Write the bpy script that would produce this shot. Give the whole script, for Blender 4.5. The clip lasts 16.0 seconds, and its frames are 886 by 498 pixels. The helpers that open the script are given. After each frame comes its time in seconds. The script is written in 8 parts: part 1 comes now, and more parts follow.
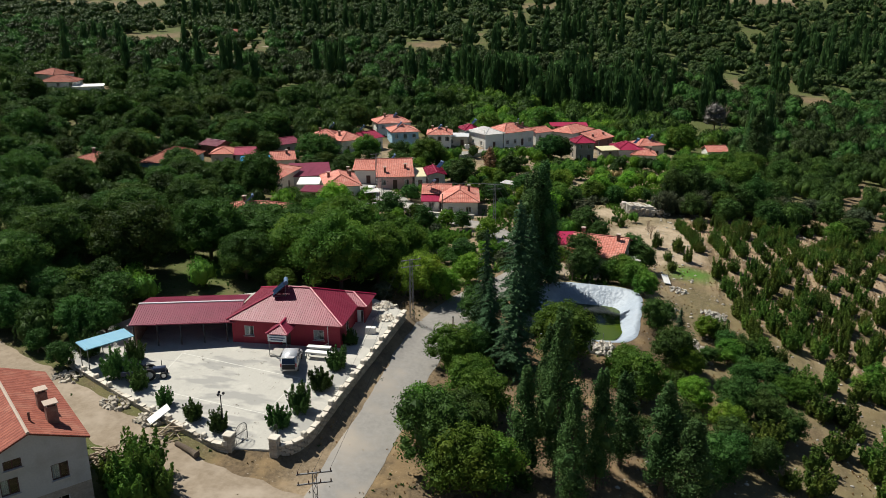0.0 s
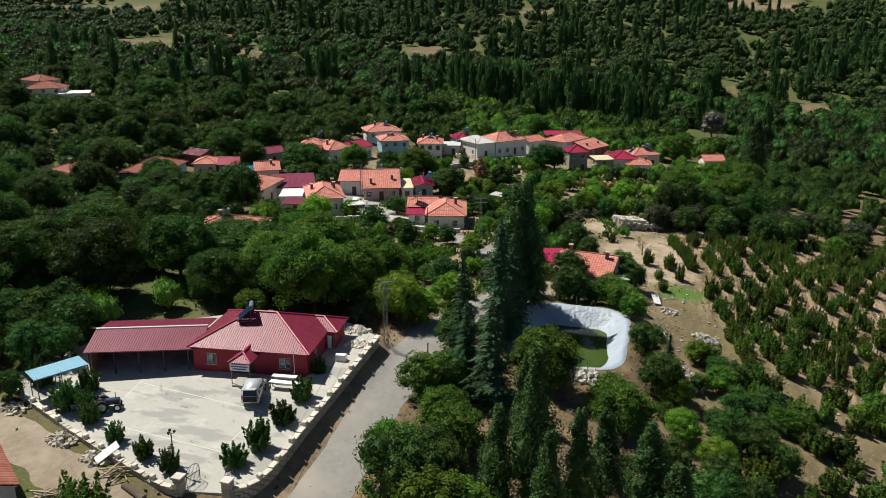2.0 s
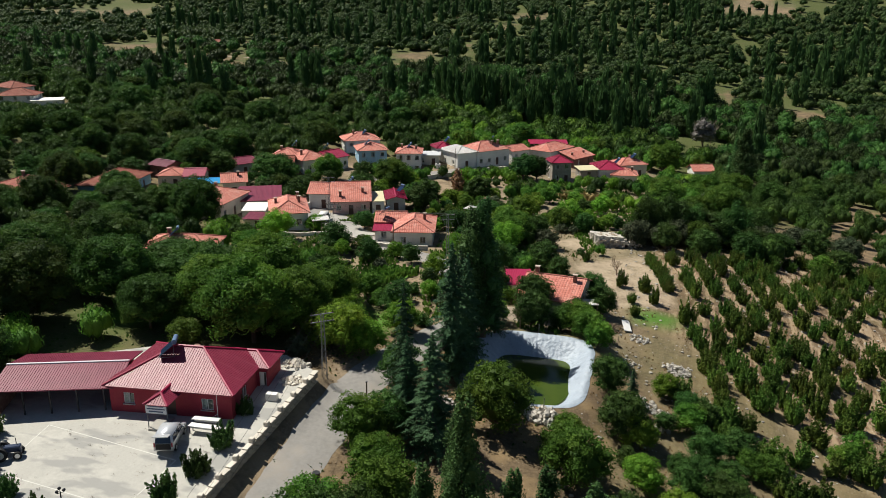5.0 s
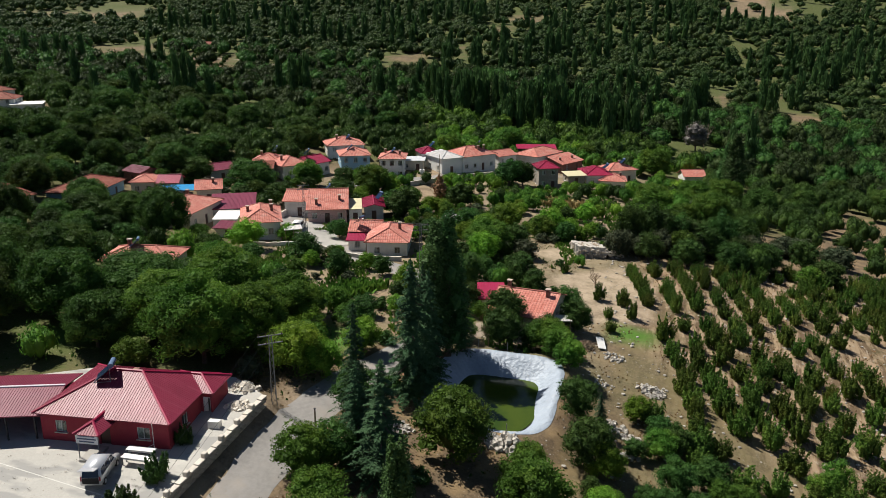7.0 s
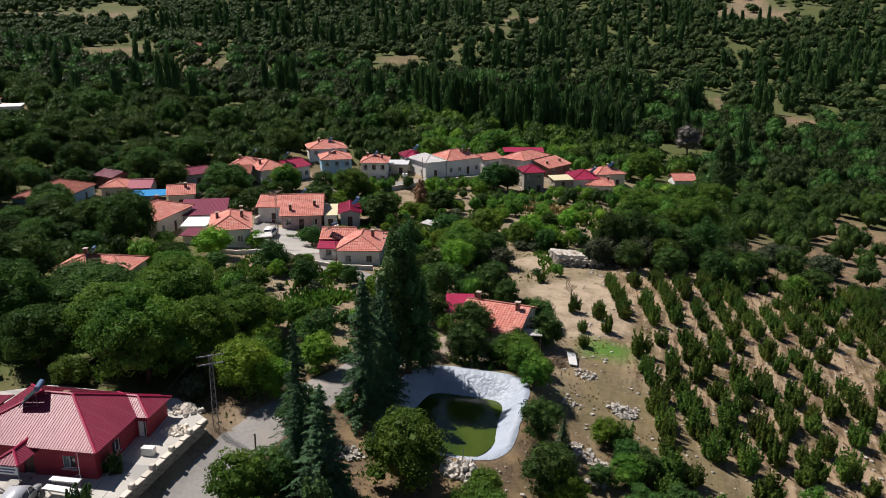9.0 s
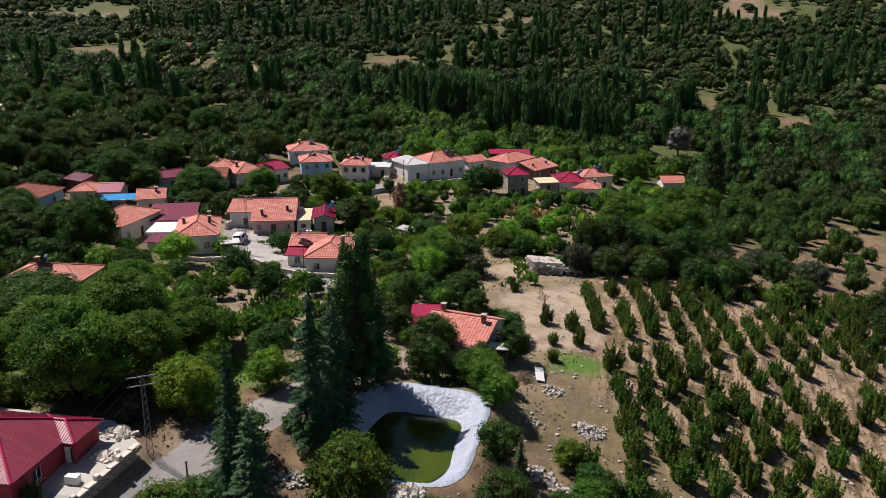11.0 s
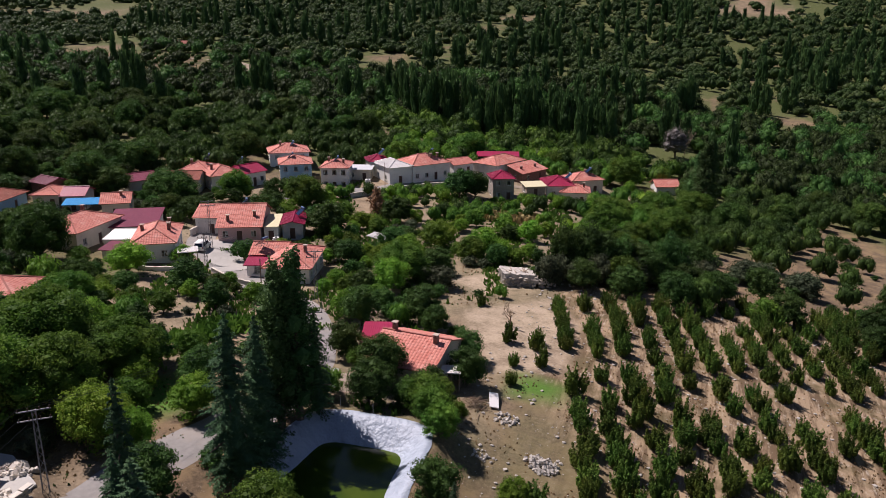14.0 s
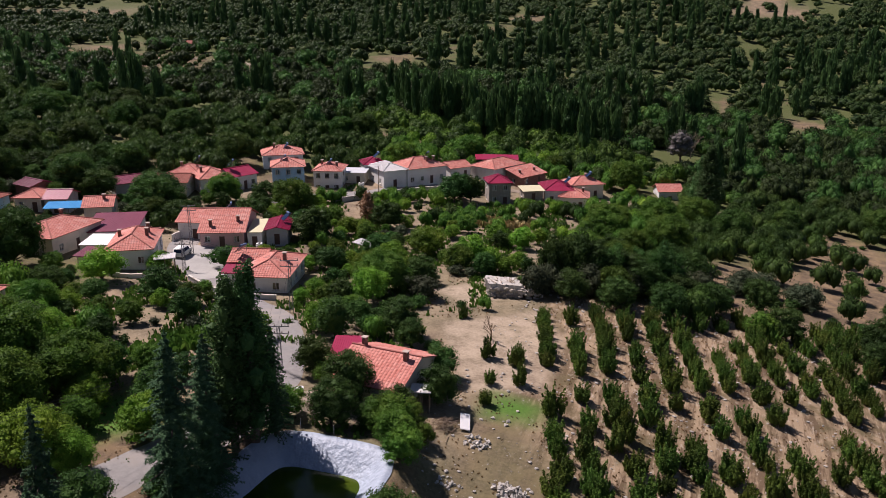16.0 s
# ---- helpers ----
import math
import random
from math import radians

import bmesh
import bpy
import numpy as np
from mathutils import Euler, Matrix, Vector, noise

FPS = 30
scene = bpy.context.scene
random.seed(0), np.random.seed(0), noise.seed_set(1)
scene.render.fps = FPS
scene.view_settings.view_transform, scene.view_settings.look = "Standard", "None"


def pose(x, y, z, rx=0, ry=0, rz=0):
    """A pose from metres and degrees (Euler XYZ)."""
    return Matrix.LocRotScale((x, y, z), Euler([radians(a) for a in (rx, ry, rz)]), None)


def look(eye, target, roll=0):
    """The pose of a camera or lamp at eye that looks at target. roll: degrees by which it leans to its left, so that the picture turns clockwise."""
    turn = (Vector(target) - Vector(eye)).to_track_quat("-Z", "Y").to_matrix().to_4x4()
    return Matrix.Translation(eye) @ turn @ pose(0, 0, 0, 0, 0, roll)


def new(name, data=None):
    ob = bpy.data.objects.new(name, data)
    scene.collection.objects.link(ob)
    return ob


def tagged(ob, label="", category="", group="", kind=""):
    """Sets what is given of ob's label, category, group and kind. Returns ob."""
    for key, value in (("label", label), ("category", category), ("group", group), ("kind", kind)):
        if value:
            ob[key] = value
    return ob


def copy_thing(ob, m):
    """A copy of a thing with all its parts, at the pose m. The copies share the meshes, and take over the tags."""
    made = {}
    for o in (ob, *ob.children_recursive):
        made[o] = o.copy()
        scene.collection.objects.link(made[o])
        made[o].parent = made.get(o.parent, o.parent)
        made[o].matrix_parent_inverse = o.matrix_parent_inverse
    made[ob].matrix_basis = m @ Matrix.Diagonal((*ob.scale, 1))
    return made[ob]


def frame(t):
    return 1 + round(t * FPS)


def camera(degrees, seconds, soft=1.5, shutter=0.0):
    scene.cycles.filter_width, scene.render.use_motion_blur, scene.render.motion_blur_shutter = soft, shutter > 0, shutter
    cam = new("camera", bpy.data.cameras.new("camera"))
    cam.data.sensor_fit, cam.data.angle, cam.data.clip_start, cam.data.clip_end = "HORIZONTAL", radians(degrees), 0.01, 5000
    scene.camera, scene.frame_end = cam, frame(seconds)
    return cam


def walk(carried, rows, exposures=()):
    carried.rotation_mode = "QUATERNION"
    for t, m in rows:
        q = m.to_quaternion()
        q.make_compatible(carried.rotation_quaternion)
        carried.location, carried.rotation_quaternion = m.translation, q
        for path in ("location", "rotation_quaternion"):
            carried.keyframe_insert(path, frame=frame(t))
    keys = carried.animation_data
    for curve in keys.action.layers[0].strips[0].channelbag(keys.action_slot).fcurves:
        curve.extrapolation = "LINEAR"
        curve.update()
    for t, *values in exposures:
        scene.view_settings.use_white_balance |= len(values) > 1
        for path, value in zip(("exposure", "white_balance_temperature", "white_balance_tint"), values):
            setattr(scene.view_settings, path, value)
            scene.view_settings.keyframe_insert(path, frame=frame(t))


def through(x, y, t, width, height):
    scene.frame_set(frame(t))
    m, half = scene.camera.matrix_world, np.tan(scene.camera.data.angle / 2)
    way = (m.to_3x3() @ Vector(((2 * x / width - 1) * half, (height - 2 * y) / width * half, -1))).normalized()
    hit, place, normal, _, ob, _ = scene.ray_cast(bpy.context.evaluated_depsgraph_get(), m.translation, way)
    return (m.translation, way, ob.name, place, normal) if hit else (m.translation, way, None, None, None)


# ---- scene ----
cam = camera(59.0, 16.0, 0.62)
METRES, EYE, TILT, LEAN, TURN = 50.0, 38.35, 0.0, 5.6, 15.0
ROWS = [
    (0.0, 0.0, 0.0, 0.0, 1.72, -17.3, -5.54),
    (0.5, 0.0086, 0.026, 0.0039, 1.73, -17.19, -5.57),
    (1.0, 0.021, 0.0531, 0.0077, 1.74, -17.1, -5.59),
    (1.5, 0.0343, 0.0774, 0.0115, 1.75, -17.05, -5.62),
    (2.0, 0.0503, 0.1034, 0.0152, 1.77, -17.0, -5.65),
    (2.5, 0.0664, 0.127, 0.018, 1.78, -16.96, -5.66),
    (3.0, 0.0849, 0.1527, 0.0211, 1.79, -16.93, -5.68),
    (3.5, 0.1026, 0.1764, 0.0241, 1.79, -16.9, -5.69),
    (4.0, 0.1224, 0.2024, 0.0277, 1.81, -16.84, -5.7),
    (6.5, 0.2225, 0.3239, 0.0439, 1.87, -16.61, -5.73),
    (7.0, 0.2442, 0.3486, 0.0468, 1.88, -16.6, -5.73),
    (7.5, 0.2642, 0.3716, 0.0491, 1.89, -16.59, -5.74),
    (8.0, 0.286, 0.3965, 0.0513, 1.89, -16.57, -5.73),
    (8.5, 0.3066, 0.4195, 0.052, 1.9, -16.54, -5.73),
    (9.0, 0.3288, 0.4445, 0.0531, 1.9, -16.52, -5.74),
    (11.5, 0.4351, 0.561, 0.062, 1.87, -16.55, -5.73),
    (12.0, 0.4563, 0.5844, 0.0641, 1.88, -16.56, -5.73),
    (12.5, 0.4766, 0.6064, 0.0661, 1.87, -16.57, -5.73),
    (13.0, 0.4987, 0.6301, 0.0681, 1.87, -16.59, -5.73),
    (13.5, 0.5187, 0.6523, 0.0699, 2.17, -16.66, -5.77),
    (14.0, 0.5406, 0.6766, 0.0724, 2.62, -16.74, -5.81),
    (14.5, 0.5606, 0.6991, 0.0744, 3.0, -16.79, -5.85),
    (15.0, 0.5821, 0.7235, 0.0769, 3.36, -16.83, -5.89),
    (15.5, 0.602, 0.7462, 0.079, 3.51, -16.83, -5.9),
    (16.0, 0.6235, 0.7715, 0.0808, 3.64, -16.83, -5.91),
]
walk(cam, [(t, pose(0, 0, EYE, TILT, LEAN, TURN) @ pose(METRES * x, METRES * y, METRES * z, 90 + pitch, roll, yaw)) for t, x, y, z, yaw, pitch, roll in ROWS],
     exposures=[(0.0, 0.32, 6650, 6.0), (4.0, 0.32, 6650, 5.5), (7.0, 0.32, 6600, 9.0), (9.0, 0.30, 6550, 14.5), (12.5, 0.25, 6500, 23.0), (16.0, 0.23, 6450, 27.0)])

# ---- light ----
SUN_EL, SUN_DIR = 56.0, (-0.958, 0.287)          # height of the sun, and the way towards it on the ground
world = bpy.data.worlds.new("sky")
scene.world = world
world.use_nodes = True
_sky = world.node_tree.nodes.new("ShaderNodeTexSky")
_sky.sky_type, _sky.sun_disc = "NISHITA", False
_sky.sun_elevation = radians(SUN_EL)
_sky.altitude, _sky.air_density, _sky.dust_density = 1500.0, 0.8, 0.4          # thin, clear mountain air
_sky.sun_rotation = math.atan2(SUN_DIR[0], SUN_DIR[1])
world.node_tree.links.new(_sky.outputs[0], world.node_tree.nodes["Background"].inputs[0])
world.node_tree.nodes["Background"].inputs[1].default_value = 0.055
_sun = bpy.data.lights.new("sun", "SUN")
_sun.energy, _sun.angle, _sun.color = 5.0, radians(0.53), (1.0, 0.955, 0.89)
sun = new("sun", _sun)
sun.matrix_world = look((SUN_DIR[0] * 300, 100 + SUN_DIR[1] * 300, 300 * math.tan(radians(SUN_EL))), (0, 100, 0))
scene.view_settings.exposure = 0.32

rnd = random.Random(7)
rng = np.random.default_rng(11)


# ---- materials ----
class Nodes:
    """A small hand for wiring a material."""
    def __init__(self, name):
        self.m = bpy.data.materials.new(name)
        self.m.use_nodes = True
        self.t = self.m.node_tree
        self.b = self.t.nodes["Principled BSDF"]
        self.out = self.t.nodes["Material Output"]

    def node(self, kind, **inputs):
        n = self.t.nodes.new(kind)
        for k, v in inputs.items():
            self.put(n.inputs[k.replace("_", " ")], v)
        return n

    def put(self, socket, v):
        if isinstance(v, bpy.types.NodeSocket):
            self.t.links.new(v, socket)
        else:
            socket.default_value = v

    def where(self, space="object"):
        if space == "world":
            return self.node("ShaderNodeNewGeometry").outputs["Position"]
        return self.node("ShaderNodeTexCoord").outputs["Object"]

    def noise(self, at, scale, detail=3.0, rough=0.6, stretch=None):
        if stretch:
            mp = self.node("ShaderNodeMapping", Vector=at, Scale=stretch)
            at = mp.outputs[0]
        return self.node("ShaderNodeTexNoise", Vector=at, Scale=scale, Detail=detail, Roughness=rough).outputs["Fac"]

    def ramp(self, fac, lo, hi):
        n = self.node("ShaderNodeMapRange", Value=fac)
        n.inputs["From Min"].default_value, n.inputs["From Max"].default_value = lo, hi
        return n.outputs[0]

    def mix(self, fac, a, b, kind="MIX"):
        n = self.t.nodes.new("ShaderNodeMix")
        n.data_type, n.blend_type = "RGBA", kind
        self.put(n.inputs[0], fac)
        for s, v in ((n.inputs[6], a), (n.inputs[7], b)):
            self.put(s, (*v, 1.0) if isinstance(v, tuple) and len(v) == 3 else v)
        return n.outputs[2]

    def math(self, op, a, b=0.0):
        n = self.t.nodes.new("ShaderNodeMath")
        n.operation = op
        self.put(n.inputs[0], a)
        self.put(n.inputs[1], b)
        return n.outputs[0]

    def bump(self, height, strength, dist=0.05):
        n = self.node("ShaderNodeBump", Height=height, Strength=strength, Distance=dist)
        self.t.links.new(n.outputs[0], self.b.inputs["Normal"])

    def done(self, colour, rough, metal=0.0, spec=None):
        self.put(self.b.inputs["Base Color"], (*colour, 1.0) if isinstance(colour, tuple) else colour)
        self.put(self.b.inputs["Roughness"], rough)
        self.b.inputs["Metallic"].default_value = metal
        if spec is not None:
            self.b.inputs["Specular IOR Level"].default_value = spec
        return self.m


def rough_mat(name, a, b, stain, grain=9.0, patch=0.6, rough=0.85, bump=0.3, metal=0.0, space="object", per=0.0, spec=0.3):
    """Two tones of grain, a slow stain over both, a little relief; per: how far whole objects differ."""
    n = Nodes(name)
    at = n.where(space)
    g = n.noise(at, grain, 5.0, 0.65)
    s = n.noise(at, patch, 4.0, 0.6)
    c = n.mix(n.ramp(g, 0.3, 0.7), a, b)
    c = n.mix(n.ramp(s, 0.48, 0.75), c, stain)
    if per:
        r = n.node("ShaderNodeObjectInfo").outputs["Random"]
        hsv = n.node("ShaderNodeHueSaturation", Color=c)
        n.put(hsv.inputs["Value"], n.math("ADD", n.math("MULTIPLY", r, per), 1.0 - per / 2))
        c = hsv.outputs[0]
    n.bump(g, bump, 0.03)
    return n.done(c, rough, metal, spec)


def leaf_mat(name, dark, light, tip, per=0.5, through=0.25):
    n = Nodes(name)
    isl = n.node("ShaderNodeNewGeometry").outputs["Random Per Island"]
    obj = n.node("ShaderNodeObjectInfo").outputs["Random"]
    at = n.where("world")
    c = n.mix(n.math("ADD", n.math("MULTIPLY", isl, 0.66), 0.17), dark, light)
    c = n.mix(n.math("MULTIPLY", n.ramp(n.noise(at, 0.35, 2.0), 0.5, 0.75), 0.55), c, tip)
    hsv = n.node("ShaderNodeHueSaturation", Color=c)
    stand = n.ramp(n.noise(at, 0.11, 3.0, 0.6), 0.30, 0.70)
    n.put(hsv.inputs["Hue"], n.math("ADD", n.math("ADD", n.math("MULTIPLY", obj, 0.04), n.math("MULTIPLY", stand, -0.025)), 0.492))
    n.put(hsv.inputs["Value"], n.math("MULTIPLY", n.math("ADD", n.math("MULTIPLY", obj, per), 1.0 - per / 2), n.math("ADD", n.math("MULTIPLY", stand, 0.75), 0.62)))
    c = hsv.outputs[0]
    n.done(c, 0.6, 0.0, 0.12)
    tr = n.node("ShaderNodeBsdfTranslucent", Color=c)
    mx = n.node("ShaderNodeMixShader", Fac=through)
    n.t.links.new(n.b.outputs[0], mx.inputs[1])
    n.t.links.new(tr.outputs[0], mx.inputs[2])
    n.t.links.new(mx.outputs[0], n.out.inputs["Surface"])
    return n.m


def tile_mat(name, a, b, pale, pitch=0.40):
    """Clay tiles: tone changes tile by tile, rolls run up the slope as relief; the courses are modelled."""
    n = Nodes(name)
    uv = n.node("ShaderNodeUVMap").outputs[0]
    at = n.where("object")
    v = n.node("ShaderNodeTexVoronoi", Vector=uv, Scale=1.0, Randomness=0.15)
    mp = n.node("ShaderNodeMapping", Vector=uv)
    mp.inputs["Scale"].default_value = (1 / pitch, 1 / 0.42, 1)
    n.put(v.inputs["Vector"], mp.outputs[0])
    sep = n.node("ShaderNodeSeparateXYZ", Vector=mp.outputs[0])
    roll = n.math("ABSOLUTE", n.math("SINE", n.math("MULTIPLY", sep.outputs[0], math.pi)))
    tone = n.node("ShaderNodeSeparateColor", Color=v.outputs["Color"]).outputs[0]
    c = n.mix(tone, a, b)
    c = n.mix(n.ramp(n.noise(at, 0.5, 4.0), 0.5, 0.8), c, pale)
    c = n.mix(n.ramp(n.noise(at, 3.0, 4.0), 0.62, 0.8), c, (a[0] * 0.45, a[1] * 0.5, a[2] * 0.6))
    c = n.mix(n.math("MULTIPLY", n.ramp(roll, 0.42, 0.08), 0.62), c, (a[0] * 0.4, a[1] * 0.4, a[2] * 0.42))      # channels shaded in the colour so the rolls read from afar
    n.bump(roll, 0.8, 0.05)
    return n.done(c, 0.8, 0.0, 0.3)


def metal_roof_mat(name, a, b, fade, rough=0.27, spec=0.9):
    n = Nodes(name)
    at = n.where("object")
    uv = n.node("ShaderNodeUVMap").outputs[0]
    s = n.noise(at, 0.35, 4.0)
    streak = n.noise(uv, 3.0, 4.0, 0.6, (1.0, 0.08, 1.0))
    c = n.mix(n.ramp(s, 0.35, 0.7), a, b)
    c = n.mix(n.math("MULTIPLY", n.ramp(streak, 0.5, 0.8), 0.5), c, fade)
    r = n.ramp(n.noise(at, 4.0, 3.0), 0.2, 0.8)
    n.bump(streak, 0.15, 0.02)
    return n.done(c, n.math("ADD", n.math("MULTIPLY", r, 0.12), rough), 0.0, spec)


def glass_mat(name, tint=(0.75, 0.85, 0.88)):
    n = Nodes(name)
    n.b.inputs["Transmission Weight"].default_value = 1.0
    n.b.inputs["IOR"].default_value = 1.45
    return n.done(tint, 0.03)


def plain(name, c, rough=0.5, metal=0.0, var=0.25):
    d = tuple(v * (1 - var) for v in c)
    return rough_mat(name, c, d, tuple(v * (1 - var * 0.7) for v in c), 14.0, 1.3, rough, 0.12, metal)


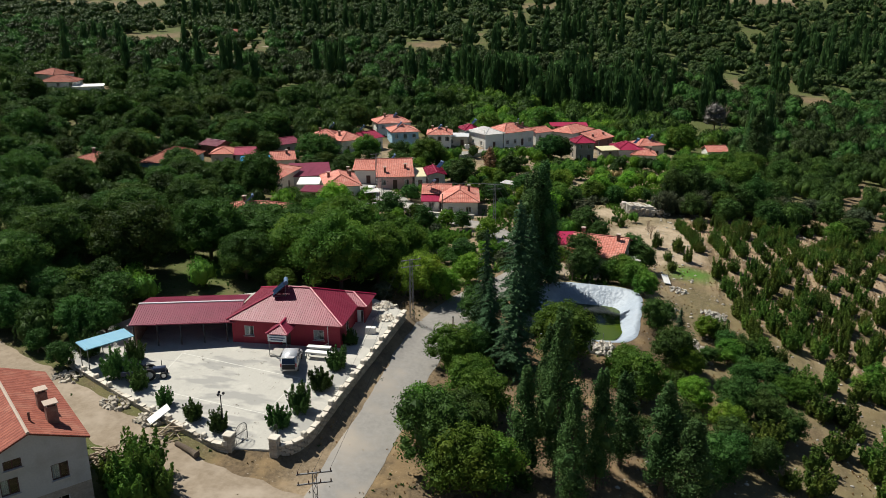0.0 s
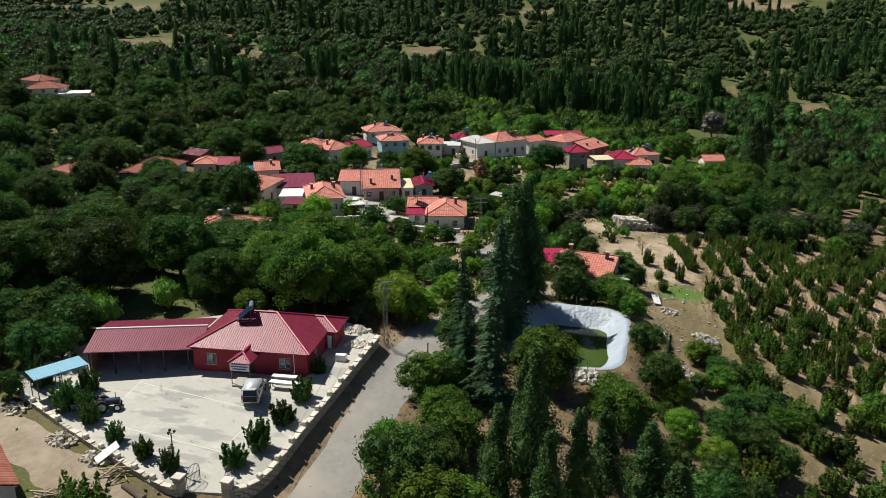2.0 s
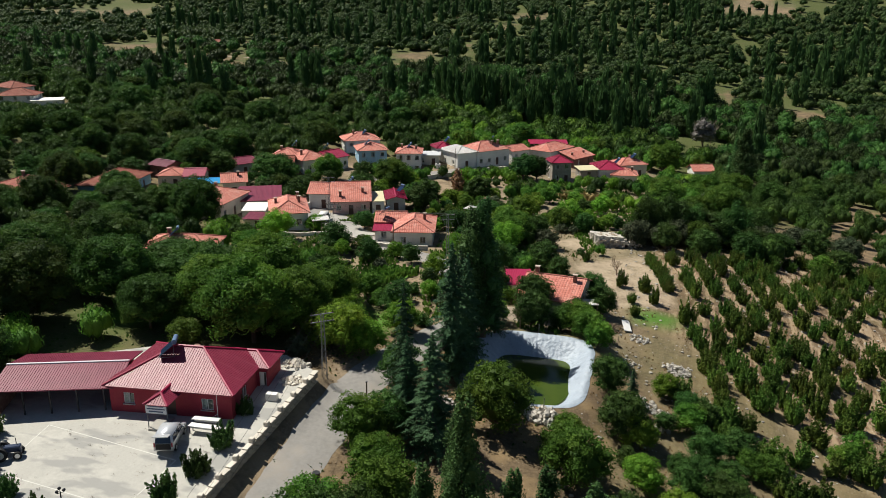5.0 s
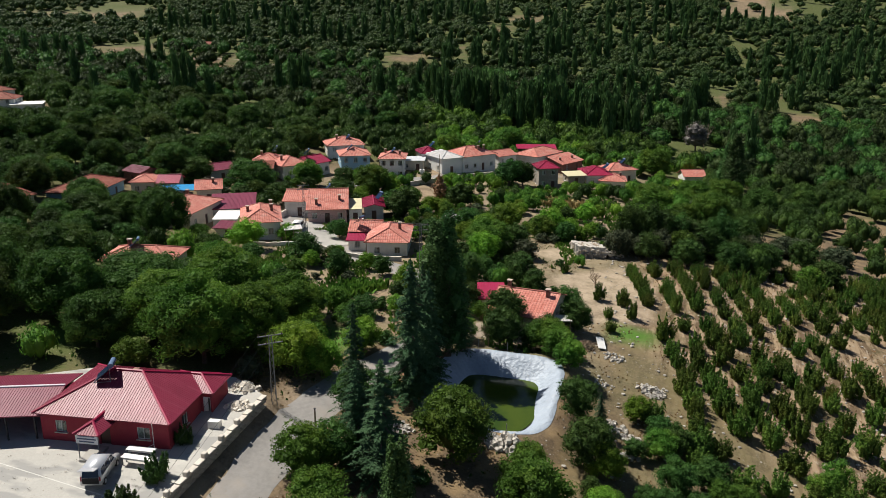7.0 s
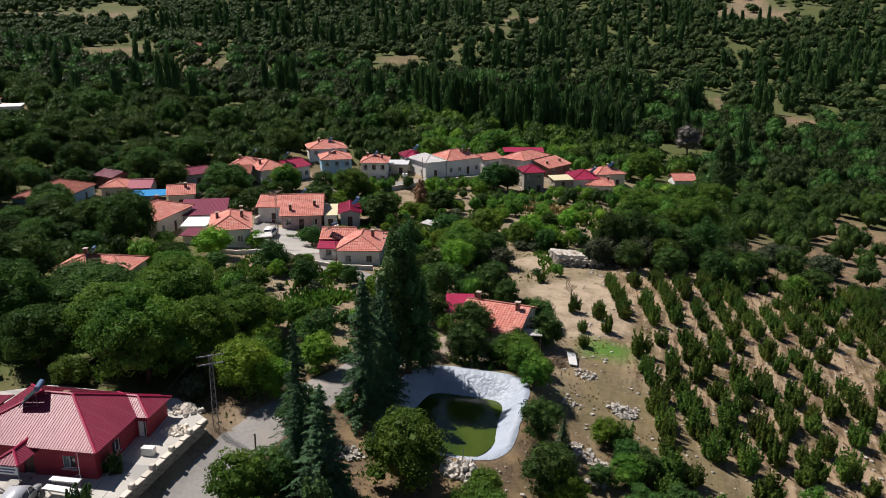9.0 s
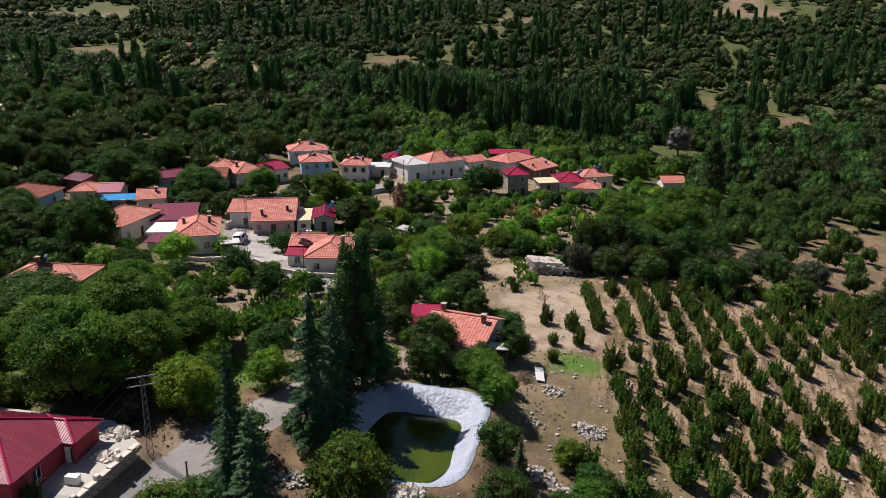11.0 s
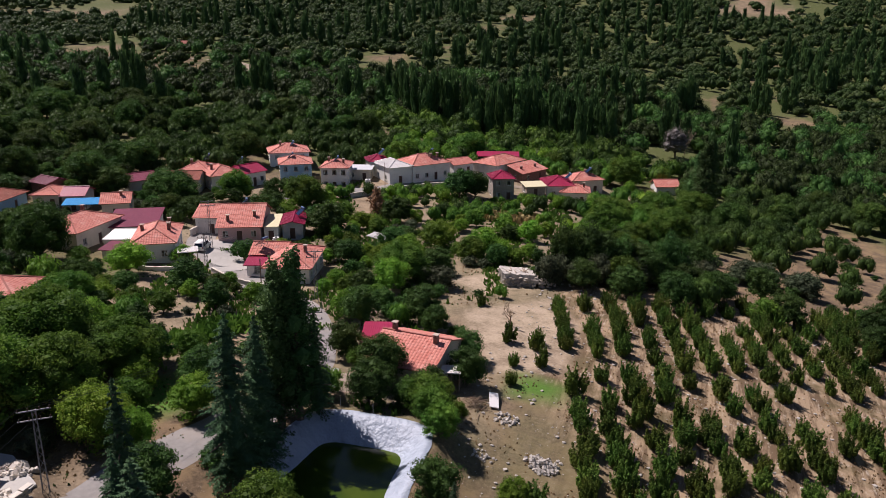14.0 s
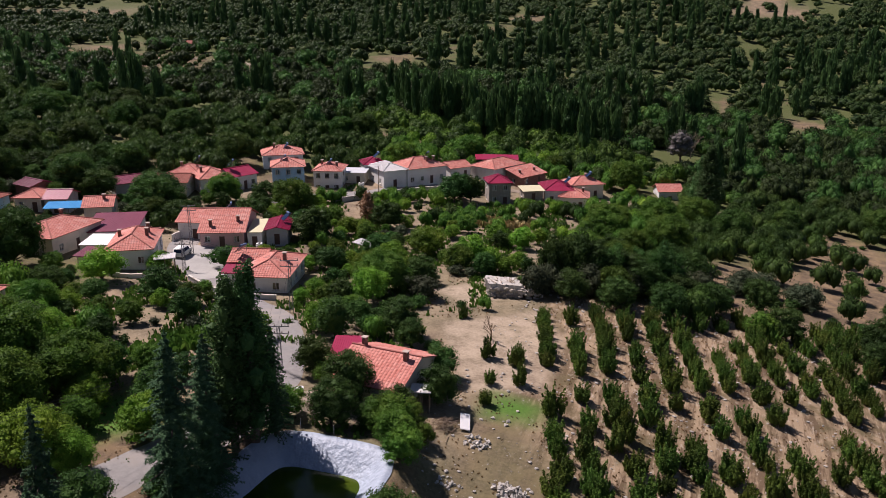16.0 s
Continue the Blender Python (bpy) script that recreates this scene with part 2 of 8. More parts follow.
M = {
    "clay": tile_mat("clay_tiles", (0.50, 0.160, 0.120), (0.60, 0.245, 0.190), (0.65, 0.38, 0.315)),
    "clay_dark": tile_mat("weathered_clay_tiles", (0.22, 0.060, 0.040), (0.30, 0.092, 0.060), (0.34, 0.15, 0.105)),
    "crimson": metal_roof_mat("crimson_sheet", (0.27, 0.006, 0.042), (0.33, 0.012, 0.060), (0.38, 0.05, 0.11), 0.40, 0.42),
    "faded_red": metal_roof_mat("faded_red_sheet", (0.20, 0.008, 0.034), (0.25, 0.014, 0.046), (0.34, 0.09, 0.12), 0.47, 0.64),
    "purple": metal_roof_mat("purple_red_sheet", (0.15, 0.010, 0.036), (0.19, 0.016, 0.048), (0.26, 0.05, 0.08), 0.44, 0.4),
    "zinc": metal_roof_mat("bare_zinc_sheet", (0.62, 0.60, 0.57), (0.72, 0.70, 0.67), (0.50, 0.26, 0.18)),
    "blue_sheet": metal_roof_mat("light_blue_sheet", (0.17, 0.36, 0.48), (0.22, 0.42, 0.54), (0.34, 0.50, 0.58), 0.42, 0.4),
    "blue_tarp": plain("bright_blue_tarp", (0.02, 0.30, 0.62), 0.45),
    "white_wall": rough_mat("white_plaster", (0.76, 0.75, 0.71), (0.70, 0.69, 0.65), (0.60, 0.57, 0.52), 7.0, 0.5, 0.9, 0.2, per=0.1),
    "cream_wall": rough_mat("cream_plaster", (0.68, 0.62, 0.51), (0.62, 0.57, 0.47), (0.52, 0.48, 0.40), 7.0, 0.5, 0.9, 0.2, per=0.1),
    "blue_wall": rough_mat("pale_blue_plaster", (0.30, 0.50, 0.64), (0.27, 0.46, 0.60), (0.34, 0.46, 0.52), 7.0, 0.5, 0.9, 0.2),
    "pink_wall": rough_mat("dusty_pink_plaster", (0.56, 0.38, 0.37), (0.52, 0.35, 0.34), (0.46, 0.36, 0.33), 7.0, 0.5, 0.9, 0.2),
    "grey_wall": rough_mat("grey_plaster", (0.46, 0.46, 0.45), (0.40, 0.40, 0.40), (0.34, 0.33, 0.31), 7.0, 0.5, 0.9, 0.25, per=0.15),
    "red_wall": rough_mat("dark_red_paint", (0.30, 0.032, 0.05), (0.26, 0.026, 0.043), (0.32, 0.05, 0.06), 8.0, 0.6, 0.75, 0.15),
    "stone_wall": rough_mat("rubble_stone", (0.34, 0.30, 0.25), (0.24, 0.21, 0.18), (0.40, 0.37, 0.32), 5.0, 1.5, 0.95, 0.8),
    "ashlar": rough_mat("cut_stone", (0.46, 0.41, 0.34), (0.38, 0.34, 0.28), (0.30, 0.27, 0.23), 8.0, 1.1, 0.92, 0.5, per=0.3),
    "pale_stone": rough_mat("pale_cut_stone", (0.62, 0.57, 0.49), (0.55, 0.50, 0.43), (0.45, 0.41, 0.35), 8.0, 1.1, 0.92, 0.4, per=0.2),
    "white_stone": rough_mat("white_rubble", (0.50, 0.47, 0.42), (0.38, 0.35, 0.31), (0.36, 0.32, 0.27), 4.0, 1.5, 0.95, 0.6, per=0.35),
    "brick": rough_mat("dark_brick", (0.22, 0.12, 0.09), (0.17, 0.09, 0.07), (0.28, 0.20, 0.16), 10.0, 2.0, 0.9, 0.5, per=0.3),
    "cap": plain("chimney_cap", (0.50, 0.40, 0.33), 0.85),
    "concrete": rough_mat("worn_concrete", (0.405, 0.387, 0.352), (0.35, 0.333, 0.302), (0.25, 0.24, 0.22), 3.0, 0.13, 0.9, 0.2, space="world"),
    "line": plain("worn_white_line", (0.62, 0.61, 0.56), 0.8, 0.0, 0.15),
    "asphalt": rough_mat("grey_asphalt", (0.275, 0.26, 0.242), (0.215, 0.204, 0.19), (0.33, 0.29, 0.245), 2.0, 0.25, 0.92, 0.3, space="world"),
    "dirt": rough_mat("dusty_track", (0.29, 0.235, 0.175), (0.21, 0.165, 0.118), (0.36, 0.30, 0.235), 1.6, 0.3, 0.95, 0.5, space="world"),
    "wood": rough_mat("weathered_wood", (0.26, 0.19, 0.13), (0.19, 0.135, 0.09), (0.34, 0.29, 0.23), 6.0, 1.0, 0.85, 0.4, per=0.5),
    "log": rough_mat("bleached_log", (0.42, 0.35, 0.27), (0.32, 0.25, 0.18), (0.22, 0.15, 0.10), 6.0, 2.0, 0.9, 0.5, per=0.6),
    "bark": rough_mat("bark", (0.115, 0.088, 0.066), (0.075, 0.056, 0.042), (0.16, 0.13, 0.10), 7.0, 1.0, 0.95, 0.8),
    "steel": plain("weathered_steel", (0.24, 0.24, 0.245), 0.6, 0.4),
    "dark_steel": plain("dark_steel", (0.05, 0.05, 0.055), 0.5, 0.4),
    "black": plain("black_rubber", (0.02, 0.02, 0.022), 0.7),
    "frame": plain("white_window_frame", (0.70, 0.70, 0.68), 0.45),
    "dark_frame": plain("dark_window_frame", (0.10, 0.055, 0.045), 0.5),
    "curtain": plain("pale_curtain", (0.66, 0.63, 0.56), 0.9),
    "glass": glass_mat("window_glass"),
    "panel": plain("solar_panel", (0.015, 0.03, 0.07), 0.12),
    "tank": plain("white_tank", (0.66, 0.67, 0.68), 0.4),
    "heater_tank": plain("grey_blue_tank", (0.13, 0.20, 0.32), 0.35),
    "silver": plain("silver_paint", (0.62, 0.63, 0.65), 0.25, 0.35, 0.05),
    "dark_blue": plain("dark_blue_paint", (0.03, 0.045, 0.09), 0.4),
    "white": plain("white_paint", (0.78, 0.77, 0.74), 0.5, 0.0, 0.1),
    "yellowed": plain("yellowed_sheet", (0.66, 0.60, 0.38), 0.7),
    "sign": plain("sign_board", (0.70, 0.71, 0.72), 0.5, 0.0, 0.08),
    "ink": plain("sign_ink", (0.10, 0.12, 0.20), 0.6),
    "liner": None, "water": None,
    "walnut": leaf_mat("walnut_leaves", (0.028, 0.067, 0.014), (0.067, 0.134, 0.023), (0.111, 0.164, 0.028), 0.6, 0.32),
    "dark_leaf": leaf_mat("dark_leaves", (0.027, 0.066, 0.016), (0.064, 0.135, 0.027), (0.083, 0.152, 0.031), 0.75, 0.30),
    "fruit": leaf_mat("fruit_tree_leaves", (0.047, 0.092, 0.016), (0.101, 0.173, 0.028), (0.197, 0.213, 0.037), 0.55, 0.30),
    "poplar": leaf_mat("poplar_leaves", (0.032, 0.075, 0.023), (0.067, 0.134, 0.038), (0.084, 0.156, 0.042), 0.5, 0.28),
    "needle": leaf_mat("cedar_needles", (0.033, 0.073, 0.033), (0.072, 0.138, 0.060), (0.083, 0.156, 0.068), 0.4, 0.15),
    "bright": leaf_mat("bright_leaves", (0.083, 0.184, 0.021), (0.180, 0.334, 0.037), (0.272, 0.373, 0.045), 0.6, 0.38),
    # valley: darker, flatter copy of the leaf colours, for dimmer light far off
    "valley": leaf_mat("dimmed_valley_leaves", (0.022, 0.047, 0.012), (0.041, 0.080, 0.019), (0.054, 0.095, 0.021), 0.6, 0.22),
    # fresh: brighter leaves, also set in the middle to mimic its stronger light
    "fresh": leaf_mat("fresh_green_leaves", (0.049, 0.109, 0.016), (0.106, 0.209, 0.029), (0.181, 0.261, 0.034), 0.6, 0.36),
    "olive": leaf_mat("olive_green_leaves", (0.031, 0.056, 0.016), (0.058, 0.091, 0.025), (0.077, 0.103, 0.027), 0.6, 0.25),
    "twig": leaf_mat("grey_twigs", (0.13, 0.118, 0.108), (0.20, 0.182, 0.168), (0.15, 0.145, 0.12), 0.3, 0.1),
    "dry": leaf_mat("dead_leaves", (0.24, 0.125, 0.075), (0.36, 0.20, 0.125), (0.30, 0.17, 0.11)),
    "grey_leaf": leaf_mat("grey_green_leaves", (0.050, 0.068, 0.036), (0.088, 0.112, 0.058), (0.110, 0.118, 0.062), 0.5, 0.25),
    "crop": leaf_mat("crop_leaves", (0.054, 0.136, 0.021), (0.099, 0.215, 0.031), (0.149, 0.227, 0.042)),
    "straw": leaf_mat("dry_grass", (0.28, 0.20, 0.09), (0.40, 0.30, 0.15), (0.34, 0.24, 0.11), 0.3, 0.15),
}


def make_liner():
    n = Nodes("pond_liner")
    at = n.where("world")
    fold = n.noise(at, 1.3, 4.0, 0.55, (1.0, 1.0, 0.35))
    c = n.mix(n.ramp(n.noise(at, 0.5, 4.0), 0.45, 0.75), (0.35, 0.405, 0.475), (0.29, 0.335, 0.40))
    c = n.mix(n.ramp(n.noise(at, 4.0, 4.0), 0.6, 0.8), c, (0.34, 0.345, 0.34))
    n.bump(fold, 0.9, 0.35)
    return n.done(c, 0.5, 0.0, 0.5)


def make_water():
    n = Nodes("green_pond_water")
    at = n.where("world")
    c = n.mix(n.ramp(n.noise(at, 0.2, 3.0), 0.4, 0.65), (0.026, 0.052, 0.005), (0.050, 0.076, 0.007))
    n.bump(n.noise(at, 2.2, 2.0), 0.04, 0.03)
    return n.done(c, 0.12, 0.0, 0.22)


M["liner"], M["water"] = make_liner(), make_water()


# ---- mesh helpers ----
def link(name, verts, faces, material, parent=None, label="", uvs=None, smooth=False):
    me = bpy.data.meshes.new(name)
    me.from_pydata(verts, [], faces)
    if smooth:
        me.polygons.foreach_set("use_smooth", [True] * len(me.polygons))
    me.update()
    ob = new(name, me)
    if material:
        me.materials.append(material)
    if parent:
        ob.parent = parent
    if label:
        tagged(ob, label)
    return ob


def part(name, bm, material, parent=None, label="", smooth=False):
    """Links a bmesh as one mesh object under a thing or under a part."""
    me = bpy.data.meshes.new(name)
    bmesh.ops.recalc_face_normals(bm, faces=bm.faces)
    bm.to_mesh(me)
    bm.free()
    if smooth:
        me.polygons.foreach_set("use_smooth", [True] * len(me.polygons))
    me.materials.append(material)
    ob = new(name, me)
    if parent:
        ob.parent = parent
    if label:
        tagged(ob, label)
    return ob


def thing(name, m, label, category, group="", kind=""):
    ob = new(name)
    ob.empty_display_size = 0.5
    ob.matrix_basis = m
    return tagged(ob, label, category, group, kind)


def box(bm, c, s, turn=None, bevel=0.0):
    """A box of size s at c in bm, turned by a 4x4 matrix, its edges rounded by bevel."""
    m = Matrix.Translation(c)
    if turn:
        m = m @ turn
    made = bmesh.ops.create_cube(bm, size=1.0, matrix=m @ Matrix.Diagonal((*s, 1)))
    if bevel:
        edges = list({e for v in made["verts"] for e in v.link_edges})
        bmesh.ops.bevel(bm, geom=edges, offset=bevel, segments=1, affect="EDGES")


def rod(bm, a, b, r0, r1=None, n=7, caps=True):
    """A tapered rod from a to b."""
    a, b = Vector(a), Vector(b)
    d = b - a
    if d.length < 1e-5:
        return
    m = Matrix.Translation((a + b) / 2) @ d.to_track_quat("Z", "Y").to_matrix().to_4x4()
    bmesh.ops.create_cone(bm, cap_ends=caps, segments=n, radius1=r0, radius2=r0 if r1 is None else r1, depth=d.length, matrix=m)


def Bm():
    return bmesh.new()


def one_box(name, c, s, material, parent, label="", bevel=0.0, turn=None):
    bm = Bm()
    box(bm, c, s, turn, bevel)
    return part(name, bm, material, parent, label)


# ---- lie of the land ----
POND = Vector((-9.7, 95.3))
YARD = [(-34.9, 52.6), (-31.4, 53.3), (-29.7, 55.2), (-29.4, 62.0), (-29.3, 71.0), (-29.2, 81.5), (-34.0, 84.0), (-48.0, 83.0),
        (-58.5, 77.0), (-63.0, 66.0), (-64.0, 62.9), (-57.0, 60.1), (-48.0, 56.4), (-40.5, 53.7)]


def softplus(v, k):
    return np.logaddexp(0.0, v / k) * k


def yard_z(y):
    return 1.5 + 0.085 * (y - 53.0)


def polygon_gap(x, y, poly):
    """Distance to a polygon's edge, negative inside."""
    d = np.full(np.shape(x), 1e9)
    inside = np.zeros(np.shape(x), bool)
    for (ax, ay), (bx, by) in zip(poly, poly[1:] + poly[:1]):
        t = np.clip(((x - ax) * (bx - ax) + (y - ay) * (by - ay)) / ((bx - ax) ** 2 + (by - ay) ** 2), 0, 1)
        d = np.minimum(d, np.hypot(x - ax - t * (bx - ax), y - ay - t * (by - ay)))
        inside ^= ((ay > y) != (by > y)) & (x < (bx - ax) * (y - ay) / (by - ay + 1e-12) + ax)
    return np.where(inside, -d, d)


def pond_reach(x, y, a, b_back, b_front):
    """1 on the outline of the pond's rounded rectangle, less inside."""
    dx, dy = x - POND.x, y - POND.y
    b = np.where(dy > 0, b_back, b_front)
    return (np.abs(dx / a) ** 4.2 + np.abs(dy / b) ** 4.2) ** (1 / 4.2)


def rim_z(y):
    t = np.clip((y - POND.y + 4.5) / 8.0, 0, 1)
    return 0.1 + 1.45 * t * t * (3 - 2 * t)


def lie(x, y):
    """Height of the natural ground."""
    x, y = np.asarray(x, float), np.asarray(y, float)
    hump = lambda a, b, s: np.exp(-((x - a) ** 2 + (y - b) ** 2) / (2 * s * s))
    z = -10.95 - 10.612 * np.tanh(x / 120) + 1.564 * y / 100 + 13.898 * softplus(y - 420, 60) / 100
    z = z + 5.605 * softplus(-x - 0.5 * y + 100, 60) / 100 + 2.62 * hump(-2, 120, 28) + 4.979 * hump(-40, 75, 30)
    z = z + 0.501 * hump(-40, 200, 60) - 2.035 * hump(40, 260, 60) + 4.98 * hump(20, 160, 35) - 3.58 * hump(-60, 60, 25)
    z = z - 3.73 * hump(-100, 180, 50)
    far = np.clip((y - 380) / 300, 0, 1)
    z = z + far * (7 * np.sin(x / 70 + 1) * np.sin(y / 95) + 3.5 * np.sin(x / 31 + y / 47))
    z = z + 0.10 * np.sin(x / 2.3 + 0.7 * np.sin(y / 3.1)) * np.sin(y / 2.7 + 1) + 0.2 * np.sin(x / 7.1 + 2) * np.sin(y / 8.3)
    return z


def gz(x, y):
    """Height of the ground as built: yard levelled, pond banked up and dug out."""
    x, y = np.asarray(x, float), np.asarray(y, float)
    z = lie(x, y)
    w = np.clip(1 - polygon_gap(x, y, YARD) / np.where(x > -31, 2.0, 0.9), 0, 1)
    z = z * (1 - w) + (yard_z(y) - 0.10) * w
    r = pond_reach(x, y, 6.7, 8.5, 7.0)
    w = np.exp(-(np.clip(r - 1, 0, None) * 2.6) ** 2)
    z = z * (1 - w) + rim_z(y) * w
    return np.where(r < 0.95, -2.2, z)


def gzf(x, y):
    return float(gz(x, y))


def steps(fine_lo, fine_hi, step, lo, hi, grow=1.12):
    v = list(np.arange(fine_lo, fine_hi + step / 2, step))
    d = step
    while v[-1] < hi:
        d = min(d * grow, 120)
        v.append(v[-1] + d)
    d = step
    while v[0] > lo:
        d = min(d * grow, 120)
        v.insert(0, v[0] - d)
    return np.array(v)


def colour_layer(me, name, values):
    """A float colour per vertex: which kind of soil lies where."""
    layer = me.color_attributes.new(name, "FLOAT_COLOR", "POINT")
    layer.data.foreach_set("color", np.asarray(values, np.float32).ravel())


FIELDS = [[(-11, 137), (0.5, 148.5), (6, 139), (6.5, 124), (-1.5, 119.5), (-4.5, 124)],
          [(-17, 150), (-9, 160), (-4, 152), (-9, 145)]]
PLOTS = [[(-39, 112), (-34, 122), (-30, 120), (-33, 110)], [(-63, 130), (-55, 136), (-51, 131), (-58, 126)]]
FAR_FIELDS = [[(-331, 417), (-307, 455), (-255, 390), (-274, 356)], [(-264, 399), (-233, 422), (-194, 353), (-222, 344)],
              [(-144, 682), (-109, 705), (-99, 654), (-124, 634)], [(-138, 610), (-122, 615), (-116, 579), (-128, 579)],
              [(50, 436), (70, 427), (68, 404), (52, 419)], [(23, 456), (26, 436), (24, 428), (20, 432)], [(12, 494), (26, 497), (52, 503), (50, 506), (14, 498)],
              [(-163, 460), (-142, 470), (-131, 455), (-143, 437)], [(25, 478), (24, 409), (28, 412), (30, 480)], [(-122, 478), (-113, 470), (-122, 506), (-132, 513)], [(-134, 595), (-124, 560), (-108, 580), (-115, 617)], [(-144, 263), (-135, 258), (-129, 273), (-143, 282)], [(53, 399), (60, 393), (66, 424)], [(-86, 270), (-74, 270), (-74, 280), (-84, 282)]]
SCARS = [[(28, 690), (82, 735), (108, 750), (130, 790), (58, 790), (29, 740)], [(-472, 562), (-453, 548), (-419, 569), (-414, 600), (-461, 618)], [(36, 806), (97, 842), (178, 862), (176, 846), (100, 826), (40, 790)], [(44, 776), (98, 790), (165, 822), (165, 806), (98, 772), (46, 764)],
         [(-484, 509), (-461, 542), (-472, 621), (-478, 621), (-468, 545), (-492, 512)]]
SLOPES = [[(22, 164), (20, 199), (30, 205), (41, 212), (44, 250), (56, 256), (66, 230), (68, 176), (40, 158)]]
GREENS = [[(-30, 92), (-26, 100), (-33, 104), (-38, 92)], [(-150, 425), (-125, 425), (-120, 450), (-150, 446)],
          [(-62, 86), (-52, 88), (-52, 95), (-62, 92)], [(1, 116), (6, 117), (7, 121), (1, 121)]]


def ground_material():
    n = Nodes("dry_ground")
    at = n.where("world")
    zone = n.node("ShaderNodeAttribute")
    zone.attribute_name = "soil"
    z = n.node("ShaderNodeSeparateColor", Color=zone.outputs["Color"])
    big, mid = n.noise(at, 0.045, 4.0, 0.6), n.noise(at, 0.35, 5.0, 0.65)
    fine = n.noise(at, 2.8, 5.0, 0.7)
    earth = n.mix(n.ramp(fine, 0.3, 0.7), (0.092, 0.064, 0.041), (0.185, 0.131, 0.084))
    straw = n.mix(n.ramp(fine, 0.35, 0.7), (0.285, 0.196, 0.108), (0.180, 0.122, 0.072))
    grass = n.mix(n.ramp(fine, 0.3, 0.7), (0.055, 0.075, 0.022), (0.105, 0.115, 0.04))
    pale = n.mix(n.ramp(fine, 0.3, 0.7), (0.33, 0.258, 0.182), (0.445, 0.358, 0.258))
    green = n.mix(n.ramp(fine, 0.3, 0.7), (0.07, 0.15, 0.025), (0.10, 0.20, 0.035))
    c = n.mix(n.ramp(n.math("ADD", n.math("MULTIPLY", mid, 0.7), n.math("MULTIPLY", n.noise(at, 0.11, 3.0, 0.6), 0.3)), 0.46, 0.57), earth, straw)
    c = n.mix(n.math("MULTIPLY", n.ramp(n.math("ADD", big, n.math("MULTIPLY", mid, 0.5)), 0.52, 0.80), z.outputs[2]), c, grass)
    speck = n.ramp(n.noise(at, 4.0, 4.0, 0.75), 0.62, 0.70)
    c = n.mix(n.math("MULTIPLY", speck, 0.5), c, (0.52, 0.48, 0.41))
    c = n.mix(n.math("MULTIPLY", z.outputs[0], n.math("ADD", n.math("MULTIPLY", n.ramp(mid, 0.35, 0.6), 0.55), 0.45)), c, pale)
    furrow = n.noise(at, 1.0, 4.0, 0.65, (1.1, 0.16, 1.0))
    rubble = n.ramp(n.noise(at, 1.7, 5.0, 0.75, (1.0, 0.45, 1.0)), 0.56, 0.66)
    field = n.mix(n.ramp(furrow, 0.44, 0.56), (0.140, 0.094, 0.058), (0.345, 0.252, 0.160))
    field = n.mix(n.math("MULTIPLY", rubble, 0.75), field, (0.50, 0.43, 0.335))
    field = n.mix(n.math("MULTIPLY", n.ramp(n.noise(at, 0.22, 4.0, 0.65), 0.50, 0.64), 0.8), field, (0.105, 0.084, 0.040))
    c = n.mix(n.math("MULTIPLY", zone.outputs["Alpha"], 0.92), c, field)
    c = n.mix(z.outputs[1], c, green)
    n.bump(n.math("ADD", fine, n.math("MULTIPLY", mid, 2.0)), 0.5, 0.12)
    return n.done(c, 0.95, 0.0, 0.15)


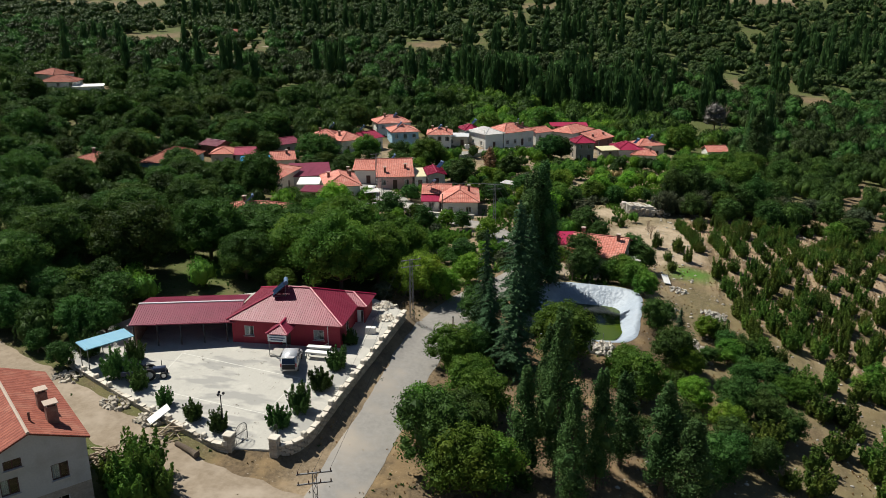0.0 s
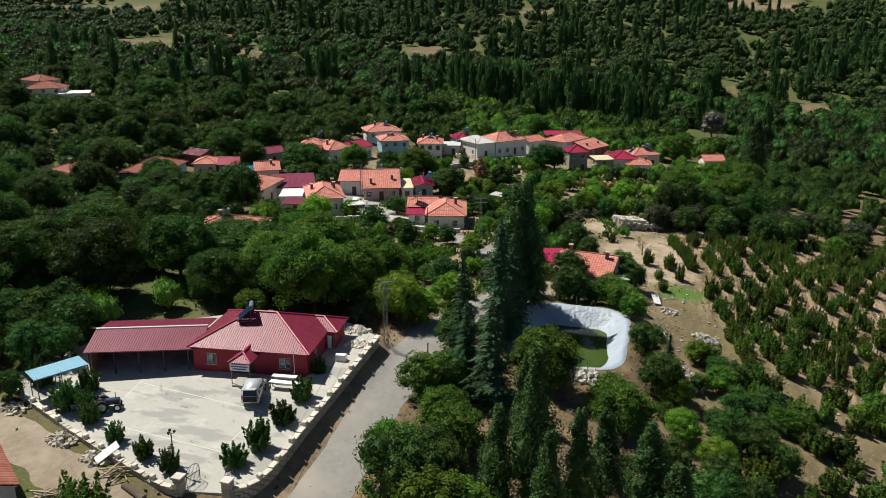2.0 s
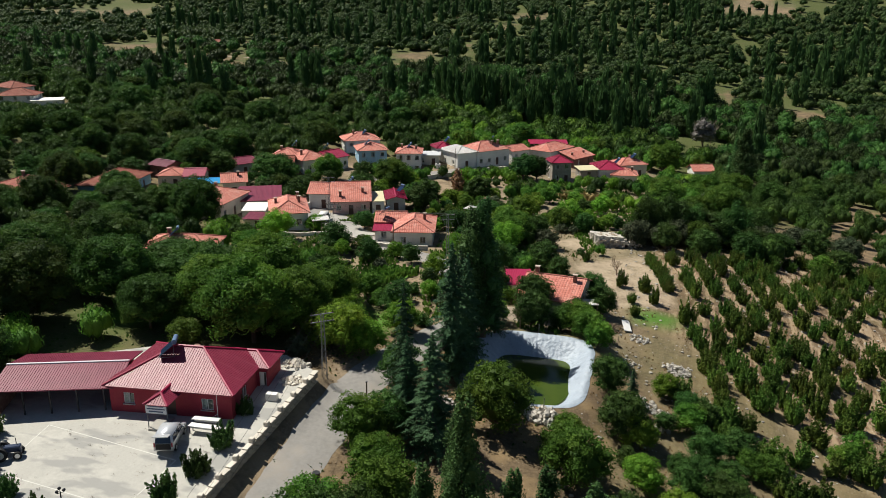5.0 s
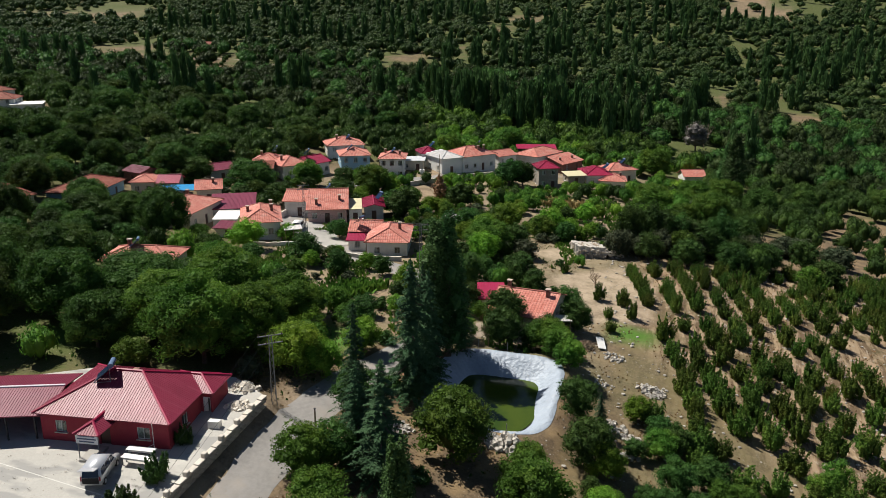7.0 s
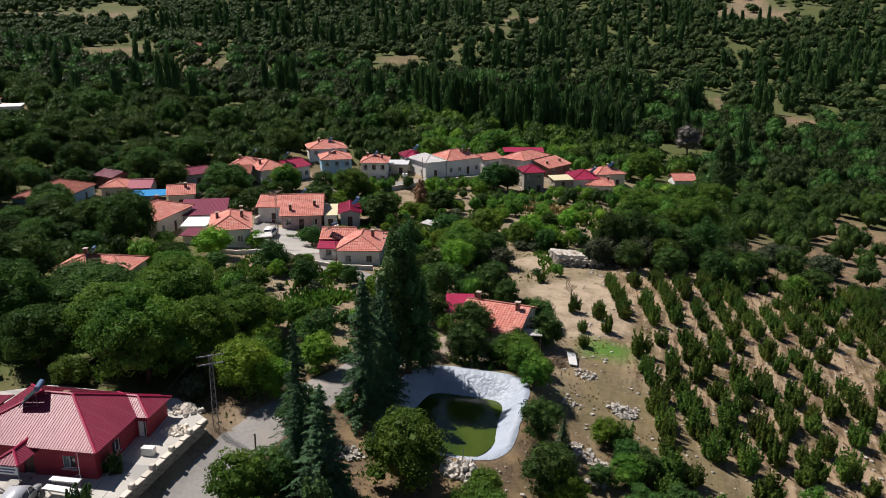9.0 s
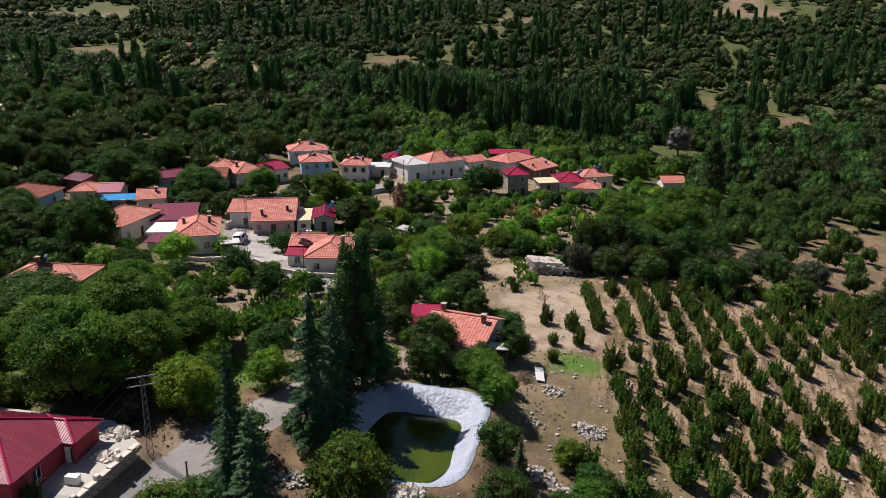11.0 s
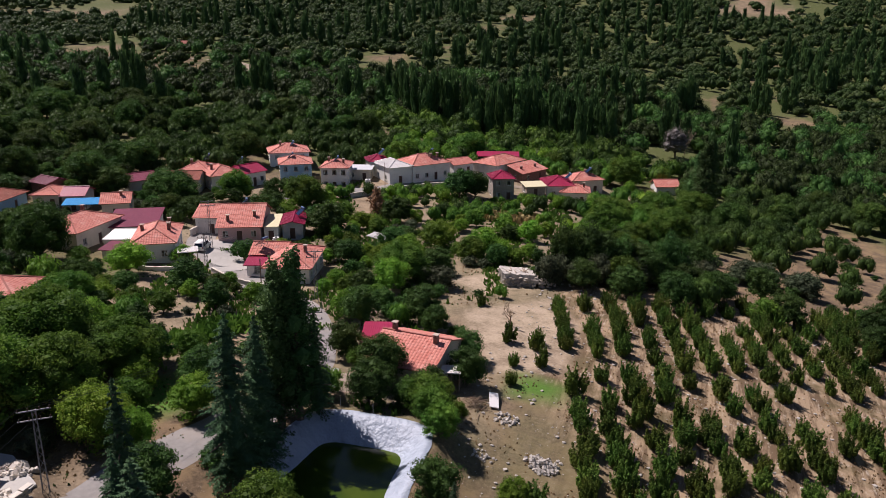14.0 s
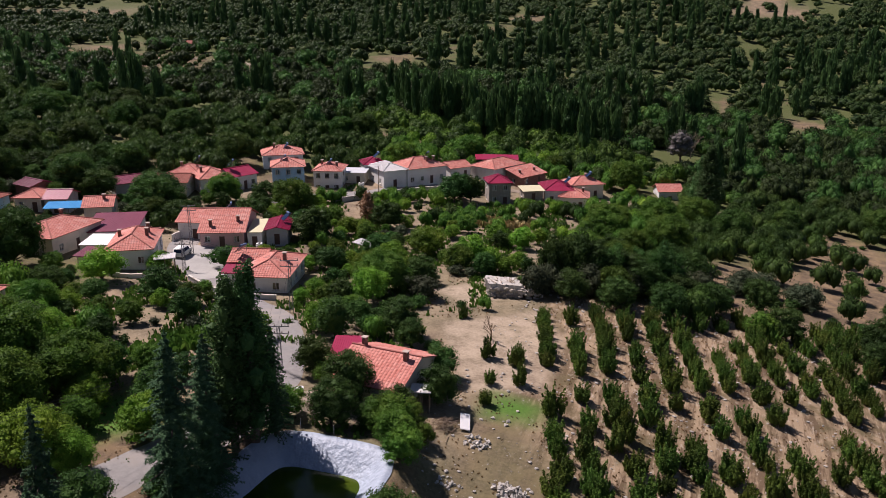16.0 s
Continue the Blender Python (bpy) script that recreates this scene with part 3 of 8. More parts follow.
def build_ground():
    xs, ys = steps(-72, 44, 0.75, -2600, 1800), steps(28, 165, 0.75, -900, 3200)
    X, Y = np.meshgrid(xs, ys)
    Z = gz(X, Y)
    nx, ny = len(xs), len(ys)
    idx = np.arange(nx * ny).reshape(ny, nx)
    quads = np.stack([idx[:-1, :-1], idx[:-1, 1:], idx[1:, 1:], idx[1:, :-1]], -1).reshape(-1, 4)
    ob = link("ground", np.stack([X, Y, Z], -1).reshape(-1, 3).tolist(), quads.tolist(), ground_material(), smooth=True)
    x, y = X.ravel(), Y.ravel()
    soft = lambda polys, s: np.max([np.clip(0.5 - polygon_gap(x, y, p) / s, 0, 1) for p in polys], 0)
    gardens = np.clip((x + 66) / 8, 0, 1) * np.clip((4 - x) / 6, 0, 1) * np.clip((y - 100) / 8, 0, 1) * np.clip((270 - y) / 20, 0, 1)
    pale = np.maximum.reduce([soft(FIELDS, 2.5), 0.06 * soft(FAR_FIELDS, 6.0), 0.26 * soft(SCARS, 5.0), 0.42 * gardens, 0.45 * np.clip(1.6 - np.abs(x + 26.3) / 2.6, 0, 1) * np.clip((92 - y) / 6, 0, 1) * np.clip((y - 40) / 6, 0, 1), 0.10 * np.clip((x + 1) / 5, 0, 1) * np.clip((158 + 0.4 * x - y) / 6, 0, 1), 0.04 * soft(SLOPES, 4.0), 0.22 * soft(PLOTS, 1.0)])
    pale = np.maximum(pale, 0.5 * np.clip((x + 85) / 6, 0, 1) * np.clip((-48 - x) / 6, 0, 1) * np.clip((y - 140) / 6, 0, 1) * np.clip((212 - y) / 8, 0, 1))
    green = soft(GREENS, 3.0)
    orchard = np.clip((x + 1) / 5, 0, 1) * np.clip((158 + 0.4 * x - y) / 6, 0, 1)
    verge = np.clip(1 - np.abs(x + 27) / 6, 0, 1) * np.clip((96 - y) / 6, 0, 1)
    verge = np.maximum(verge, np.clip((x + 38) / 3, 0, 1) * np.clip((2 - x) / 4, 0, 1) * np.clip((104 - y) / 6, 0, 1))
    village = np.clip((x + 118) / 10, 0, 1) * np.clip((-40 - x) / 10, 0, 1) * np.clip((y - 132) / 8, 0, 1) * np.clip((225 - y) / 12, 0, 1)
    lush = (1 + np.clip((y - 250) / 40, 0, 1)) * np.clip(1 - orchard - soft(SLOPES, 6.0) - soft(PLOTS, 1.5) - soft(FAR_FIELDS, 8.0) - verge - soft(SCARS, 6.0) - 0.55 * gardens - 0.6 * village, 0.10, 1)
    lush = np.maximum(lush, 0.55 * orchard * (1 - soft(FIELDS, 2.5)))
    colour_layer(ob.data, "soil", np.stack([pale, green, lush, orchard * (1 - soft(FIELDS, 2.5)) * np.clip((y + 1.2 * x - 118) / 10, 0.15, 1)], -1))
    tagged(ob, "sloping dry ground of brown earth and straw-coloured grass", "ground", kind="structure")


build_ground()


def smooth_line(pts, step=1.0):
    """Points along a Catmull-Rom line."""
    p = [Vector(q) for q in pts]
    p = [p[0] * 2 - p[1]] + p + [p[-1] * 2 - p[-2]]
    out = []
    for i in range(1, len(p) - 2):
        n = max(2, int((p[i + 1] - p[i]).length / step))
        for k in range(n):
            t = k / n
            out.append(0.5 * (2 * p[i] + (p[i + 1] - p[i - 1]) * t + (2 * p[i - 1] - 5 * p[i] + 4 * p[i + 1] - p[i + 2]) * t * t
                              + (3 * p[i] - p[i - 1] - 3 * p[i + 1] + p[i + 2]) * t ** 3))
    return out + [p[-2]]


def strip(name, pts, width, lift, material, label, ragged=0.25):
    line = smooth_line(pts)
    verts, faces, n = [], [], 7
    for i, p in enumerate(line):
        d = (line[min(i + 1, len(line) - 1)] - line[max(i - 1, 0)]).normalized()
        side = Vector((d.y, -d.x))
        w = width / 2 + ragged * noise.noise((p.x * 0.4, p.y * 0.4, 3))
        for k in range(n):
            q = p + side * (w * (2 * k / (n - 1) - 1))
            crown = 0.05 * (1 - (2 * k / (n - 1) - 1) ** 2)
            verts.append((q.x, q.y, gzf(q.x, q.y) + lift * (1 if 0 < k < n - 1 else 0.3) + crown))
    for i in range(len(line) - 1):
        for k in range(n - 1):
            a = i * n + k
            faces.append((a, a + 1, a + n + 1, a + n))
    ob = link(name, verts, faces, material, smooth=True)
    return tagged(ob, label, "road", kind="structure")


strip("road_1", [(-21.5, 24), (-23.5, 42), (-24.3, 50), (-24.8, 59), (-25.2, 70), (-25.3, 80), (-24.5, 87), (-22.8, 94), (-20.6, 101), (-19.7, 108),
                 (-23.2, 118), (-29.8, 128.5), (-38.5, 134), (-48, 141), (-57, 147.5), (-65.5, 157), (-70, 174), (-71, 190), (-63.5, 201.5),
                 (-57, 208.5), (-49.5, 219), (-42, 229)], 4.8, 0.07, M["asphalt"], "narrow grey asphalt village road with worn edges")
strip("road_2", [(-112, 78), (-84, 66), (-69, 60), (-56, 55.6), (-45.5, 51.6), (-38, 48.6), (-31, 47.5), (-25.5, 47)], 4.4, 0.05, M["dirt"],
      "pale dusty dirt track", 0.6)
strip("road_3", [(-258, 380), (-235, 398), (-214, 400), (-196, 392), (-180, 360)], 3.0, 0.25, M["dirt"], "pale dirt track between fields", 0.6)
strip("road_4", [(-19.7, 108), (-14.5, 110.5), (-9, 111)], 4.5, 0.09, M["dirt"], "dusty grey farm drive", 0.5)
strip("road_6", [(50, 346), (60, 344), (73, 345), (90, 341)], 2.4, 0.15, M["dirt"], "pale dirt track across the far slope", 0.5)
strip("road_7", [(-45, 316), (-35, 315), (-25, 321), (-12, 326)], 2.6, 0.15, M["dirt"], "pale dirt track along the poplars", 0.5)
strip("road_8", [(-49.5, 142.5), (-55.0, 147.6), (-59.5, 152.6), (-63.6, 157.2)], 6.6, 0.10, M["concrete"], "worn pale concrete village street between houses", 0.4)
strip("road_5", [(-42, 229), (-30, 236), (-12, 240), (4, 248), (16, 252), (40, 262)], 2.6, 0.12, M["dirt"], "pale track behind the houses", 0.4)


# ---- pond ----
def build_pond():
    n, rings = 144, 14
    verts, faces = [], []
    for k in range(rings):
        s = k / (rings - 1)
        for i in range(n):
            a = 2 * math.pi * i / n
            c, sn = math.cos(a), math.sin(a)
            b_out, b_in = (9.0, 5.6) if sn > 0 else (7.3, 6.0)
            r_out = (abs(c / 7.2) ** 4.2 + abs(sn / b_out) ** 4.2) ** (-1 / 4.2)
            r_in = (abs(c / 3.6) ** 7 + abs(sn / (b_in - 0.7)) ** 7) ** (-1 / 7)
            r = r_out + (r_in - r_out) * s
            r += 0.10 * noise.noise((c * 6, sn * 6, s * 2)) * (1 - s)
            x, y = POND.x + r * c, POND.y + r * sn
            top = float(rim_z(y)) + 0.06
            z = top + (-1.1 - top) * max(0, (s - 0.2) / 0.8) + (0.03 if s < 0.22 else 0.0)
            z += 0.035 * noise.noise((c * 9, sn * 9, s * 1.5)) * (1 if 0.24 < s < 0.95 else 0)
            if k == 0:
                z = float(gz(x, y)) + 0.03
            verts.append((x, y, z))
    for k in range(rings - 1):
        for i in range(n):
            j = (i + 1) % n
            faces.append((k * n + i, (k + 1) * n + i, (k + 1) * n + j, k * n + j))
    ob = thing("pond_liner", pose(0, 0, 0), "pale grey creased plastic sheets lining the irrigation pond", "pond liner")
    for g in range(9):                      # sheets welded side by side
        mine = [f for f in faces if (f[0] % n) // 16 == g]
        ids = sorted({i for f in mine for i in f})
        at = {v: i for i, v in enumerate(ids)}
        link("liner_sheet", [verts[i] for i in ids], [[at[i] for i in f] for f in mine], M["liner"], ob, smooth=True)
    w, f = [(POND.x, POND.y, -0.3)], []
    for i in range(n):
        a = 2 * math.pi * i / n
        c, sn = math.cos(a), math.sin(a)
        r = (abs(c / 5.2) ** 3.2 + abs(sn / 7.0) ** 3.2) ** (-1 / 3.2)
        w.append((POND.x + r * c, POND.y + r * sn, -0.3))
    for i in range(n):
        f.append((0, 1 + i, 1 + (i + 1) % n))
    ob = link("water", w, f, M["water"])
    tagged(ob, "still murky green pond water", "water", kind="structure")


build_pond()


# ---- roofs and walls ----
def roof_face(bm, pts, profile):
    """A convex planar roof face with tile courses or sheet ribs; pts start with the eave, left to right as seen from outside."""
    pts = [Vector(p) for p in pts]
    e = (pts[1] - pts[0]).normalized()
    nrm = e.cross(pts[2] - pts[1]).normalized()
    s = nrm.cross(e)
    o = pts[0]
    us, vs = [(p - o).dot(e) for p in pts], [(p - o).dot(s) for p in pts]
    u0, u1, v1 = min(us) - 0.01, max(us) + 0.01, max(vs) + 0.01
    tmp = Bm()
    uv = tmp.loops.layers.uv.new("UVMap")
    at = lambda u, v, h: o + e * u + s * v + nrm * h
    rows = []
    if profile == "tile":
        v, step = -0.001, 0.42
        while v < v1:
            rows.append([(u0, v, 0.042), (u1, v, 0.042), (u1, v + step, 0.015), (u0, v + step, 0.015)])
            rows.append([(u0, v + step, 0.015), (u1, v + step, 0.015), (u1, v + step, 0.042), (u0, v + step, 0.042)])
            v += step
    elif profile == "rib":
        u, step = u0, 0.25
        while u < u1:
            for a, b, h0, h1 in ((0, 0.15, 0, 0), (0.15, 0.175, 0, 0.035), (0.175, 0.225, 0.035, 0.035), (0.225, 0.25, 0.035, 0)):
                rows.append([(u + a, -0.001, h0), (u + b, -0.001, h1), (u + b, v1, h1), (u + a, v1, h0)])
            u += step
    else:
        rows.append([(u0, -0.001, 0), (u1, -0.001, 0), (u1, v1, 0), (u0, v1, 0)])
    for r in rows:
        f = tmp.faces.new([tmp.verts.new(at(*q)) for q in r])
        for lp, q in zip(f.loops, r):
            lp[uv].uv = (q[0], q[1])
    mid = sum(pts, Vector()) / len(pts)
    for a, b in zip(pts, pts[1:] + pts[:1]):
        out = (b - a).cross(nrm).normalized()
        if (mid - a).dot(out) > 0:
            out = -out
        bmesh.ops.bisect_plane(tmp, geom=tmp.verts[:] + tmp.edges[:] + tmp.faces[:], plane_co=a, plane_no=out, clear_outer=True)
    lower = [tmp.verts.new(p - nrm * 0.10) for p in pts]
    upper = [tmp.verts.new(p + nrm * 0.012) for p in pts]
    tmp.faces.new(list(reversed(lower)))
    for i in range(len(pts)):
        j = (i + 1) % len(pts)
        tmp.faces.new([lower[i], lower[j], upper[j], upper[i]])
    me = bpy.data.meshes.new("tmp")
    tmp.to_mesh(me)
    tmp.free()
    bm.from_mesh(me)
    bpy.data.meshes.remove(me)


def roof(parent, w0, w1, d0, d1, z, pitch, shape, material, profile, cap=None, name="roof", label=""):
    """A roof over the rectangle w0..w1, d0..d1 at eave height z: hip, gable_x, gable_y (ridge along x or y), mono_y, mono_x."""
    bm = Bm()
    W, D = w1 - w0, d1 - d0
    a, b, c, d = (w0, d0, z), (w1, d0, z), (w1, d1, z), (w0, d1, z)
    caps = []
    if shape == "hip":
        h = min(W, D) / 2
        r = z + h * pitch
        if W >= D:
            p, q = (w0 + h, (d0 + d1) / 2, r), (w1 - h, (d0 + d1) / 2, r)
            fs = [[a, b, q, p], [b, c, q], [c, d, p, q], [d, a, p]]
        else:
            p, q = ((w0 + w1) / 2, d0 + h, r), ((w0 + w1) / 2, d1 - h, r)
            fs = [[a, b, p], [b, c, q, p], [c, d, q], [d, a, p, q]]
        if W - D == 0:
            fs = [[a, b, p], [b, c, p], [c, d, p], [d, a, p]]
        caps = [(p, q), (a, p), (d, p if W >= D else q), (b, q if W >= D else p), (c, q)]
    elif shape == "gable_x":
        r = z + D / 2 * pitch
        p, q = (w0, (d0 + d1) / 2, r), (w1, (d0 + d1) / 2, r)
        fs = [[a, b, q, p], [c, d, p, q]]
        caps = [(p, q)]
    elif shape == "gable_y":
        r = z + W / 2 * pitch
        p, q = ((w0 + w1) / 2, d0, r), ((w0 + w1) / 2, d1, r)
        fs = [[b, c, q, p], [d, a, p, q]]
        caps = [(p, q)]
    elif shape == "mono_y":
        r = z + D * pitch
        fs = [[a, b, (w1, d1, r), (w0, d1, r)]]
    else:
        r = z + W * pitch
        fs = [[d, a, (w1, d0, r), (w1, d1, r)]]
    for f in fs:
        roof_face(bm, f, profile)
    bmesh.ops.remove_doubles(bm, verts=bm.verts[:], dist=0.002)
    ob = part(name, bm, material, parent, label)
    if caps and cap:
        bm = Bm()
        for p, q in caps:
            if (Vector(p) - Vector(q)).length > 0.2:
                rod(bm, Vector(p) + Vector((0, 0, 0.03)), Vector(q) + Vector((0, 0, 0.03)), 0.13, None, 6)
        part("ridge_cap", bm, cap, ob)
    return ob


def wall_run(bm, p, q, z0, z1, holes, thick=0.25):
    """A wall from p to q (outer face on the right hand of p to q), with openings (u0, u1, za, zb) through it."""
    p, q = Vector((*p, 0)), Vector((*q, 0))
    e = (q - p).normalized()
    L = (q - p).length
    nrm = Vector((-e.y, e.x, 0))
    turn = Matrix.Rotation(math.atan2(e.y, e.x), 4, "Z")

    def slab(u0, u1, za, zb):
        if u1 - u0 < 0.005 or zb - za < 0.005:
            return
        c = p + e * ((u0 + u1) / 2) + nrm * (thick / 2)
        box(bm, (c.x, c.y, (za + zb) / 2), (u1 - u0, thick, zb - za), turn)
    u = 0.0
    for a, b, za, zb in sorted(holes):
        slab(u, a, z0, z1)
        slab(a, b, z0, za)
        slab(a, b, zb, z1)
        u = b
    slab(u, L, z0, z1)


def window(parent, p, e, za, zb, w, frame_mat, curtain=0.0, sill=True, kind="window"):
    """A window or door in an opening that starts at p along e: frame with a mullion, panes, maybe a curtain, a sill."""
    turn = Matrix.Rotation(math.atan2(e.y, e.x), 4, "Z")
    nrm = Vector((-e.y, e.x, 0))
    h, t = zb - za, 0.07
    o = p + nrm * 0.12
    us, zs = [0, t, w / 2 - t / 2, w / 2 + t / 2, w - t, w], [za, za + t, zb - t, zb]
    bm = Bm()
    grid = [[[bm.verts.new(o + e * u + nrm * k + Vector((0, 0, z))) for z in zs] for u in us] for k in (-0.04, 0.04)]
    solid = {(i, j) for i in range(5) for j in range(3)} - {(1, 1), (3, 1)}
    for i, j in solid:
        for g in grid:
            bm.faces.new([g[i][j], g[i + 1][j], g[i + 1][j + 1], g[i][j + 1]])
        for di, dj, c0, c1 in ((-1, 0, (0, 0), (0, 1)), (1, 0, (1, 0), (1, 1)), (0, -1, (0, 0), (1, 0)), (0, 1, (0, 1), (1, 1))):
            if (i + di, j + dj) not in solid:
                bm.faces.new([grid[0][i + c0[0]][j + c0[1]], grid[0][i + c1[0]][j + c1[1]], grid[1][i + c1[0]][j + c1[1]], grid[1][i + c0[0]][j + c0[1]]])
    win = part(kind, bm, frame_mat, parent)
    if sill:
        c = p + e * (w / 2) - nrm * 0.05
        one_box("sill", (c.x, c.y, za - 0.04), (w + 0.16, 0.2, 0.05), M["pale_stone"], win, "", 0.0, turn)
    for k in (0.25, 0.75):
        c = o + e * (w * k)
        bm = Bm()
        box(bm, (c.x, c.y, (za + zb) / 2), (w / 2 - t * 1.5, 0.012, h - 2 * t), turn)
        part("pane", bm, M["glass"], win).visible_shadow = False
    if curtain:
        c = p + nrm * 0.26 + e * (w * curtain / 2 + 0.02)
        bm = Bm()
        n = 10
        for i in range(n):
            a0, a1 = w * curtain * i / n, w * curtain * (i + 1) / n
            q0, q1 = p + nrm * (0.27 + 0.03 * (i % 2)) + e * a0, p + nrm * (0.27 + 0.03 * ((i + 1) % 2)) + e * a1
            bm.faces.new([bm.verts.new(v) for v in ((q0.x, q0.y, za), (q1.x, q1.y, za), (q1.x, q1.y, zb), (q0.x, q0.y, zb))])
        part("curtain", bm, M["curtain"], win)
    return win


def chimney(parent, x, y, z0, z1, w, material):
    bm = Bm()
    box(bm, (x, y, (z0 + z1) / 2), (w, w, z1 - z0), None, 0.02)
    ob = part("chimney", bm, material, parent)
    bm = Bm()
    box(bm, (x, y, z1 + 0.22), (w + 0.2, w + 0.2, 0.08), None, 0.02)
    for sx in (-1, 1):
        for sy in (-1, 1):
            box(bm, (x + sx * (w / 2 - 0.06), y + sy * (w / 2 - 0.06), z1 + 0.09), (0.1, 0.1, 0.2))
    part("chimney_cap", bm, M["cap"], ob)


def house(fl, fr, D, eave, H, shape, pitch, roof_mat, wall_mat, label, profile="tile", wins=(2, 2), storeys=1, chims=(), over=0.45, cap=True,
          frame_mat="frame", sink=1.2, door=True, name="house", base=None, floor_h=2.8, win=(1.0, 1.15)):
    """A house whose front wall runs from fl to fr as one faces it; local x along the front, local y to the back."""
    fl, fr = Vector(fl), Vector(fr)
    e = fr - fl
    W = e.length
    ang = math.degrees(math.atan2(e.y, e.x))
    z0 = eave - H
    ob = thing(name, pose(fl.x, fl.y, z0, 0, 0, ang), label, "house")
    bm = Bm()
    corners = [(0, 0), (W, 0), (W, D), (0, D)]
    spots = []
    for i in range(4):
        p, q = Vector((*corners[i], 0)), Vector((*corners[(i + 1) % 4], 0))
        L, d = (q - p).length, (q - p).normalized()
        k = wins[0] if i == 0 else wins[1] if i in (1, 3) else 0
        holes = []
        for st in range(storeys):
            lo = st * floor_h + 0.95
            if lo + win[1] > H - 0.15:
                break
            for j in range(k):
                u = L * (j + 0.5) / k - win[0] / 2
                if st == 0 and i == 0 and door and j == k // 2:
                    if 2.05 < H - 0.2:
                        holes.append((u, u + 0.95, 0.02, 2.05))
                        spots.append((p + d * u, d, 0.02, 2.05, 0.95, 0, "door"))
                else:
                    holes.append((u, u + win[0], lo, lo + win[1]))
                    spots.append((p + d * u, d, lo, lo + win[1], win[0], rnd.choice((0, 0, 0.4, 0.55)), "window"))
        cols = {}
        for hset in holes:
            cols.setdefault(round(hset[0], 3), []).append(hset)
        ins = 0.25 if i % 2 else 0.0
        pp, qq = p + d * ins, q - d * ins
        # one opening per column and storey: build storey by storey
        for st in range(storeys):
            za = -sink if st == 0 else st * floor_h
            zb = H if st == storeys - 1 else (st + 1) * floor_h
            hs = [(h[0] - ins, h[1] - ins, h[2], h[3]) for h in holes if za <= h[2] < zb]
            wall_run(bm, pp[:2], qq[:2], za, zb, hs)
    if shape in ("gable_x", "gable_y"):
        span = D if shape == "gable_x" else W
        r = span / 2 * pitch
        for s in (0, 1):
            if shape == "gable_x":
                x0 = 0.0 if s == 0 else W - 0.25
                tri = [(x0, 0, H), (x0, D, H), (x0, D / 2, H + r)]
                off = Vector((0.25, 0, 0))
            else:
                y0 = 0.0 if s == 0 else D - 0.25
                tri = [(0, y0, H), (W, y0, H), (W / 2, y0, H + r)]
                off = Vector((0, 0.25, 0))
            va = [bm.verts.new(v) for v in tri]
            vb = [bm.verts.new(Vector(v) + off) for v in tri]
            bm.faces.new(va)
            bm.faces.new(list(reversed(vb)))
            for i in range(3):
                j = (i + 1) % 3
                bm.faces.new([va[i], va[j], vb[j], vb[i]])
    elif shape.startswith("mono"):
        r = (D if shape == "mono_y" else W) * pitch
        if shape == "mono_y":
            box(bm, (W / 2, D - 0.125, H + r / 2 - 0.06), (W, 0.25, max(0.02, r - 0.12)))
            sides = [[(x, 0, H), (x, D - 0.25, H), (x, D - 0.25, H + r * (D - 0.25) / D)] for x in (0.0, W - 0.25)]
        else:
            box(bm, (W - 0.125, D / 2, H + r / 2 - 0.06), (0.25, D, max(0.02, r - 0.12)))
            sides = [[(0, y, H), (W - 0.25, y, H), (W - 0.25, y, H + r * (W - 0.25) / W)] for y in (0.0, D - 0.25)]
        off = Vector((0.25, 0, 0)) if shape == "mono_y" else Vector((0, 0.25, 0))
        for tri in sides:
            va = [bm.verts.new(v) for v in tri]
            vb = [bm.verts.new(Vector(v) + off) for v in tri]
            bm.faces.new(va)
            bm.faces.new(list(reversed(vb)))
            for i in range(3):
                j = (i + 1) % 3
                bm.faces.new([va[i], va[j], vb[j], vb[i]])
    part("wall", bm, M[wall_mat], ob)
    for p, d, za, zb, w, cur, kind in spots:
        if kind == "door":
            nrm = Vector((-d.y, d.x, 0))
            c = p + d * (w / 2) + nrm * 0.15
            one_box("door", (c.x, c.y, (za + zb) / 2), (w, 0.06, zb - za), M["dark_frame"], ob, "", 0.0, Matrix.Rotation(math.atan2(d.y, d.x), 4, "Z"))
        else:
            window(ob, p, d, za, zb, w, M[frame_mat], cur)
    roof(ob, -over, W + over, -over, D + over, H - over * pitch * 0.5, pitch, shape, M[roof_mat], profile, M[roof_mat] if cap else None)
    for cx, cy, ch in chims:
        hx = {"hip": min(cx, W - cx, cy, D - cy), "gable_x": min(cy, D - cy), "gable_y": min(cx, W - cx), "mono_y": cy, "mono_x": cx}[shape] * pitch
        chimney(ob, cx, cy, H + hx - 0.3, H + hx + ch, 0.5, M["brick"])
    return ob


